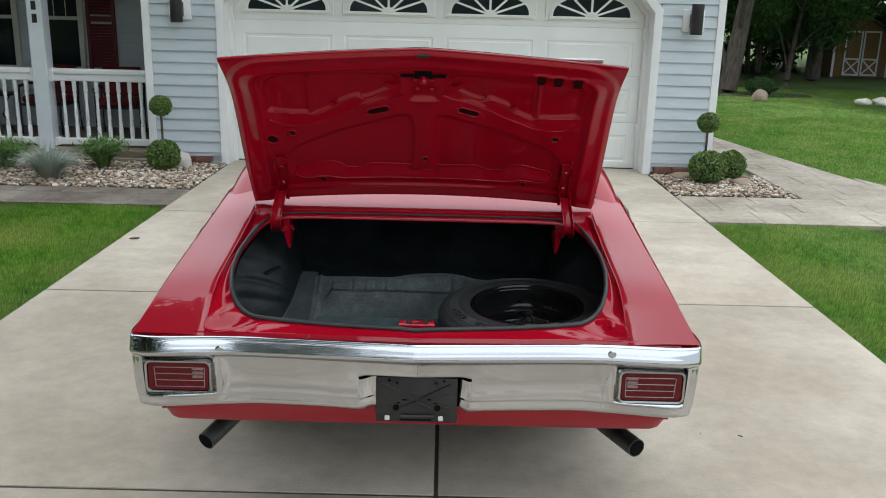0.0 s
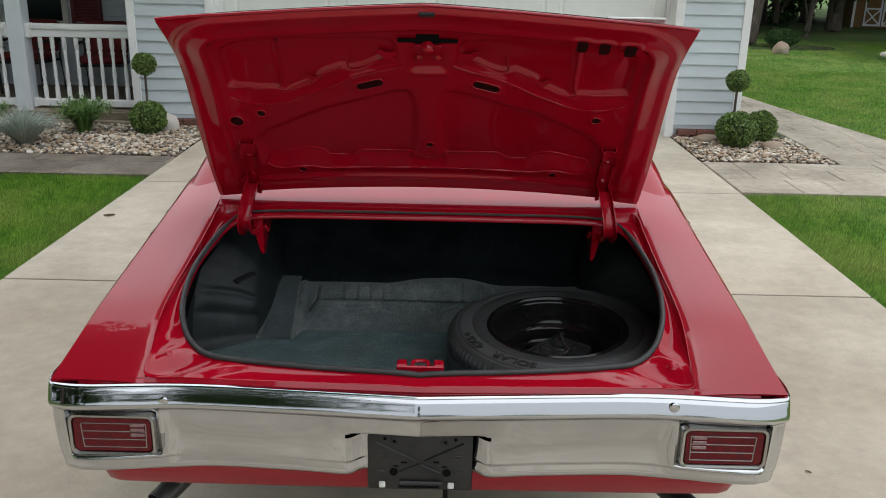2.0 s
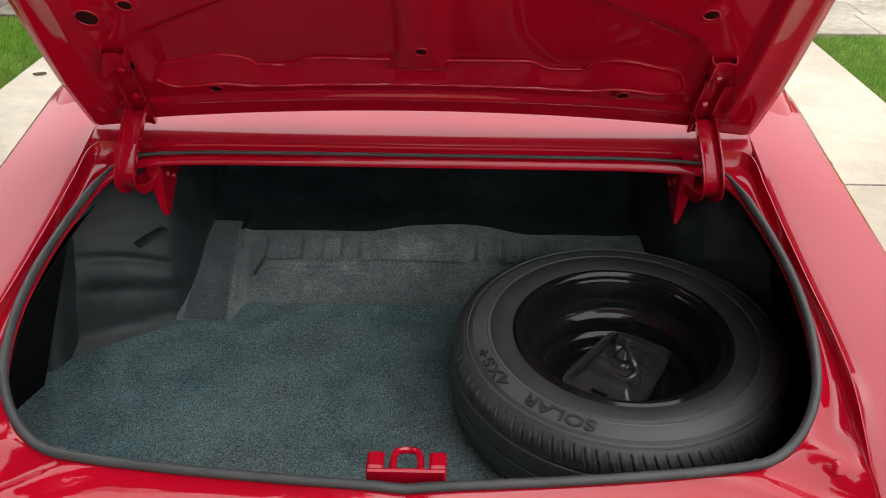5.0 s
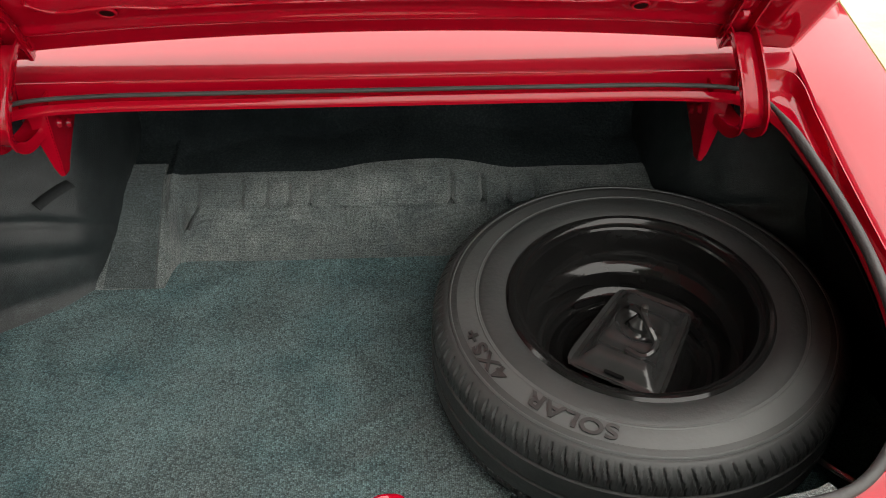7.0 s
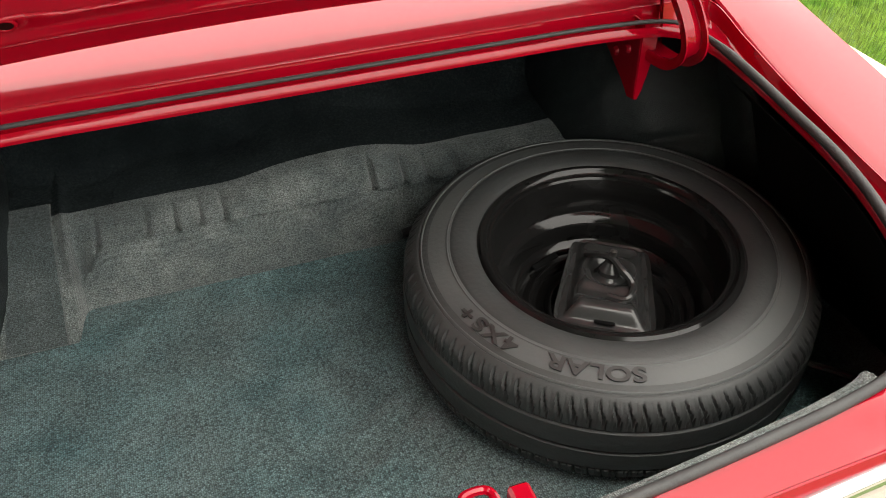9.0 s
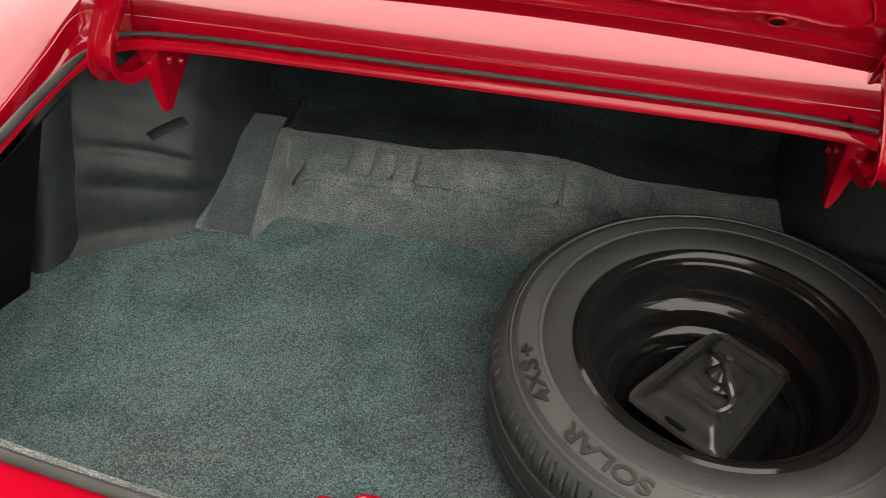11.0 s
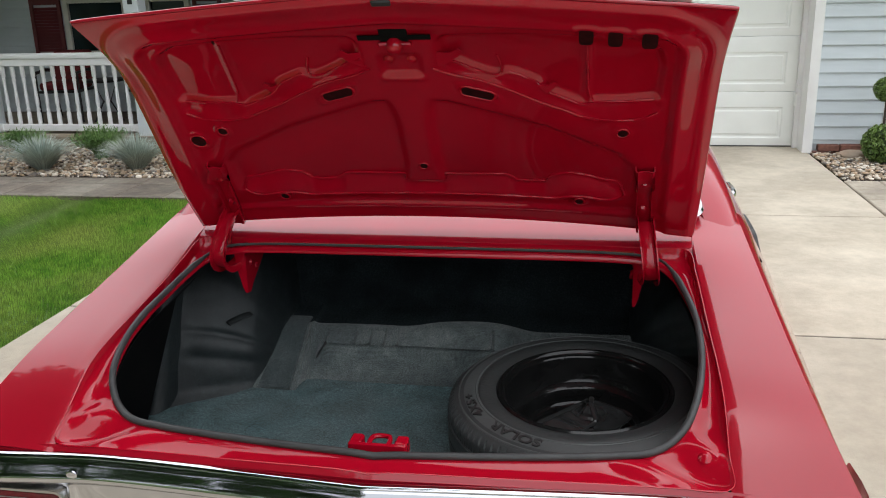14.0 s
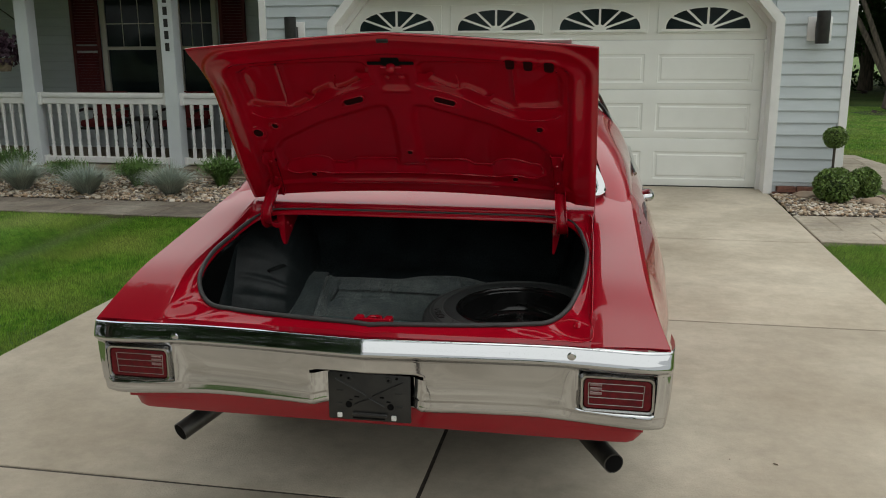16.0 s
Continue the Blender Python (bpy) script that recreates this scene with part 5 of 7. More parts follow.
for s in (1, -1):
    flank_panel("quarter_panel", 2.427, 4.20, 80, s, WHEELS_Y[0])
    d = flank_panel("door", 4.206, 5.50, 26, s, top=False)
    hy, hz = 4.36, 0.872
    hu = 0.893
    part("door_handle", tube(smooth_path([(CX + s * hu, hy - 0.09, hz), (CX + s * (hu + 0.035), hy - 0.075, hz + 0.004), (CX + s * (hu + 0.036), hy + 0.06, hz + 0.004), (CX + s * hu, hy + 0.09, hz)], 4), 0.014, 10, flat=1.3), CHROME, d, "chrome door handle")
    part("keyhole", lathe([(0, 0.012), (0.012, 0.012), (0.014, 0.008), (0.014, 0)], 16, pose(CX + s * 0.905, hy + 0.01, hz - 0.055, 0, 90 * s, 0)), CHROME, d, "chrome lock cap")
    flank_panel("front_fender", 5.506, 7.30, 60, s, WHEELS_Y[1], top=False)


def make_top():
    """Roof, sails, hood and nose."""
    # sail panels beside the rear window
    for s in (1, -1):
        low = smooth_path([(0.806, 3.24, 0.985), (0.809, 3.45, 1.030), (0.822, 3.80, 1.020), (0.832, 4.12, 1.005), (0.836, 4.30, 0.998)], 5)
        high = smooth_path([(0.722, 3.225, 0.985), (0.680, 3.50, 1.125), (0.615, 3.85, 1.240), (0.585, 4.15, 1.312), (0.600, 4.42, 1.338)], 5)
        rows = []
        for a, b in zip(low, high):
            row = []
            for k in range(9):
                q = k / 8
                p = a.lerp(b, q)
                bulge = math.sin(math.pi * q) * 0.055 * min(1, (b - a).length / 0.28)
                row.append((CX + s * (p.x + bulge * 0.75), p.y, p.z + bulge * 0.55))
            rows.append(row)
        bm = sheet(rows)
        bmesh.ops.recalc_face_normals(bm, faces=bm.faces[:])
        if sum(f.normal.x * s for f in bm.faces) < 0:
            bmesh.ops.reverse_faces(bm, faces=bm.faces[:])
        part("sail_panel", thick(bm, 0.01), RED, car, angle=50)
        # side glass and its chrome drip rail
        gl = [(0.836, 4.30, 0.995), (0.838, 4.9, 0.985), (0.835, 5.55, 0.975)]
        gh = [(0.625, 4.44, 1.318), (0.628, 4.85, 1.322), (0.640, 5.10, 1.30)]
        bm = sheet([[(CX + s * a[0], a[1], a[2]), (CX + s * (a[0] * 0.55 + b[0] * 0.45 + 0.012), (a[1] + b[1]) / 2, (a[2] + b[2]) / 2), (CX + s * b[0], b[1], b[2])] for a, b in zip(gl, gh)])
        part("side_window", thick(bm, 0.005), GLASS, car, "side window glass")
        part("drip_rail", tube(smooth_path([(CX + s * 0.842, 4.28, 0.99), (CX + s * 0.70, 4.38, 1.27), (CX + s * 0.635, 4.46, 1.335), (CX + s * 0.64, 4.9, 1.338), (CX + s * 0.66, 5.15, 1.30), (CX + s * 0.80, 5.65, 1.0)], 5), 0.010, 8), BLACK_GLOSS, car, "dark weatherstrip")
        part("belt_trim", tube([(CX + s * 0.848, 4.27, 0.992), (CX + s * 0.850, 4.9, 0.984), (CX + s * 0.845, 5.55, 0.974)], 0.009, 8), CHROME, car, "chrome belt trim")
    # roof
    rows = []
    for y, z, w in ((4.02, 1.288, 0.592), (4.10, 1.312, 0.588), (4.2, 1.330, 0.590), (4.4, 1.348, 0.602), (4.7, 1.356, 0.615), (5.0, 1.346, 0.628), (5.12, 1.330, 0.63)):
        rows.append([(CX + w * math.sin(math.pi / 2 * k / 10), y, z - 0.022 * (k / 10) ** 2 - 0.02 * max(0, abs(k) / 10 - 0.85) / 0.15) for k in range(-10, 11)])
    bm = sheet(rows)
    bmesh.ops.recalc_face_normals(bm, faces=bm.faces[:])
    if sum(f.normal.z for f in bm.faces) < 0:
        bmesh.ops.reverse_faces(bm, faces=bm.faces[:])
    part("roof", thick(bm, 0.012), RED, car, angle=50)
    # rear and front glass
    for name, ends in (("rear_window", ((3.345, 1.050, 0.700), (3.55, 1.135, 0.655), (3.80, 1.222, 0.615), (4.025, 1.287, 0.590))), ("windshield", ((5.12, 1.328, 0.63), (5.4, 1.18, 0.70), (5.72, 0.985, 0.76)))):
        rows = []
        for y, z, w in ends:
            rows.append([(CX + w * k / 8, y + (0.055 * (k / 8) ** 2 if name == "windshield" else -0.03 * (k / 8) ** 2) * (-1 if name == "windshield" else 1), z + 0.004 - 0.008 * (k / 8) ** 2) for k in range(-8, 9)])
        part(name, thick(sheet(rows), 0.005), GLASS, car, "curved window glass")
    half = [(0.56, 4.02, 1.288), (0.635, 3.62, 1.158), (0.683, 3.40, 1.082), (0.692, 3.34, 1.060), (0.684, 3.305, 1.047), (0.660, 3.293, 1.042), (0.60, 3.318, 1.043), (0.3, 3.368, 1.049)]
    trim = smooth_path([(-u, y, z) for u, y, z in half] + [(0, 3.384, 1.052)] + half[::-1], 6)
    part("rear_window_trim", tube([(CX + p.x, p.y, p.z + 0.004) for p in trim], [0.007 + 0.010 * step01((abs(p.x) - 0.60) / 0.09) for p in trim], 8, flat=0.6), CHROME, car, "chrome window trim")
    # hood and cowl
    rows = []
    for y in span(5.66, 7.28, 18):
        cu, cz = lerp(CREST_U, y) - 0.13, lerp(CREST_Z, y)
        rows.append([(CX + cu * k / 10, y, cz + 0.035 * (1 - (k / 10) ** 2) - 0.02) for k in range(-10, 11)])
    bm = sheet(rows)
    bmesh.ops.recalc_face_normals(bm, faces=bm.faces[:])
    if sum(f.normal.z for f in bm.faces) < 0:
        bmesh.ops.reverse_faces(bm, faces=bm.faces[:])
    part("hood", thick(bm, 0.012), RED, car, angle=50)
    part("front_bumper", tube(smooth_path([(CX - 0.9, 7.15, 0.52), (CX - 0.8, 7.36, 0.52), (CX, 7.42, 0.52), (CX + 0.8, 7.36, 0.52), (CX + 0.9, 7.15, 0.52)], 8), 0.06, 10, flat=1.4), CHROME, car, "chrome front bumper")
    part("grille", box(CX - 0.80, CX + 0.80, 7.24, 7.28, 0.42, 0.86, 0.02), BLACK_METAL, car, "black grille")


make_top()


def make_filler():
    """The panel between rear window and trunk, with its step down into the gutter."""
    rows = []
    for k in range(-24, 25):
        u = 0.668 * k / 24
        e = abs(k) / 24
        drop = 0.006 * e * e
        yb = 3.385 - 0.06 * e * e
        rows.append([(CX + u, y, z - drop) for y, z in ((yb + 0.02, 1.052), (yb, 1.050), (3.30, 1.035), (3.262, 1.027), (3.22, 1.018), (3.185, 1.008), (3.168, 1.001), (3.162, 0.994), (3.160, 0.972))])
    bm = sheet(rows)
    bmesh.ops.recalc_face_normals(bm, faces=bm.faces[:])
    if sum(f.normal.z for f in bm.faces) < 0:
        bmesh.ops.reverse_faces(bm, faces=bm.faces[:])
    part("rear_deck_panel", thick(bm, 0.003), RED, car, angle=40)


make_filler()

# pairs of points (right half) round the trunk opening: outer edge of the gutter, and the flange under the rubber
OUTER = [(0.0, 3.160, 0.998), (0.25, 3.160, 0.998), (0.45, 3.160, 0.997), (0.58, 3.160, 0.996), (0.655, 3.150, 0.994), (0.666, 3.06, 0.966), (0.671, 2.95, 0.937), (0.674, 2.8, 0.908), (0.677, 2.7, 0.889), (0.679, 2.6, 0.860), (0.680, 2.50, 0.797), (0.679, 2.444, 0.755), (0.58, 2.440, 0.752), (0.42, 2.437, 0.751), (0.25, 2.431, 0.751), (0.06, 2.423, 0.752), (0.0, 2.418, 0.748)]
INNER = [(0.0, 3.122, 0.984), (0.25, 3.122, 0.984), (0.45, 3.121, 0.983), (0.565, 3.110, 0.977), (0.612, 3.068, 0.960), (0.634, 3.00, 0.940), (0.652, 2.91, 0.914), (0.655, 2.8, 0.898), (0.649, 2.7, 0.875), (0.632, 2.61, 0.843), (0.603, 2.556, 0.802), (0.550, 2.517, 0.775), (0.47, 2.500, 0.769), (0.36, 2.489, 0.764), (0.22, 2.478, 0.760), (0.06, 2.468, 0.757), (0.0, 2.465, 0.753)]
outer_half, inner_half = smooth_path(OUTER, 7), smooth_path(INNER, 7)


def ring_round(half):
    """The whole loop from its right half."""
    return [Vector((CX + p.x, p.y, p.z)) for p in half] + [Vector((CX - p.x, p.y, p.z)) for p in half[-2:0:-1]]


def make_gutter():
    outer, inner = ring_round(outer_half), ring_round(inner_half)
    rows = []
    n = len(outer)
    for i, (o, q) in enumerate(zip(outer, inner)):
        w = (q - o).length
        dip = min(0.026, 0.30 * w + 0.010)
        rear = step01((2.62 - o.y) / 0.15)
        dip *= 1 - 0.75 * rear
        wave = 0.010 * rear * math.sin(i * 0.55) * step01((abs(o.x - CX) - 0.45) / 0.15)
        row = []
        for f, d in ((0.0, 0.0), (0.03, 0.55), (0.08, 1.0), (0.25, 1.05), (0.45, 1.0), (0.62, 0.8), (0.78, 0.45), (0.92, 0.15), (1.0, 0.0)):
            p = o.lerp(q, f)
            row.append((p.x, p.y, p.z - dip * d + wave * math.sin(math.pi * f)))
        d = (q - o).normalized()
        row += [tuple(q + d * 0.005 - Vector((0, 0, 0.003))), tuple(q + d * 0.007 - Vector((0, 0, 0.008))), tuple(q + d * 0.006 - Vector((0, 0, 0.013)))]
        rows.append(row)
    bm = sheet(rows, close_u=True)
    bmesh.ops.recalc_face_normals(bm, faces=bm.faces[:])
    if sum(f.normal.z for f in bm.faces) < 0:
        bmesh.ops.reverse_faces(bm, faces=bm.faces[:])
    part("trunk_gutter", thick(bm, 0.002), RED_IN, car, "red painted trunk gutter", angle=50)
    seal = []
    for p, q in zip(outer, inner):  # a thin strip under the deck, a broad one over the flange at the sides and the sill
        w = step01((3.105 - q.y) / 0.06)
        seal.append(p + (q - p).normalized() * ((q - p).length - 0.006 + 0.008 * w) + Vector((0, 0, 0.005)))
    s = part("trunk_seal", tube(seal, [0.0036 + 0.0042 * step01((3.09 - p.y) / 0.06) for p in seal], 10, closed=True), RUBBER, car, "grey-black rubber trunk seal", angle=60)
    # tail panel under the rear lip, down behind the bumper
    rows = []
    for k in range(-28, 29):
        u = 0.845 * k / 28
        a = abs(u)
        yr = 2.418 + 0.022 * min(1, a / 0.6) if a < 0.67 else 2.436
        zt = 0.750 if a < 0.67 else lerp([(0.67, 0.752), (0.9, 0.742)], a)
        rows.append([(CX + u, yr + 0.004, zt - 0.001), (CX + u, yr - 0.002, zt - 0.012), (CX + u, yr + 0.004, zt - 0.03), (CX + u, 2.475, 0.69), (CX + u, 2.478, 0.46)])
    bm = sheet(rows)
    bmesh.ops.recalc_face_normals(bm, faces=bm.faces[:])
    part("tail_panel", thick(bm, 0.003), RED, car, angle=40)
    for s_ in (1, -1):
        part("bump_stop", lathe([(0.0, 0.0040), (0.004, 0.0038), (0.008, 0.0028), (0.011, 0.0010), (0.014, -0.0012), (0.018, -0.005)], 20, pose(CX + s_ * 0.640, 2.508, 0.786, 18, s_ * -8, 0)), RED_IN, car, "red painted bump stop")


make_gutter()


def make_lid():
    """The open lid: a crowned outer skin, and a pressed inner panel with ribs, recesses and holes."""
    d = Vector((0, -0.501, 0.572)).normalized()
    nrm = Vector((0, d.z, -d.y)) * -1  # towards the trunk
    o0 = Vector((CX, 3.21, 1.025))
    lid = thing("lid_tmp", (CX, 3.21, 1.025), "", "")
    NU, NW = 260, 168
    L = 0.762
    us = np.linspace(-0.668, 0.668, NU)
    ws = np.linspace(0.0, 1.0, NW)
    U, T = np.meshgrid(us, ws, indexing="ij")
    # plan outline: the rear edge comes to a flat point in the middle, the front edge bows
    W = T * L + (T ** 2) * 0.044 * np.maximum(0, 1 - np.abs(U) / 0.668) + (1 - T) ** 2 * 0.028 * (1 - (U / 0.668) ** 2)
    A = np.abs(U)
    # crown: flat over the deck, bent down towards the tail
    bend = [(0, 0), (0.217, 0.005), (0.348, 0.017), (0.478, 0.0327), (0.609, 0.0474), (0.675, 0.0524), (0.743, 0.0527), (0.816, 0.0426), (0.892, 0.0259), (1, 0)]
    crown_t = np.interp(T, [a for a, b in bend], [b for a, b in bend])
    kern = np.exp(-(np.arange(-6, 7) / 3.0) ** 2)
    crown_t = np.tile(np.convolve(np.pad(crown_t[0], 6, mode="edge"), kern / kern.sum(), mode="valid"), (NU, 1))
    crown = 0.022 * (1 - (U / 0.668) ** 2) + crown_t
    depth = np.full(U.shape, 0.0)  # towards the outer skin is positive
    # rolled rim round the edge
    e = np.minimum(np.minimum(0.668 - A, W - (1 - T) ** 2 * 0.028 * (1 - (U / 0.668) ** 2)), (L + 0.044 * np.maximum(0, 1 - A / 0.668)) - W)
    ex, ey, rr = 0.668 - A, (L + 0.044 * np.maximum(0, 1 - A / 0.668)) - W, 0.15
    e = np.where((ex < rr) & (ey < rr), np.minimum(e, rr - np.hypot(rr - ex, rr - ey)), e)
    e = np.maximum(e, 0)
    base = np.array(o0)[None, None] + U[..., None] * np.array((1, 0, 0)) + W[..., None] * np.array(d)
    # the inner panel is flatter than the skin and meets it only at the rim
    flat = 0.022 * (1 - (U / 0.668) ** 2) + 0.45 * crown_t
    inner_crown = crown + (flat - crown) * (0.45 * soft(e, 0.034, 0.072) + 0.55 * soft(e, 0.075, 0.22))
    depth += 0.010 * (1 - soft(e, 0.0, 0.014))
    depth += 0.009 * soft(e, 0.082, 0.094)
    depth -= 0.004 * np.exp(-((e - 0.078) / 0.007) ** 2)
    side = soft(A, 0.48, 0.55)
    # upper recesses, one each side of the latch
    foot = [(0.07, 0.577), (0.105, 0.558), (0.182, 0.535), (0.235, 0.508), (0.29, 0.477), (0.35, 0.450), (0.40, 0.427), (0.45, 0.421), (0.52, 0.423), (0.55, 0.441)]
    brow = [(0.085, 0.604), (0.115, 0.592), (0.171, 0.560), (0.205, 0.547), (0.220, 0.552), (0.232, 0.558), (0.291, 0.530), (0.308, 0.503), (0.351, 0.480), (0.396, 0.458), (0.415, 0.472), (0.472, 0.473), (0.54, 0.475)]
    left = [(0.085, 0.650), (0.100, 0.668), (0.22, 0.672), (0.38, 0.668), (0.50, 0.658), (0.545, 0.630), (0.556, 0.58), (0.553, 0.480)] + brow[::-1]
    dl = inside_depth(A, W, left)
    depth += 0.014 * soft(dl, -0.004, 0.010)
    # rib along the foot of those recesses
    rib = brow + [(0.555, 0.46)] + foot[::-1]
    dr = inside_depth(A, W, rib)
    brow_u, foot_u = [np.interp(A, [a for a, b in q], [b for a, b in q]) for q in (brow, foot)]
    depth += soft(dr, -0.002, 0.005) * (0.001 + 0.006 * np.clip((W - foot_u) / np.maximum(brow_u - foot_u, 0.01), 0, 1))
    # upright stiffener
    depth -= 0.007 * soft(inside_depth(A, W, [(0.390, 0.655), (0.402, 0.655), (0.406, 0.47), (0.392, 0.47)]), -0.004, 0.006)
    # lower trapezoid, parted by an upright spine
    crest = [(0.0, 0.190), (0.056, 0.190), (0.0505, 0.217), (0.216, 0.214), (0.222, 0.192), (0.300, 0.193), (0.308, 0.214), (0.362, 0.227), (0.415, 0.216), (0.430, 0.206), (0.478, 0.203), (0.491, 0.165)]
    sill = [(0.0, 0.150), (0.16, 0.149), (0.325, 0.144), (0.350, 0.155), (0.400, 0.156), (0.436, 0.144), (0.478, 0.150), (0.491, 0.165)]
    trap = [(0.038, 0.445), (0.050, 0.476), (0.09, 0.474), (0.307, 0.398), (0.472, 0.314), (0.505, 0.27), (0.500, 0.15), (0.06, 0.15), (0.034, 0.25), (0.032, 0.40)]
    top_u = np.interp(A, [0.0, 0.050, 0.056] + [a for a, b in crest[3:]], [0.190, 0.190, 0.217] + [b for a, b in crest[3:]])
    sill_u = np.interp(A, [a for a, b in sill], [b for a, b in sill])
    dt = inside_depth(A, W, trap)
    above = soft(W - top_u, -0.003, 0.003)
    depth += 0.011 * soft(dt, -0.008, 0.018) * above
    # wavy lower rail, its face leaning out towards the foot
    lean = np.clip((W - sill_u) / np.maximum(top_u - sill_u, 0.004), 0, 1)
    depth += (1 - above) * soft(W - sill_u, -0.007, 0.003) * soft(0.495 - A, 0, 0.012) * (-0.005 + 0.018 * lean)
    depth += 0.007 * soft(0.10 - W, -0.006, 0.006) * soft(0.60 - A, 0, 0.02)
    # latch pocket
    depth += 0.004 * soft(inside_depth(U, W, [(-0.10, 0.683), (0.10, 0.683), (0.085, 0.663), (-0.085, 0.663)]), -0.003, 0.006)
    depth += 0.007 * soft(inside_depth(U, W, [(-0.045, 0.618), (0.047, 0.618), (0.045, 0.556), (-0.043, 0.556)]), -0.004, 0.008)
    depth -= 0.005 * soft(inside_depth(U, W, [(-0.048, 0.551), (0.050, 0.551), (0.050, 0.541), (-0.048, 0.541)]), -0.003, 0.004)
    depth *= 1.25
    for _ in range(2):  # eases the steps of the pressing
        q = np.pad(depth, 1, mode="edge")
        q = (q[:-2] + 2 * q[1:-1] + q[2:]) / 4
        depth = (q[:, :-2] + 2 * q[:, 1:-1] + q[:, 2:]) / 4
    # holes
    pits = [(-0.551, 0.348, 0.020, 0.018), (-0.475, 0.386, 0.013, 0.012), (0.478, 0.383, 0.013, 0.012), (-0.386, 0.139, 0.013, 0.012), (0.382, 0.135, 0.013, 0.012), (0.004, 0.256, 0.011, 0.010), (-0.385, 0.690, 0.004, 0.004),
            (0.395, 0.690, 0.017, 0.016), (0.452, 0.686, 0.017, 0.016), (0.518, 0.682, 0.018, 0.016)]
    rims = []
    for hu, hw, ra, rb in pits:
        square = 4.0 if hw > 0.65 and hu > 0 else 2.0
        q = (np.abs((U - hu) / ra) ** square + np.abs((W - hw) / rb) ** square) ** (1 / square)
        depth -= 0.003 * np.exp(-((q - 1.35) / 0.25) ** 2)
        rims.append([(hu + ra * 0.95 * math.copysign(abs(math.cos(t)) ** (2 / square), math.cos(t)), hw + rb * 0.95 * math.copysign(abs(math.sin(t)) ** (2 / square), math.sin(t))) for t in [2 * math.pi * k / 28 for k in range(28)]])
    for sg in (1, -1):
        ax = (U - sg * 0.160) * 0.955 - (W - 0.500) * -0.295 * sg
        ay = (W - 0.500) * 0.955 + (U - sg * 0.160) * 0.295 * sg
        q = np.hypot(np.maximum(np.abs(ax) - 0.024, 0), ay) / 0.0135
        depth -= 0.003 * np.exp(-((q - 1.3) / 0.22) ** 2)
        rims.append([(sg * (0.160 + (0.955 * x + 0.295 * y)), 0.500 + 0.955 * y - 0.295 * x) for x, y in [(math.copysign(0.024, math.cos(t)) + 0.0125 * math.cos(t), 0.0125 * math.sin(t)) for t in [2 * math.pi * (k + 0.5) / 28 for k in range(28)]]])
    P = base - np.array(nrm) * (depth + inner_crown - 0.026)[..., None]
    bm = bmesh.new()
    g = [[bm.verts.new(P[i, j]) for j in range(NW)] for i in range(NU)]
    for i in range(NU - 1):
        for j in range(NW - 1):
            bm.faces.new((g[i][j], g[i][j + 1], g[i + 1][j + 1], g[i + 1][j]))
    bm.normal_update()
    if sum(f.normal.dot(nrm) for f in bm.faces) < 0:
        bmesh.ops.reverse_faces(bm, faces=bm.faces[:])
    bpy.data.objects.remove(lid)
    panel = part("trunk_lid", bm, RED_IN, car, "open red trunk lid, pressed inner side showing", angle=70)
    # outer skin with a turned hem
    rows = []
    for i in range(0, NU, 6):
        row = []
        for j in [0, 2, 5] + list(range(9, NW - 6, 6)) + [NW - 6, NW - 3, NW - 1]:
            k = 0.006 if 2 <= j <= NW - 3 else 0.0
            p = base[i, j] - np.array(nrm) * (crown[i, j] + k)
            row.append(tuple(p))
        rows.append(row)
    bm = sheet(rows)
    bmesh.ops.recalc_face_normals(bm, faces=bm.faces[:])
    part("outer_skin", bm, RED, panel, "glossy red outer skin", angle=40)
    bm = bmesh.new()
    path = [Vector(P[0, j]) for j in range(0, NW, 4)] + [Vector(P[i, NW - 1]) for i in range(0, NU, 4)] + [Vector(P[NU - 1, j]) for j in range(NW - 1, -1, -4)] + [Vector(P[i, 0]) for i in range(NU - 1, -1, -4)]
    path = [p - nrm * 0.006 for p in path]
    part("hem", tube(path, 0.0045, 8, closed=True), RED, panel, "folded red edge", angle=60)

    def at(u, w, lift=0.0):
        fi = min(max((u + 0.668) / 1.336 * (NU - 1), 0), NU - 1.001)
        i = int(fi)
        ends = []
        for q in (i, i + 1):
            fj = min(float(np.interp(w, W[q], np.arange(NW))), NW - 1.001)
            j = int(fj)
            ends.append(P[q, j] * (1 - fj + j) + P[q, j + 1] * (fj - j))
        return Vector(ends[0] * (1 - fi + i) + ends[1] * (fi - i)) + nrm * lift

    frame_m = Matrix((Vector((1, 0, 0)), d, nrm)).transposed().to_4x4()
    # each drain hole is a dark red patch, its inner shade put into colour
    for rim in rims:
        cu, cw = sum(a for a, b in rim) / len(rim), sum(b for a, b in rim) / len(rim)
        if cw > 0.65 or cw < 0.16:  # on a sloping face: a flat patch in the lid's plane
            tall = 1.5 if cw > 0.65 else 1.0
            pts = [at(cu, cw, 0.012 if cw > 0.65 else 0.006) + Vector((0.9, 0, 0)) * (a - cu) + (d * tall + nrm * 0.25 * (tall - 1)) * (b - cw - 0.004 * (tall - 1)) for a, b in rim]
        else:
            pts = [at(a, b, 0.0016) for a, b in rim]
        mid = sum(pts, Vector()) / len(pts)
        bm = bmesh.new()
        c = bm.verts.new(mid)
        ring = [bm.verts.new(p) for p in pts]
        for k in range(len(ring)):
            bm.faces.new((c, ring[k], ring[(k + 1) % len(ring)]))
        part("drain_hole", thick(bm, 0.001), RED_CAVITY, panel, smooth=False)
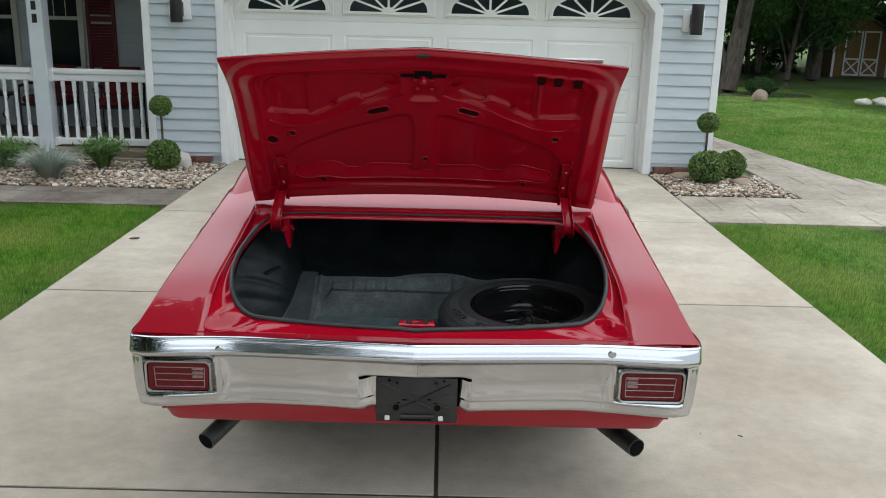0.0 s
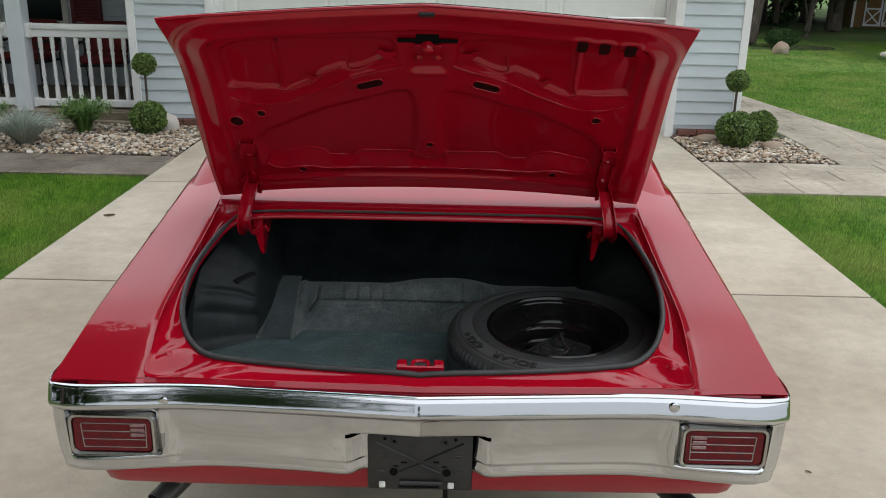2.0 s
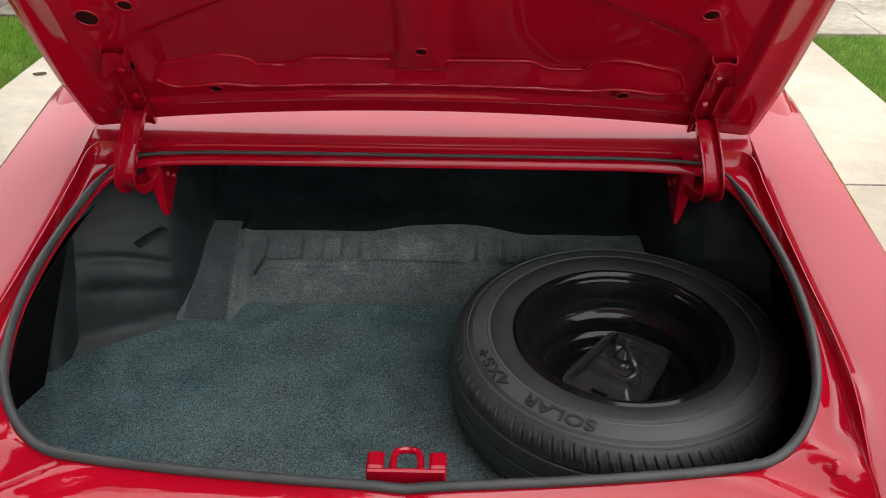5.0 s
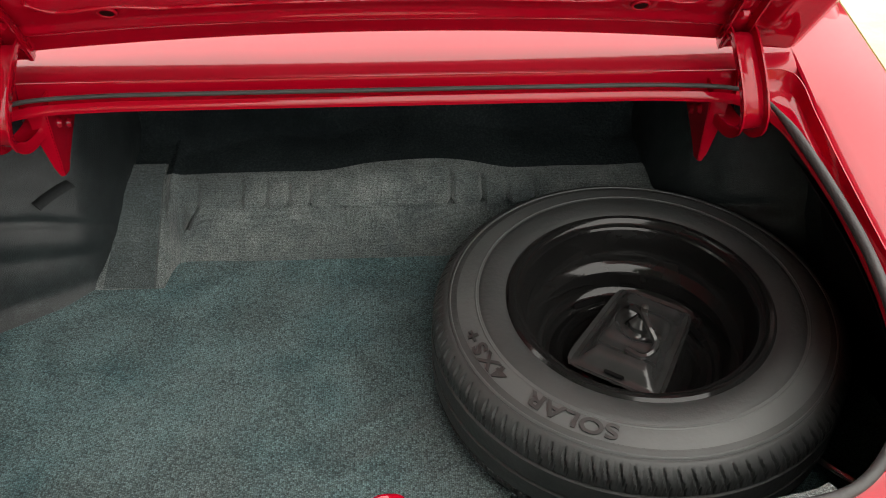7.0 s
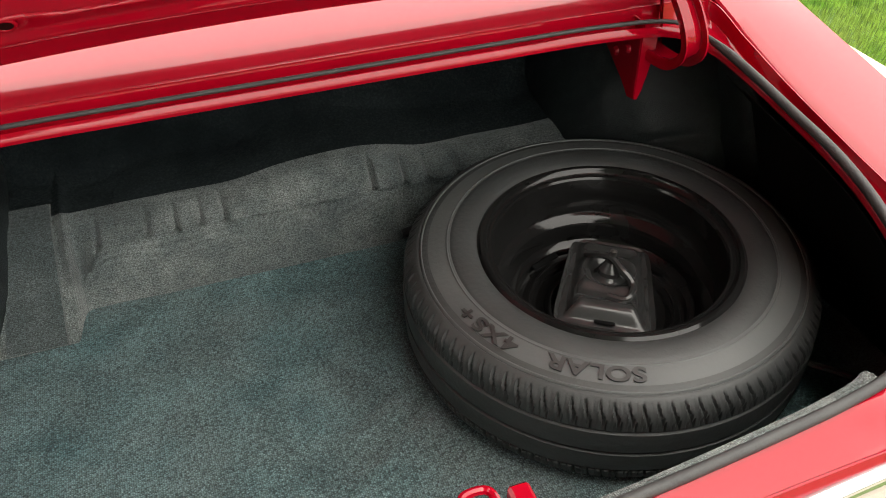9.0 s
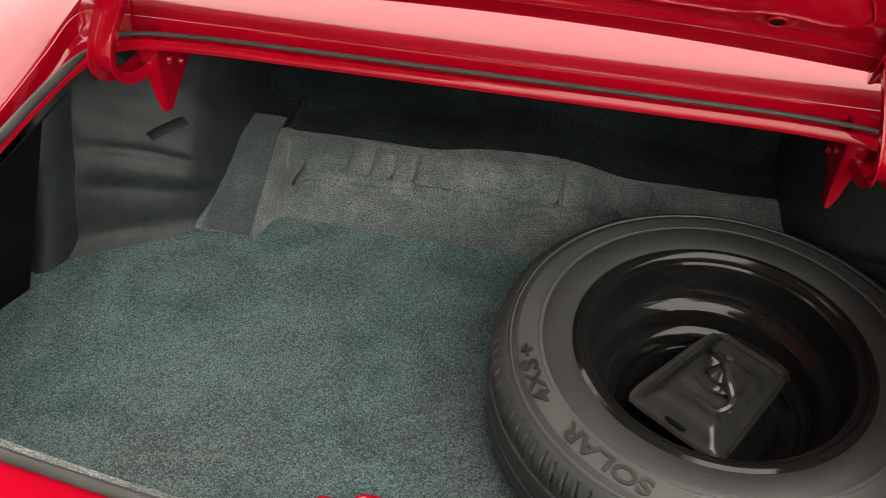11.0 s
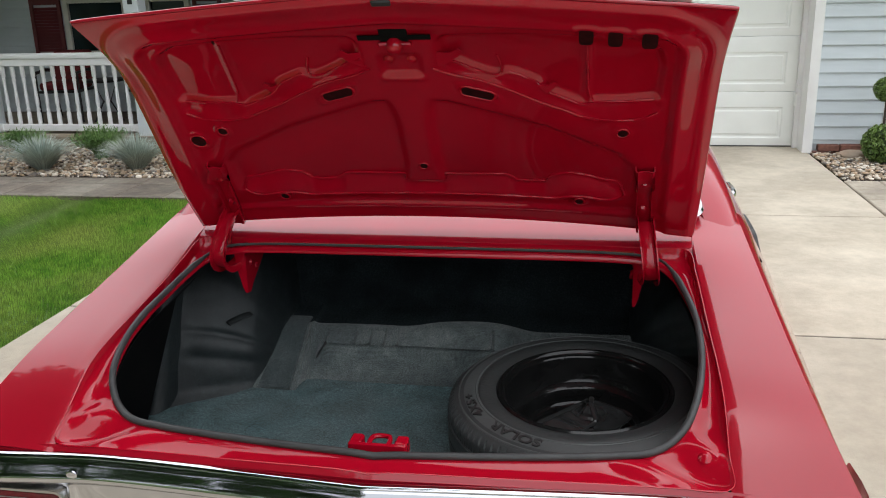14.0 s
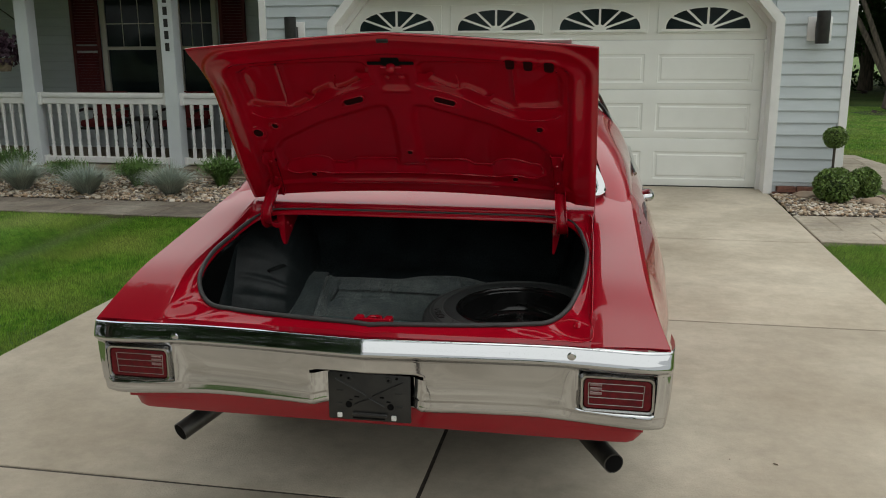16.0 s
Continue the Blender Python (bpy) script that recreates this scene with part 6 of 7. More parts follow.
        if cw < 0.65:
            part("hole_rim", tube([mid + (p - mid) * 1.10 - nrm * 0.0012 for p in pts], 0.0030, 6, closed=True), RED_IN, panel, angle=80)
    # folded sheet edges along the rib and the rail, the hooked tabs and the wings beside the latch
    for s in (1, -1):
        lines = [foot, brow[:4] + [(0.222, 0.553), (0.214, 0.576), (0.208, 0.600)], brow[5:], [(0.396, 0.648), (0.399, 0.50), (0.410, 0.474)], sill, crest[:3], crest[2:6], crest[5:]]
        for line in lines:
            pts = [at(s * u, w, 0.001) for u, w in line]
            fine = []
            for p, q in zip(pts, pts[1:]):
                n = max(2, int((q - p).length / 0.008))
                fine += [p + (q - p) * (m / n) for m in range(n)]
            for _ in range(5):
                fine = [fine[0]] + [(fine[m - 1] + fine[m] * 2 + fine[m + 1]) / 4 for m in range(1, len(fine) - 1)] + [pts[-1]]
            part("folded_edge", tube(fine, 0.0034 if line[0][1] < 0.3 else 0.0028, 6), RED_IN, panel, angle=60)
        for plate in ([(0.074, 0.632), (0.112, 0.628), (0.132, 0.640), (0.140, 0.632), (0.134, 0.620), (0.112, 0.600), (0.076, 0.584)], [(0.286, 0.530), (0.315, 0.527), (0.328, 0.538), (0.337, 0.533), (0.333, 0.522), (0.312, 0.502), (0.302, 0.508)]):
            low = min(w for u, w in plate)
            bm = bmesh.new()
            mu = sum(u for u, w in plate) / len(plate)
            bm.faces.new([bm.verts.new(at(s * mu, low, 0.005) + Vector((s * (u - mu), 0, 0)) * 0.85 + (d - nrm * 0.12) * (w - low - 0.004) * 0.85) for u, w in plate])
            part("welded_tab", thick(bm, 0.002), RED_IN, panel, smooth=False)
    for u in (-0.024, 0.026):
        bm = lathe([(0.0, 0.010), (0.006, 0.009), (0.011, 0.004), (0.012, -0.004)], 16)
        bmesh.ops.transform(bm, matrix=Matrix.Translation(at(u, 0.598)) @ frame_m, verts=bm.verts[:])
        part("latch_bolt", bm, RED_IN, panel)
    # cavity behind the holes: a sheet with the shade put into its colour
    rows = [[tuple(base[i, j] - np.array(nrm) * (crown[i, j] + 0.001)) for j in range(0, NW, 12)] for i in range(0, NU, 12)]
    part("cavity_lining", sheet(rows), DARK, panel, "dark sheet standing for the unlit cavity behind the holes")
    # latch
    lm = Matrix.Translation(at(0, 0.668)) @ frame_m
    # the latch slot is drawn as near-black bars, in place of its shade
    bm = box(-0.030, 0.030, -0.010, 0.026, 0.002, 0.006, 0.001)
    bmesh.ops.transform(bm, matrix=lm, verts=bm.verts[:])
    part("latch_slot", bm, DARK, panel, "near-black bar standing for the shade in the latch slot")
    bm = box(-0.078, 0.078, -0.006, 0.007, 0.003, 0.0065, 0.001)
    bmesh.ops.transform(bm, matrix=lm, verts=bm.verts[:])
    part("latch_slot", bm, DARK, panel)
    bm = lathe([(0.0, 0.026), (0.009, 0.025), (0.015, 0.020), (0.018, 0.0)], 20)
    bmesh.ops.transform(bm, matrix=Matrix.Translation(at(0.0, 0.652)) @ frame_m, verts=bm.verts[:])
    part("latch", bm, RED_IN, panel, "red painted latch housing", angle=70)
    bm = box(-0.036, 0.036, -0.006, 0.006, 0.0, 0.010, 0.003)
    bmesh.ops.transform(bm, matrix=Matrix.Translation(at(0.0, 0.652)) @ frame_m, verts=bm.verts[:])
    part("latch_plate", bm, RED_IN, panel)
    # lock at the rear edge
    bm = box(-0.020, 0.020, -0.008, 0.007, -0.003, 0.004, 0.003)
    bmesh.ops.transform(bm, matrix=Matrix.Translation(at(0.0, 0.788)) @ frame_m, verts=bm.verts[:])
    part("lock_plate", bm, BLACK_METAL, panel, "dark steel lock plate")
    # emblem on the outer side, its edge showing above the rim
    q = base[int(NU * 0.91), NW - 2] - np.array(nrm) * (crown[int(NU * 0.91), NW - 2] + 0.008)
    em = Matrix.Translation(q) @ frame_m
    bm = box(-0.105, 0.040, -0.010, 0.008, -0.007, -0.001, 0.002)
    bmesh.ops.transform(bm, matrix=em, verts=bm.verts[:])
    part("emblem", bm, BRIGHT, panel, "bright nameplate on the outer edge")
    # hinge straps and their boxes
    for s in (1, -1):
        hx = CX + s * 0.545
        path = smooth_path([at(s * 0.535, 0.27, 0.008), at(s * 0.540, 0.12, 0.009), at(s * 0.546, 0.040, 0.016), (hx, 3.128, 1.078), (hx + s * 0.006, 3.070, 1.034), (hx + s * 0.012, 3.044, 0.990), (hx + s * 0.016, 3.050, 0.955), (hx + s * 0.014, 3.085, 0.930), (hx + s * 0.006, 3.135, 0.930), (hx - s * 0.004, 3.175, 0.945)], 6)
        rows = []
        w = 0.020
        for i, p in enumerate(path):
            t = (path[min(i + 1, len(path) - 1)] - path[max(i - 1, 0)]).normalized()
            side_v = Vector((1, 0, 0))
            out = side_v.cross(t).normalized()
            if i < 3:
                out = nrm.copy()
            ww = w
            rows.append([p + side_v * a * ww + out * b for a, b in ((-1, -0.010), (-1, 0.004), (-0.8, 0.008), (-0.5, 0.005), (0, 0.0045), (0.5, 0.005), (0.8, 0.008), (1, 0.004), (1, -0.010))])
        bm = sheet(rows)
        bmesh.ops.recalc_face_normals(bm, faces=bm.faces[:])
        hinge = part("hinge_arm", thick(bm, 0.003), RED_IN, car, "red goose-neck hinge arm", angle=60)
        for w_ in (0.13, 0.22):
            bm = lathe([(0, 0.008), (0.006, 0.008), (0.009, 0.004), (0.010, 0.0)], 6)
            bmesh.ops.transform(bm, matrix=Matrix.Translation(at(s * 0.537, w_, 0.010)) @ frame_m, verts=bm.verts[:])
            part("bolt", bm, RED_IN, hinge)
        # hinge bracket: a three-cornered plate under the deck with a narrow turned flange
        bx = CX + s * 0.523
        fin = [(3.132, 0.984), (3.130, 0.846), (3.150, 0.843), (3.172, 0.862), (3.33, 0.962), (3.33, 0.984)]
        bm = bmesh.new()
        va, vb = [[bm.verts.new((bx + e, y, z)) for y, z in fin] for e in (-0.0015, 0.0015)]
        bm.faces.new(va)
        bm.faces.new(vb[::-1])
        for k in range(len(fin)):
            bm.faces.new((va[k], va[k - 1], vb[k - 1], vb[k]))
        bmesh.ops.recalc_face_normals(bm, faces=bm.faces[:])
        plate = part("hinge_plate", bm, RED_IN, car, "red hinge bracket inside the trunk", smooth=False)
        bm = prism([(bx, 0.984), (bx + s * 0.030, 0.984), (bx + s * 0.026, 0.925), (bx + s * 0.012, 0.862), (bx + s * 0.005, 0.846), (bx, 0.846)], 3.1285, 3.1315)
        bmesh.ops.recalc_face_normals(bm, faces=bm.faces[:])
        part("flange", bm, RED_IN, plate, smooth=False)
        for yy, zz in ((3.165, 0.925), (3.20, 0.905)):
            part("bolt", lathe([(0, 0.006), (0.006, 0.006), (0.008, 0.003), (0.009, 0.0)], 10, pose(bx - s * 0.0015, yy, zz, 0, -90 * s, 0)), RED_IN, plate)
        part("hinge_pivot", lathe([(0, 0.018), (0.016, 0.018), (0.021, 0.010), (0.021, 0.0)], 16, pose(bx + s * 0.004, 3.158, 0.936, 0, 90 * s, 0)), RED_IN, car)


make_lid()


# ---------------------------------------------------------------- bumper, lamps and tail
BUMP_Y = [(0.0, 2.366), (0.10, 2.3735), (0.45, 2.398), (0.55, 2.4025), (0.60, 2.4025), (0.65, 2.3995), (0.70, 2.395), (0.76, 2.3895), (0.82, 2.385), (0.862, 2.384), (0.890, 2.389), (0.906, 2.400)]


def make_bumper():
    cols = sorted({*np.linspace(0, 0.86, 100).round(4).tolist(), 0.868, 0.876, 0.884, 0.892, 0.900, 0.906})
    prof = [  # height above ground, set back from the ridge
        (0.700, 0.062), (0.722, 0.052), (0.734, 0.042), (0.7395, 0.033), (0.7405, 0.026), (0.739, 0.0195), (0.7368, 0.0168), (0.7352, 0.0160), (0.7338, 0.0160), (0.7322, 0.0150), (0.728, 0.0129), (0.718, 0.0090), (0.712, 0.0071), (0.706, 0.0048), (0.697, 0.0016), (0.692, 0.0004), (0.688, 0.0010), (0.684, 0.0045), (0.680, 0.0105), (0.676, 0.0165)]
    zs = np.linspace(0.670, 0.525, 42)
    prof += [(float(z), 0.022 + 0.012 * math.sin(math.pi * (0.670 - z) / 0.145) * 0.6 + (0.004 if z < 0.545 else 0)) for z in zs]
    prof += [(0.517, 0.024), (0.510, 0.028), (0.504, 0.038), (0.501, 0.055), (0.502, 0.080)]
    us = [-u for u in cols[::-1]] + cols[1:]
    # wrap round the corner: a last few columns turn forward
    rows = []
    wrap = [(0.914, 2.408), (0.9205, 2.424), (0.925, 2.453), (0.926, 2.50), (0.922, 2.56)]
    line = [(-u, y) for u, y in wrap[::-1]] + [(u, curve(BUMP_Y, abs(u))) for u in us] + wrap
    lampr = [(0.652, 0.668), (0.874, 0.669), (0.872, 0.554), (0.651, 0.556)]
    for u, y in line:
        a = abs(u)
        row = []
        pod = step01((a - 0.60) / 0.05)
        for z, b in prof:
            zz, yy = z, y + b
            if z < 0.67:  # the lower edge drops towards the corners
                zz -= (0.004 + 0.009 * step01((a - 0.45) / 0.40)) * (0.67 - z) / 0.165
            if a > 0.55:  # corner pods: fuller under the top band, lower edge drops and tucks in
                yy -= pod * 0.012 * math.sin(math.pi * min(max((0.69 - z) / 0.18, 0), 1))
            if a > 0.86 and z < 0.69:
                f = (0.69 - z) / 0.19
                u2 = u - math.copysign(0.016 * f * f * step01((a - 0.80) / 0.11), u)
            else:
                u2 = u
            # flat inset panels between plate and lamps
            q = float(inside_depth(np.array([a]), np.array([z]), [(0.250, 0.650), (0.585, 0.650), (0.585, 0.40), (0.225, 0.40)])[0])
            yy += 0.004 * step01((q + 0.04) / 0.10)
            # lamp opening
            ql = float(inside_depth(np.array([a]), np.array([z]), lampr)[0])
            yy += 0.026 * step01((ql + 0.001) / 0.006)
            yy -= 0.004 * math.exp(-((ql + 0.008) / 0.006) ** 2)
            # plate bay: turns in deeply with rounded upper corners
            yy += 0.034 * step01((0.180 - a) / 0.048) * step01((0.626 - z) / 0.008)
            row.append((CX + u2, yy, zz))
        rows.append(row)
    bm = sheet(rows)
    bay = [f for f in bm.faces if (abs(f.calc_center_median().x - CX) < 0.110 and f.calc_center_median().z < 0.600) or (0.125 < abs(f.calc_center_median().x - CX) < 0.186 and 0.607 < f.calc_center_median().z < 0.620)]
    bmesh.ops.delete(bm, geom=bay, context="FACES")
    bmesh.ops.recalc_face_normals(bm, faces=bm.faces[:])
    if sum(f.normal.y for f in bm.faces) > 0:
        bmesh.ops.reverse_faces(bm, faces=bm.faces[:])
    bumper = part("rear_bumper", bm, CHROME, car, "chrome rear bumper with lamp pods", angle=60)
    for s in (1, -1):
        part("bolt", lathe([(0, 0.0026), (0.008, 0.0024), (0.0115, 0.0015), (0.0128, 0.0)], 20, pose(CX + s * 0.627, 2.4045, 0.709 + s * 0.007, 90, 0, 0)), CHROME, bumper, "domed chrome bolt head")
    return bumper


bumper = make_bumper()


def tail_lamp(s):
    u0, u1, z0, z1, y = 0.656, 0.870, 0.549, 0.660, 2.412

    def X(u):
        return CX + s * u

    def rounded(u0, u1, z0, z1, r, n=4):
        out = []
        for cu, cz, a0 in ((u1 - r, z1 - r, 0), (u0 + r, z1 - r, 90), (u0 + r, z0 + r, 180), (u1 - r, z0 + r, 270)):
            out += [(cu + r * math.cos(radians(a0 + 90 * k / n)), cz + r * math.sin(radians(a0 + 90 * k / n))) for k in range(n + 1)]
        return out

    lamp = part("tail_lamp", prism([(X(u), z) for u, z in rounded(u0, u1, z0, z1, 0.018)], y + 0.004, y + 0.03), BLACK_METAL, car, "rectangular red tail lamp", smooth=False)
    a, b = rounded(u0 - 0.004, u1 + 0.004, z0 - 0.003, z1 + 0.004, 0.020), rounded(u0 + 0.012, u1 - 0.012, z0 + 0.011, z1 - 0.012, 0.012)
    bm = sheet([[(X(p[0]), y + 0.010, p[1]), (X(p[0] * 0.7 + q[0] * 0.3), y - 0.008, p[1] * 0.7 + q[1] * 0.3), (X(p[0] * 0.3 + q[0] * 0.7), y - 0.006, p[1] * 0.3 + q[1] * 0.7), (X(q[0]), y + 0.006, q[1])] for p, q in zip(a, b)], close_u=True)
    bmesh.ops.recalc_face_normals(bm, faces=bm.faces[:])
    part("bezel", bm, CHROME_SATIN, lamp, "satin chrome bezel")
    part("lens", prism([(X(u), z) for u, z in rounded(u0 + 0.011, u1 - 0.011, z0 + 0.010, z1 - 0.011, 0.012)], y - 0.003, y + 0.006), LENS, lamp, "red ribbed lens", smooth=False)
    for zz in (0.570, 0.592, 0.614, 0.636):
        part("chrome_bar", tube([(X(u0 + 0.024), y - 0.004, zz), (X(u1 - 0.034), y - 0.004, zz)], 0.0012, 6), LAMP_BAR, lamp, "thin bright bar")
    part("chrome_bar", tube([(X(u1 - 0.034), y - 0.004, 0.570), (X(u1 - 0.030), y - 0.004, 0.636)], 0.0012, 6), LAMP_BAR, lamp)
    part("chrome_bar", tube([(X(u0 + 0.024), y - 0.004, 0.570), (X(u0 + 0.022), y - 0.004, 0.636)], 0.0012, 6), LAMP_BAR, lamp)
    for k in range(3):
        zz = 0.600 + 0.0135 * k
        x0, x1 = sorted((X(u0 + 0.026), X(u0 + 0.062)))
        part("reverse_lens", box(x0, x1, y - 0.0065, y - 0.002, zz, zz + 0.010, 0.002), LENS_WHITE, lamp, "clear reversing lens")


tail_lamp(1)
tail_lamp(-1)


def make_tail():
    # painted valance under the bumper
    rows = []
    for k in range(-40, 41):
        u = 0.862 * k / 40
        a = abs(u)
        y = 2.440 + 0.02 * (a / 0.85) ** 2 + 0.05 * step01((a - 0.82) / 0.06)
        low = 0.422 + 0.004 * math.cos(a * 3) + 0.045 * max(0, (a - 0.79) / 0.07) ** 2
        rows.append([(CX + u, y + 0.05, 0.540), (CX + u, y + 0.006, 0.530), (CX + u, y + 0.022, max(0.47, low + 0.010)), (CX + u, y + 0.038, low - 0.002), (CX + u, y + 0.044, low - 0.008), (CX + u, y + 0.07, low - 0.004)])
    bm = sheet(rows)
    bmesh.ops.recalc_face_normals(bm, faces=bm.faces[:])
    if sum(f.normal.y for f in bm.faces) > 0:
        bmesh.ops.reverse_faces(bm, faces=bm.faces[:])
    part("valance", thick(bm, 0.003), RED, car, "red painted valance", angle=50)
    # number plate bracket, no plate on it
    u0, u1, z0, z1, y = -0.128, 0.138, 0.455, 0.612, 2.424
    plate = part("plate_bracket", box(CX + u0, CX + u1, y, y + 0.006, z0, z1, 0.004, 2), BLACK_METAL, car, "black pressed number plate bracket, empty")
    for line in (((0.023, 0.137), (0.124, 0.085)), ((0.243, 0.137), (0.145, 0.085)), ((0.081, 0.052), (0.133, 0.076), (0.182, 0.052))):
        part("rib", tube([(CX + u0 + du, y - 0.0005, z0 + dz) for du, dz in line], 0.0042, 6, flat=0.6), BLACK_METAL, plate)
    part("flange", box(CX + u0 + 0.078, CX + u0 + 0.192, y - 0.010, y, z0 + 0.016, z0 + 0.028, 0.004), BLACK_METAL, plate, "folded lower flange")
    for du, dz, wd, ht in ((0.130, 0.008, 0.104, 0.005), (0.093, 0.079, 0.016, 0.005), (0.174, 0.081, 0.014, 0.005), (0.073, 0.068, 0.011, 0.004), (0.195, 0.068, 0.013, 0.004)):
        part("slot", box(CX + u0 + du - wd / 2, CX + u0 + du + wd / 2, y - 0.0012, y + 0.002, z0 + dz - ht / 2, z0 + dz + ht / 2), DARK, plate)
    for du, dz in ((0.038, 0.098), (0.229, 0.098), (0.034, 0.053), (0.231, 0.053)):
        part("louvre", box(CX + u0 + du - 0.011, CX + u0 + du + 0.011, y - 0.003, y + 0.001, z0 + dz - 0.0035, z0 + dz + 0.0035, 0.002), BLACK_METAL, plate)
    for du, dz, r in ((0.068, 0.139, 0.0035), (0.196, 0.139, 0.0035), (0.066, 0.051, 0.0100), (0.201, 0.051, 0.0100), (0.044, 0.147, 0.0042), (0.222, 0.147, 0.0042)):
        part("hole", lathe([(0, 0.001), (r * 0.6, 0.0012), (r, 0.0025), (r * 1.1, 0.0)], 18, pose(CX + u0 + du, y, z0 + dz, 90, 0, 0)), DARK, plate)
    for du in (0.068, 0.196):
        part("boss", lathe([(0.0060, 0.0), (0.0075, 0.0022), (0.0105, 0.0022), (0.0120, 0.0)], 20, pose(CX + u0 + du, y, z0 + 0.139, 90, 0, 0)), BLACK_METAL, plate, angle=60)
    for du in (0.037, 0.212):
        part("clip", box(CX + u0 + du - 0.008, CX + u0 + du + 0.008, y - 0.008, y, z0 + 0.008, z0 + 0.024, 0.002), PLASTIC_WHITE, plate, "white plastic clip")
    # near-black sheet in place of the shade behind the bracket
    part("bay_backing", box(CX - 0.20, CX + 0.20, 2.448, 2.454, 0.50, 0.66), DARK, car, "near-black sheet standing for the shaded recess behind the bracket")
    # exhausts
    for s in (1, -1):
        tip = Vector((CX + 0.764, 2.535, 0.320)) if s > 0 else Vector((CX - 0.742, 2.600, 0.274))
        p = smooth_path([(CX + s * 0.56, 2.98, 0.36), (CX + s * 0.585, 2.90, 0.352), (CX + s * 0.640, 2.79, 0.332), tip], 6)
        bm = tube(p, 0.033, 24, caps=False)
        inner = tube([q - (p[-1] - p[-2]).normalized() * 0.0 for q in p[-7:]], 0.0300, 24, caps=False)
        add_to(bm, inner)
        bmesh.ops.bridge_loops(bm, edges=[e for e in bm.edges if e.is_boundary and (e.verts[0].co - tip).length < 0.05])
        pipe = part("exhaust_pipe", bm, PIPE, car, "dark steel exhaust tip", angle=50)
        ax = (p[-1] - p[-2]).normalized()
        part("bore", tube([tip - ax * 0.03, tip + ax * 0.0008], 0.0292, 20), DARK, pipe)
        part("hanger", box(CX + s * 0.585 - 0.012, CX + s * 0.585 + 0.012, 2.80, 2.83, 0.36, 0.45, 0.003), PIPE, car)
    # floor pan and inner arches
    part("floor_pan", box(CX - 0.78, CX + 0.78, 2.52, 7.1, 0.435, 0.475, 0.01), DARK, car, "dark underbody")
    part("firewall", box(CX - 0.72, CX + 0.72, 5.6, 5.63, 0.3, 0.95), DARK, car)
    # unseen axle, differential and tank, added to keep light off the ground below
    part("rear_axle", tube([(CX - 0.66, 3.62, 0.335), (CX + 0.66, 3.62, 0.335)], 0.055, 14), DARK, car, "unseen rear axle, added to block light under the car")
    part("differential", lathe([(0.0, 0.14), (0.09, 0.12), (0.14, 0.03), (0.14, -0.03), (0.09, -0.14), (0.0, -0.18)], 18, pose(CX, 3.62, 0.335, 90, 0, 0)), DARK, car)
    part("tank", box(CX - 0.60, CX + 0.60, 2.97, 3.40, 0.285, 0.433, 0.04, 2), DARK, car, "unseen fuel tank, added to block light under the car")


make_tail()


def tyre_profile(r_out, r_in, w):
    h = w / 2
    return [(r_in, -h * 0.80), (r_in + 0.012, -h * 0.92), (r_in + 0.04, -h), (r_in + 0.075, -h * 0.985), (r_out - 0.030, -h * 0.88), (r_out - 0.010, -h * 0.76), (r_out, -h * 0.60), (r_out + 0.003, 0), (r_out, h * 0.60), (r_out - 0.010, h * 0.76), (r_out - 0.030, h * 0.88), (r_in + 0.075, h * 0.985), (r_in + 0.04, h), (r_in + 0.012, h * 0.92), (r_in, h * 0.80), (r_in - 0.004, 0)]


def road_wheel(y, s):
    m = pose(CX + s * 0.76, y, 0.335, 0, 90 * s, 0)
    wheel = part("wheel", lathe(tyre_profile(0.332, 0.19, 0.21), 40, m, closed=True), TYRE, car, "black tyre on a steel wheel", angle=60)
    part("rim", lathe([(0.0, 0.055), (0.05, 0.06), (0.06, 0.045), (0.14, 0.02), (0.16, 0.06), (0.185, 0.075), (0.193, 0.082), (0.192, 0.07), (0.18, -0.08)], 40, m), CHROME_SATIN, wheel, "bright steel wheel rim", angle=50)


for wy in WHEELS_Y:
    for s in (1, -1):
        road_wheel(wy, s)


# ---------------------------------------------------------------- inside the trunk
FLOOR_Z = 0.487
WRINKLES = (((-0.11, 2.86), (0.05, 2.94), 0.007, 0.012), ((-0.08, 2.79), (0.08, 2.89), 0.008, 0.013), ((-0.14, 2.74), (0.03, 2.80), 0.005, 0.014), ((-0.45, 2.70), (-0.25, 2.74), 0.004, 0.02))


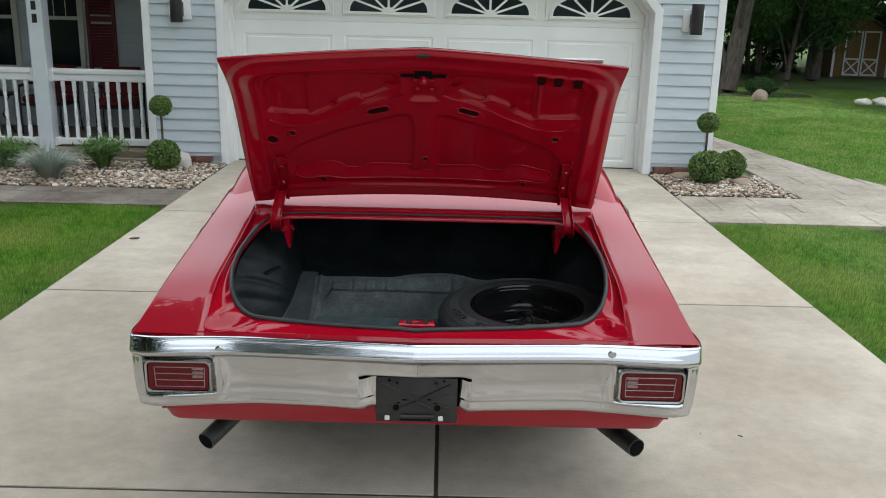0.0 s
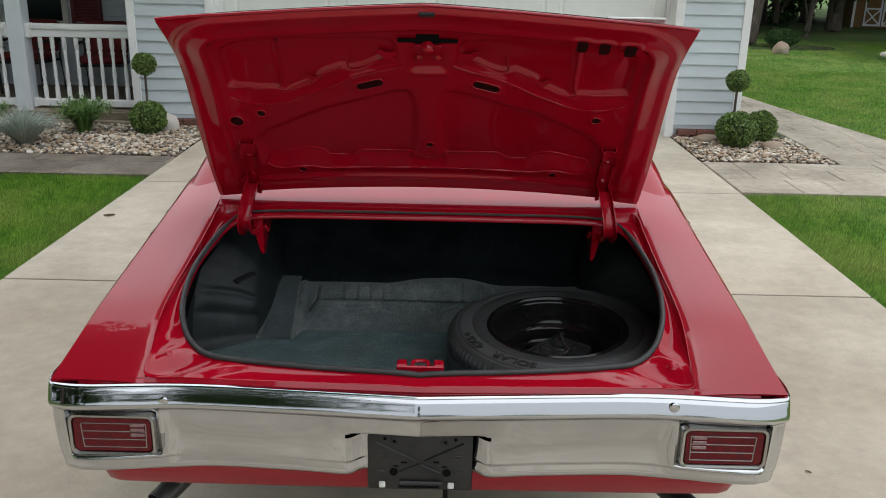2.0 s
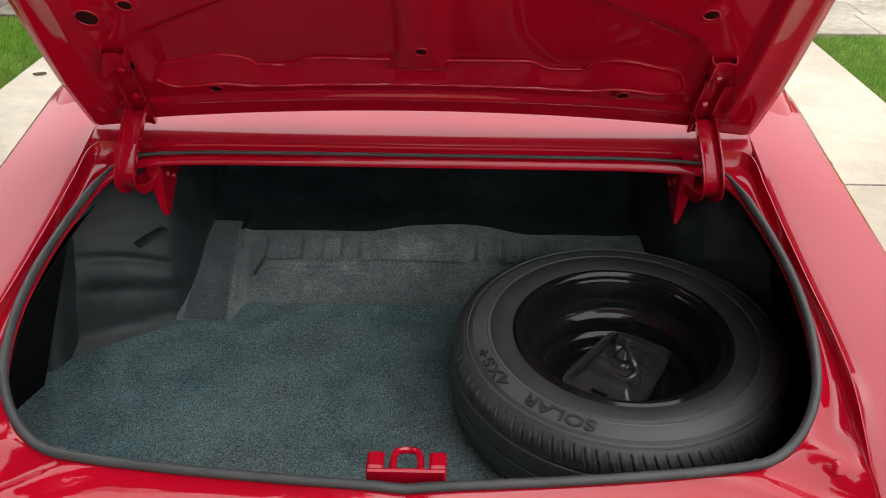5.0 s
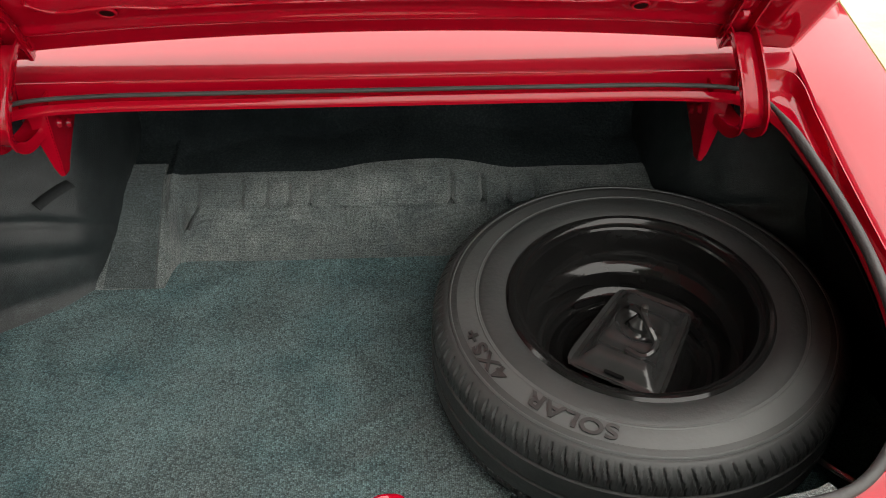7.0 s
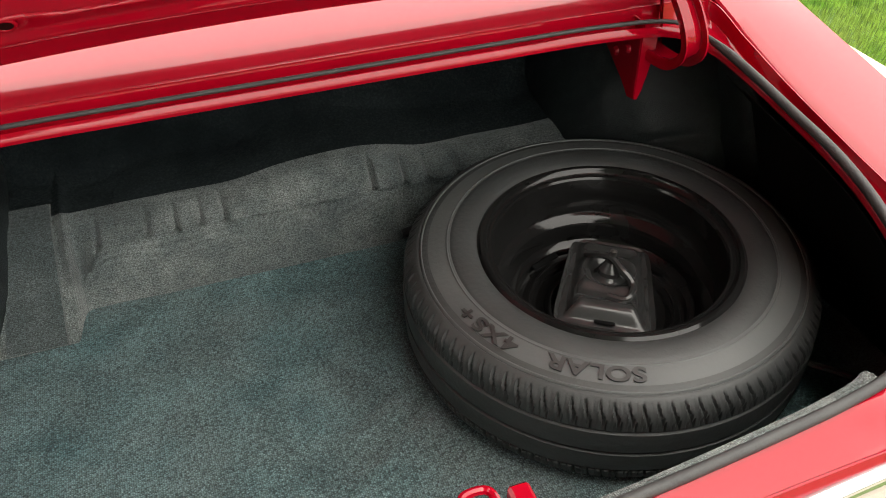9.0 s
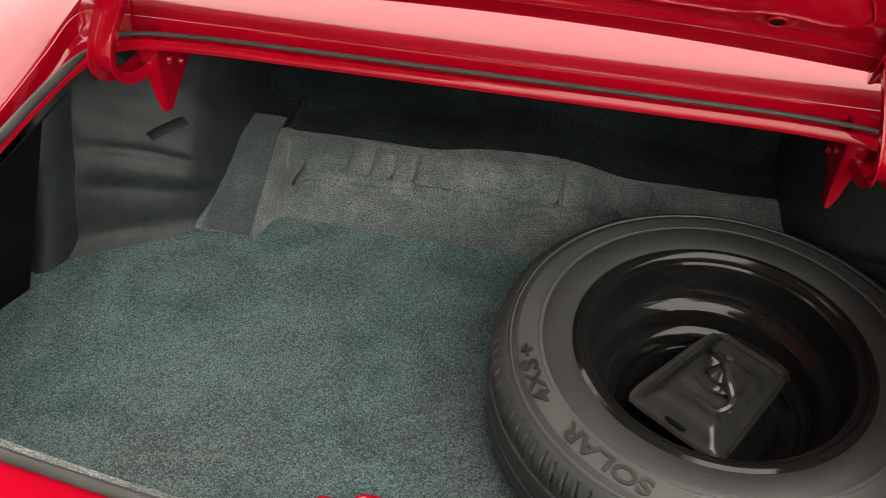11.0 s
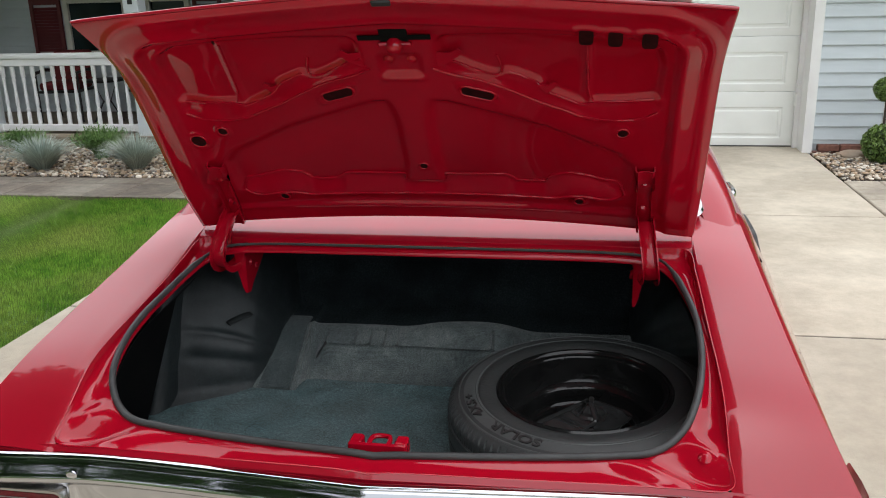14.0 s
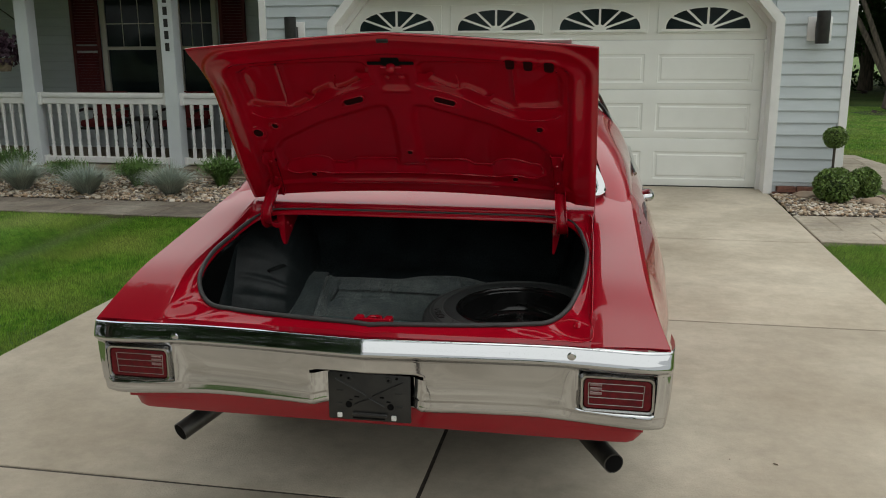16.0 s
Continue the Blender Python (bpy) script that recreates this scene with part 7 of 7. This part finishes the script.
def make_trunk_inside():
    # carpet: flat floor, turned up at the step under the seat
    prof = [(2.50, 0.487), (2.60, 0.487), (2.80, 0.487), (3.00, 0.487), (3.15, 0.487), (3.26, 0.488), (3.35, 0.489), (3.39, 0.489), (3.42, 0.489)]
    fine = smooth_path([(0, y, z) for y, z in prof], 18)
    rows = []
    for k in range(-110, 111):
        u = 0.87 * k / 110
        row = []
        for p in fine:
            z = p.z
            wob = 0.004 * noise.noise(Vector((u * 5, p.y * 5, 0)))
            for (u0, v0), (u1, v1), hh, ww in WRINKLES:
                du, dv = u1 - u0, v1 - v0
                t = ((u - u0) * du + (p.y - v0) * dv) / (du * du + dv * dv)
                off = ((u - u0) * dv - (p.y - v0) * du) / math.hypot(du, dv)
                wob += hh * math.exp(-(off / ww) ** 2) * step01(t * 4) * step01((1 - t) * 4)
            row.append((CX + u, p.y, z + wob))
        rows.append(row)
    bm = sheet(rows)
    bmesh.ops.recalc_face_normals(bm, faces=bm.faces[:])
    if sum(f.normal.z for f in bm.faces) < 0:
        bmesh.ops.reverse_faces(bm, faces=bm.faces[:])
    part("trunk_carpet", bm, CARPET, car, "dark blue-green loop pile trunk carpet", angle=60)
    # paler upright face of the step, a seam, the pleated band above it, and the shelf over the axle running back to the
    # seat
    rows, band, shelf, back = [], [], [], []
    for k in range(-190, 191):
        u = -0.01 + 0.62 * k / 190
        q = 0.006 * noise.noise(Vector((u * 9, 1, 0))) + 0.007 * noise.noise(Vector((u * 3.1, 4, 0)))
        for c, dd in ((-0.10, 0.010), (0.02, 0.008), (0.19, 0.012)):  # slack creases in the face
            q += dd * math.exp(-((u - c) / 0.022) ** 2)
        slope = step01((-0.437 - u) / 0.022)  # the ramp under the strip, beside the step
        welt = 0.010 * math.exp(-((u + 0.447) / 0.008) ** 2)
        corner = max(0.0, (-0.375 - u) / 0.05) * (1 - slope)
        seam = 0.599 + 0.004 * noise.noise(Vector((u * 5, 8, 0))) - 0.050 * min(1.3, corner) ** 2.2
        top = 0.630 + 0.022 * math.exp(-((u - 0.05) / 0.16) ** 4) + 0.005 * noise.noise(Vector((u * 6, 0, 0)))
        pleat = 0.0
        for c in (-0.395, -0.306, -0.255, -0.21, -0.166, 0.125, 0.19, 0.24, 0.30):
            pleat += 0.022 * math.exp(-((u - c) / 0.0055) ** 2) - 0.004 * math.exp(-((u - c - 0.012) / 0.008) ** 2)
        y0 = 3.384 + 0.004 * noise.noise(Vector((u * 4, 3, 0)))
        face = [(3.338, 0.489), (3.350 + q * 0.2, 0.495), (3.366 + q * 0.6, 0.512), (3.378 + q, 0.545), (3.383 + q * 0.5, seam - 0.018), (3.389, seam - 0.010), (3.408, seam - 0.006)]
        over = [(3.408, seam - 0.006), (y0 - 0.014 + pleat * 0.9, seam + 0.001), (y0 - 0.006 + pleat, seam + 0.011), (y0 + 0.013 + pleat, (seam + top) / 2), (y0 + 0.026 + pleat * 0.5, top - 0.006), (y0 + 0.050, top + 0.002)]
        run = face + over[1:]
        for m in range(len(run)):  # towards the ramp the step leans back
            f = m / (len(run) - 1)
            y, z = run[m]
            run[m] = (y + (3.258 + 0.176 * f - y) * slope - welt, z + (0.489 + 0.143 * f - z) * slope + welt)
        rows.append([(CX + u, y, z) for y, z in run[:7]])
        band.append([(CX + u, y, z) for y, z in run[6:]])
        y, z = run[-1]
        ridge = 0.010 * noise.noise(Vector((u * 5, 2, 0)))
        band[-1] += [(CX + u, y + 0.018, z + 0.001)]
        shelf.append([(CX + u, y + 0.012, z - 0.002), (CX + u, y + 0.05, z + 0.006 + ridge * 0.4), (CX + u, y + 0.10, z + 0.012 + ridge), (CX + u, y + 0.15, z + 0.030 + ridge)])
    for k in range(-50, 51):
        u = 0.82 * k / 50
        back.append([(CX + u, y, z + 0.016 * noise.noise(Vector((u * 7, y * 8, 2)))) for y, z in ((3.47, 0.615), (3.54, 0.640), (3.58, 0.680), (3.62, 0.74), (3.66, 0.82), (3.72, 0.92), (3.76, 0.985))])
    for name, grid, mat, lab in (("carpet_step", rows, CARPET_PALE, "grey upright face of the carpet step, light put into its colour"), ("carpet_fold", band, CARPET_PALE, "pleated grey-green carpet edge over the axle hump"), ("axle_shelf", shelf, SHADE_FELT, "carpet shelf over the axle, shade put into its colour"), ("seat_back_liner", back, SHADE_FELT, "carpet liner behind the seat, shade put into its colour")):
        bm = sheet(grid)
        bmesh.ops.recalc_face_normals(bm, faces=bm.faces[:])
        if sum(f.normal.z for f in bm.faces) < 0:
            bmesh.ops.reverse_faces(bm, faces=bm.faces[:])
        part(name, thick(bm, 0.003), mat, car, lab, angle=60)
    # flat strip of carpet laid up the ramp
    rows = []
    for q in range(15):
        f = q / 14
        y, z = 3.256 + 0.176 * f, 0.493 + 0.143 * f
        if f > 0.9:
            y, z = y + 0.05 * (f - 0.9) / 0.1, z + 0.004
        ua, ub = -0.578 + 0.036 * f, -0.474 + 0.010 * f
        rows.append([(CX + ua, y + 0.004, z - 0.004), (CX + ua + 0.002, y - 0.003, z + 0.003), (CX + ua * 0.5 + ub * 0.5, y - 0.004, z + 0.004), (CX + ub - 0.002, y - 0.003, z + 0.003), (CX + ub, y + 0.004, z - 0.004)])
    bm = sheet(rows)
    bmesh.ops.recalc_face_normals(bm, faces=bm.faces[:])
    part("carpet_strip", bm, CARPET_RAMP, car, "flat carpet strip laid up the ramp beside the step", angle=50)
    part("package_shelf", box(CX - 0.84, CX + 0.84, 3.172, 3.82, 0.955, 0.968, 0.003), DARK, car, "underside of the parcel shelf, shade put into its colour")
    part("cabin_lining", box(CX - 0.78, CX + 0.78, 3.84, 5.58, 0.30, 0.36, 0.004), DARK, car, "dark cabin floor")
    # wheel houses: moulded liner domes, slack and creased, spreading at the foot
    reach = [(0.535, 0.19), (0.56, 0.235), (0.593, 0.286), (0.65, 0.332), (0.71, 0.372), (0.83, 0.452), (0.87, 0.475)]
    rise = [(0.535, 0.20), (0.56, 0.30), (0.593, 0.375), (0.65, 0.44), (0.71, 0.468), (0.83, 0.49), (0.87, 0.495)]

    def dome(u, a, s):
        """A point of the liner, at u from the middle line and a round the arch from its rear foot."""
        r, h = lerp(reach, u), lerp(rise, u)
        mid = step01((0.80 - u) / 0.10) * step01((u - 0.54) / 0.05)
        d = sum(dd * math.exp(-((a - c - 0.35 * (u - 0.66)) / ww) ** 2) for c, dd, ww in ((0.16, 0.018, 0.07), (0.265, -0.014, 0.03), (0.35, 0.020, 0.05), (0.435, -0.028, 0.018), (0.50, 0.010, 0.05), (0.66, -0.008, 0.03), (0.80, 0.010, 0.08))) * mid
        d += 0.10 * math.exp(-(a / 0.055) ** 2)
        d += 0.045 * noise.noise(Vector((u * 6, a * 3.0, s * 3))) + 0.02 * noise.noise(Vector((u * 16, a * 7.0, s * 5)))
        return Vector((CX + s * u, 3.56 - r * (1 + d) * math.cos(a), 0.475 + h * (1 + d * 0.7) * math.sin(a)))

    for s in (1, -1):
        rows = [[dome(0.535 + 0.335 * j / 40, math.pi * 0.75 * (i / 110) ** 1.15, s) for j in range(41)] for i in range(111)]
        for row in rows:  # the inner end is closed down to the floor
            p = row[0]
            row.insert(0, Vector((p.x + s * 0.004, p.y + 0.03, max(0.47, p.z - 0.22))))
        bm = sheet(rows)
        bmesh.ops.recalc_face_normals(bm, faces=bm.faces[:])
        part("wheel_house_liner", bm, FELT, car, "moulded grey liner creased over the wheel house", angle=75)
        # upright side liner panel in front of the dome
        side = [(2.66, 0.50), (3.02, 0.485), (3.10, 0.49), (3.14, 0.58), (3.20, 0.72), (3.27, 0.86), (3.30, 0.95), (3.05, 0.93), (2.80, 0.86), (2.62, 0.78), (2.56, 0.60)]
        bm = bmesh.new()
        vs = [bm.verts.new((CX + s * (0.852 + 0.008 * math.sin(i * 1.7)), y, z)) for i, (y, z) in enumerate(side)]
        bm.faces.new(vs)
        bmesh.ops.triangulate(bm, faces=bm.faces[:])
        part("side_liner", thick(bm, 0.005), DARK, car, "side panel of the trunk, near-black in place of shade")
        # free edge of the liner, curling away from the dome
        rows = []
        for q in range(16):
            f = q / 15
            lean = 0.010 * math.sin(f * 7)
            rows.append([(CX + s * (u_ - 0.02 * f), y_ + 0.13 * f + lean, 0.482 + 0.40 * f) for u_, y_ in ((0.838, 3.060), (0.822, 3.054), (0.806, 3.064), (0.795, 3.090), (0.785, 3.125))])
        bm = sheet(rows)
        bmesh.ops.recalc_face_normals(bm, faces=bm.faces[:])
        part("liner_flap", thick(bm, 0.005), FELT, car, "loose edge of the moulded liner", angle=60)
        if s > 0:
            continue
        # strap lying over the dome
        line = [dome(0.655 - 0.050 * f, 0.505 + 0.12 * f, s) + Vector((0.004, -0.010, 0.008)) for f in (0, 0.25, 0.5, 0.75, 1.0)]
        part("liner_strap", tube(line, 0.017, 8, flat=0.3), STRAP, car, "dark strap over the wheel house")
    # rear inner wall and corner walls
    rows = []
    inner = ring_round(inner_half)
    n = len(inner)
    for p in inner:
        du = p.x - CX
        rows.append([(p.x, p.y, p.z - 0.03), (CX + du * 1.10, p.y - 0.012 if p.y < 2.7 else p.y, p.z - 0.09), (CX + max(-0.86, min(0.86, du * 1.30)), max(2.49, min(p.y - 0.02, 3.15)), FLOOR_Z - 0.004)])
    # order from one side round the rear to the other
    k0 = next(i for i in range(n) if rows[i][0][1] < 3.04)
    run = []
    i = k0
    while rows[i % n][0][1] < 3.04:
        run.append(rows[i % n])
        i += 1
    bm = sheet(run)
    bmesh.ops.recalc_face_normals(bm, faces=bm.faces[:])
    part("trunk_inner_wall", thick(bm, 0.002), DARK, car, "inner wall of the trunk, near-black in place of shade", angle=60)
    # felt edge along the rear sill
    path = [Vector((CX + q.x * sg * 0.985, q.y + 0.022, q.z - 0.030)) for sg, half in ((1, inner_half), (-1, inner_half[-2::-1])) for q in half if q.y < 2.52]
    part("sill_felt", tube(path, 0.014, 8, flat=0.9), CARPET_PALE, car, "grey felt edge under the rear lip", angle=60)
    # small black clip on the carpet beside the spare
    clip = part("tie_down_clip", box(CX + 0.165, CX + 0.205, 3.325, 3.345, 0.500, 0.516, 0.004), BLACK_METAL, car, "small black tie-down clip")
    part("eyelet", lathe([(0.006, 0.0), (0.011, 0.002), (0.011, 0.006), (0.006, 0.008)], 14, pose(CX + 0.185, 3.322, 0.514, 70, 0, 0)), BLACK_METAL, clip)
    # striker bracket on the rear lip
    base = part("striker_bracket", box(CX - 0.060, CX + 0.060, 2.492, 2.500, 0.715, 0.770, 0.003), RED_IN, car, "red lid striker bracket")
    for a in (-0.060, 0.034):
        part("ear", box(CX + a, CX + a + 0.026, 2.500, 2.535, 0.735, 0.770, 0.004), RED_IN, base)
    part("hook", tube(smooth_path([(CX - 0.020, 2.500, 0.758), (CX - 0.020, 2.530, 0.760), (CX - 0.012, 2.544, 0.760), (CX + 0.012, 2.544, 0.760), (CX + 0.020, 2.530, 0.760), (CX + 0.020, 2.500, 0.758)], 4), 0.0055, 8), RED_IN, base, "open red striker hook")
    part("hook_web", box(CX - 0.024, CX + 0.024, 2.500, 2.512, 0.722, 0.756, 0.003), RED_IN, base)
    # bright jack brace beside the spare
    part("support_rod", tube([(CX + 0.640, 2.800, 0.530), (CX + 0.676, 2.737, 0.530), (CX + 0.748, 2.660, 0.530)], 0.0065, 8), CHROME_SATIN, car, "thin steel rod beside the spare")


make_trunk_inside()


def make_spare():
    """The spare lies flat in the trunk, dish up, the jack base clamped in its middle."""
    cx, cy, z0 = CX + 0.408, 2.966, FLOOR_Z + 0.002
    spare = thing("spare_wheel", (cx, cy, z0), "black steel spare wheel with tyre lying in the trunk", "spare wheel")
    w, ro, ri = 0.205, 0.338, 0.208
    m = Matrix.Translation((cx, cy, z0 + w / 2)) @ pose(0, 0, 0.004, 2.3, -1.0, 0)
    h = w / 2
    prof = [(ri, -h * 0.8), (ri + 0.02, -h * 0.97), (ri + 0.06, -h), (ro - 0.03, -h * 0.90), (ro - 0.008, -h * 0.74), (ro - 0.001, -h * 0.60), (ro, -h * 0.52), (ro, -h * 0.50), (ro - 0.006, -h * 0.49), (ro - 0.006, -h * 0.45), (ro + 0.001, -h * 0.44), (ro + 0.002, -h * 0.10), (ro - 0.006, -h * 0.09), (ro - 0.006, -h * 0.03), (ro + 0.002, -h * 0.02), (ro + 0.001, h * 0.34), (ro - 0.006, h * 0.35), (ro - 0.006, h * 0.40), (ro, h * 0.41), (ro - 0.001, h * 0.60), (ro - 0.006, h * 0.72), (ro - 0.016, h * 0.82), (ro - 0.024, h * 0.865), (ro - 0.026, h * 0.855), (ro - 0.030, h * 0.875), (ro - 0.040, h * 0.905)]
    # fine tread: slanted curved grooves over the shoulder
    n_seg = 104 * 12
    pts = smooth_path([(r, 0, z) for r, z in prof], 2)
    rows = []
    for p in pts:
        row = []
        f = p.z / h
        on = step01((f - 0.42) / 0.03) * step01((0.80 - f) / 0.04) + step01((-0.47 - f) / 0.03) * step01((f + 0.86) / 0.03)
        for k in range(n_seg):
            a = 2 * math.pi * k / n_seg
            g = (k / 12 + 1.3 * f + 0.5 * f * f) % 1.0
            cut = on * (0.006 * math.exp(-((g - 0.5) / 0.07) ** 4) + 0.0022 * math.exp(-((g - 0.05) / 0.05) ** 4))
            r = p.x - cut
            row.append(m @ Vector((r * math.cos(a), r * math.sin(a), p.z - cut * 0.5)))
        rows.append(row)
    tyre = part("tyre", sheet(rows, close_v=True), TYRE, spare, "black tyre with worn grey sidewall", angle=50)
    side = [(ro - 0.036, h * 0.895), (ro - 0.038, h * 0.902), (ro - 0.041, h * 0.902), (ro - 0.043, h * 0.896)]
    part("sidewall_shoulder", lathe(side, 120, m), TYRE, tyre, angle=60)
    side = [(ro - 0.040, h * 0.900), (ro - 0.055, h * 0.940), (ro - 0.074, h * 0.975), (ro - 0.077, h * 0.972)]
    part("sidewall_band", lathe(side, 120, m), TYRE_BAND, tyre, "smoother grey sidewall band", angle=60)
    side = [(ro - 0.076, h * 0.968), (ro - 0.079, h * 0.986), (ro - 0.084, h * 0.994), (ri + 0.032, h * 1.0), (ri + 0.014, h * 0.955), (ri + 0.006, h * 0.90), (ri - 0.002, h * 0.78)]
    part("bead", lathe(side, 120, m), TYRE, tyre, angle=60)
    for r0, z_ in ((0.3085, 0.880), (0.2665, 0.968)):
        part("sidewall_rib", lathe([(r0 - 0.0022, h * z_ - 0.002), (r0 - 0.001, h * z_ + 0.0016), (r0 + 0.001, h * z_ + 0.0014), (r0 + 0.0024, h * z_ - 0.002)], 140, m), TYRE_BAND, tyre, angle=80)
    # rim
    rim = [(ri + 0.006, h * 0.80), (ri + 0.009, h * 0.925), (ri + 0.004, h * 0.965), (ri - 0.002, h * 0.955), (ri - 0.005, h * 0.90), (ri - 0.010, h * 0.865), (ri - 0.0155, h * 0.855), (ri - 0.018, h * 0.82), (ri - 0.019, h * 0.45), (ri - 0.021, h * 0.27), (ri - 0.027, h * 0.16), (ri - 0.037, h * 0.10), (ri - 0.043, h * 0.04), (ri - 0.045, h * -0.04), (ri - 0.047, h * -0.30), (ri - 0.053, h * -0.37), (ri - 0.061, h * -0.40), (ri - 0.065, h * -0.46), (0.136, h * -0.47), (0.131, h * -0.42), (0.124, h * -0.40), (0.118, h * -0.44), (0.112, h * -0.52), (0.098, h * -0.54), (0.092, h * -0.48), (0.086, h * -0.46), (0.080, h * -0.50), (0.0, h * -0.50)]
    disc = part("rim", lathe(rim, 96, m), BLACK_GLOSS, spare, "gloss black steel rim", angle=30)
    for k in range(5):
        a = 2 * math.pi * k / 5 + 0.4
        part("lug_hole", lathe([(0.0, 0.001), (0.007, 0.001), (0.010, 0.004), (0.014, 0.0)], 14, m @ Matrix.Translation((0.060 * math.cos(a), 0.060 * math.sin(a), h * -0.43))), DARK, disc)
    for k in range(4):
        a = 90 * k + 20
        part("rim_slot", box(-0.03, 0.03, -0.006, 0.006, -0.002, 0.004, 0.002), DARK, disc).matrix_basis = m @ pose(0, 0, 0, 0, 0, a) @ pose(0, 0.136, h * -0.36, 30, 0, 0)
    # raised sidewall lettering
    text_on_tyre("SOLAR", tyre, m, -122, 5.9, 0.281, 0.026, h)
    text_on_tyre("4XS+", tyre, m, -157, 5.8, 0.284, 0.026, h)
    # jack base plate clamped in the dish
    jack = thing("jack_base", (cx, cy, z0 + 0.08), "black pressed steel jack base resting in the spare rim", "jack base")
    jm = Matrix.Translation((CX + 0.415, 2.966, z0 + 0.100)) @ pose(0, 0, 0, -4, 3, -32)
    px, pw, ph = np.meshgrid(np.linspace(-1, 1, 41), np.linspace(-1, 1, 61), indexing="ij"), 0.078, 0.126
    round_off = 1 - 0.09 * np.abs(px[0]) ** 7 * np.abs(px[1]) ** 7
    gx, gy = px[0] * pw * (1 - 0.10 * px[1]) * round_off, px[1] * ph * round_off
    edge = np.minimum(pw - np.abs(px[0] * pw), ph - np.abs(gy))
    z = 0.007 * soft(0.005 - edge, -0.003, 0.003) + 0.004 * soft(edge, 0.005, 0.012) + 0.022 * soft(edge, 0.014, 0.040) - 0.007 * soft(0.016 - np.abs(np.abs(gy - 0.01) - 0.062), -0.008, 0.008) * soft(0.045 - np.abs(gx), -0.008, 0.008) - 0.010 * soft(0.040 - np.hypot(gx, gy - 0.01), -0.006, 0.010) + 0.012 * soft(0.022 - np.hypot(gx, gy - 0.01), -0.004, 0.010)
    rows = [[tuple(jm @ Vector((gx[i, j], gy[i, j], z[i, j]))) for j in range(61)] for i in range(41)]
    part("base_plate", thick(sheet(rows), 0.003), JACK, jack, angle=60)
    bm = box(-0.017, 0.017, -0.1155, -0.1085, 0.010, 0.0155, 0.002)
    bmesh.ops.transform(bm, matrix=jm, verts=bm.verts[:])
    part("slot", bm, DARK, jack)
    bm = lathe([(0.020, 0.012), (0.020, 0.034), (0.014, 0.042), (0.010, 0.050), (0.0, 0.051)], 20)
    bmesh.ops.transform(bm, matrix=jm @ Matrix.Translation((0, 0.01, 0)), verts=bm.verts[:])
    part("socket", bm, JACK, jack)
    wing = tube(smooth_path([(-0.042, 0.045, 0.030), (-0.020, 0.022, 0.050), (0.0, 0.008, 0.056), (0.018, -0.012, 0.050), (0.040, -0.030, 0.034), (0.030, -0.060, 0.026), (0.0, -0.056, 0.024)], 5), 0.0065, 8)
    bmesh.ops.transform(wing, matrix=jm, verts=wing.verts[:])
    part("wing_nut", wing, JACK, jack, "black wing nut holding the jack base")
    bm = lathe([(0.0, 0.052), (0.006, 0.052), (0.006, 0.070), (0.0, 0.072)], 12)
    bmesh.ops.transform(bm, matrix=jm @ Matrix.Translation((0, 0.01, 0)), verts=bm.verts[:])
    part("threaded_rod", bm, PIPE, jack)


def text_on_tyre(word, tyre, m, mid, stepdeg, radius, size, h):
    """Letters standing a little proud of the sidewall, feet to the tread."""
    for i, ch in enumerate(word):
        cu = bpy.data.curves.new("letter", "FONT")
        cu.body, cu.size, cu.align_x, cu.align_y, cu.extrude = ch, size * 1.25, "CENTER", "CENTER", 0.0010
        cu.offset = 0.0009
        tmp = bpy.data.objects.new("letter", cu)
        scene.collection.objects.link(tmp)
        me = bpy.data.meshes.new_from_object(tmp.evaluated_get(bpy.context.evaluated_depsgraph_get()))
        bpy.data.objects.remove(tmp)
        bm = bmesh.new()
        bm.from_mesh(me)
        bpy.data.meshes.remove(me)
        a = mid - stepdeg * (i - (len(word) - 1) / 2)
        # local frame: x along the circle, y towards the hub
        tm = m @ pose(0, 0, 0, 0, 0, a) @ pose(radius, 0, h * 0.955 + 0.0006, 0, 11, 0) @ pose(0, 0, 0, 0, 0, -90) @ Matrix.Diagonal((1.35, 1, 1, 1))
        bmesh.ops.transform(bm, matrix=tm, verts=bm.verts[:])
        part("letter", bm, TYRE_LETTER, tyre, "raised black letter", smooth=False)


make_spare()
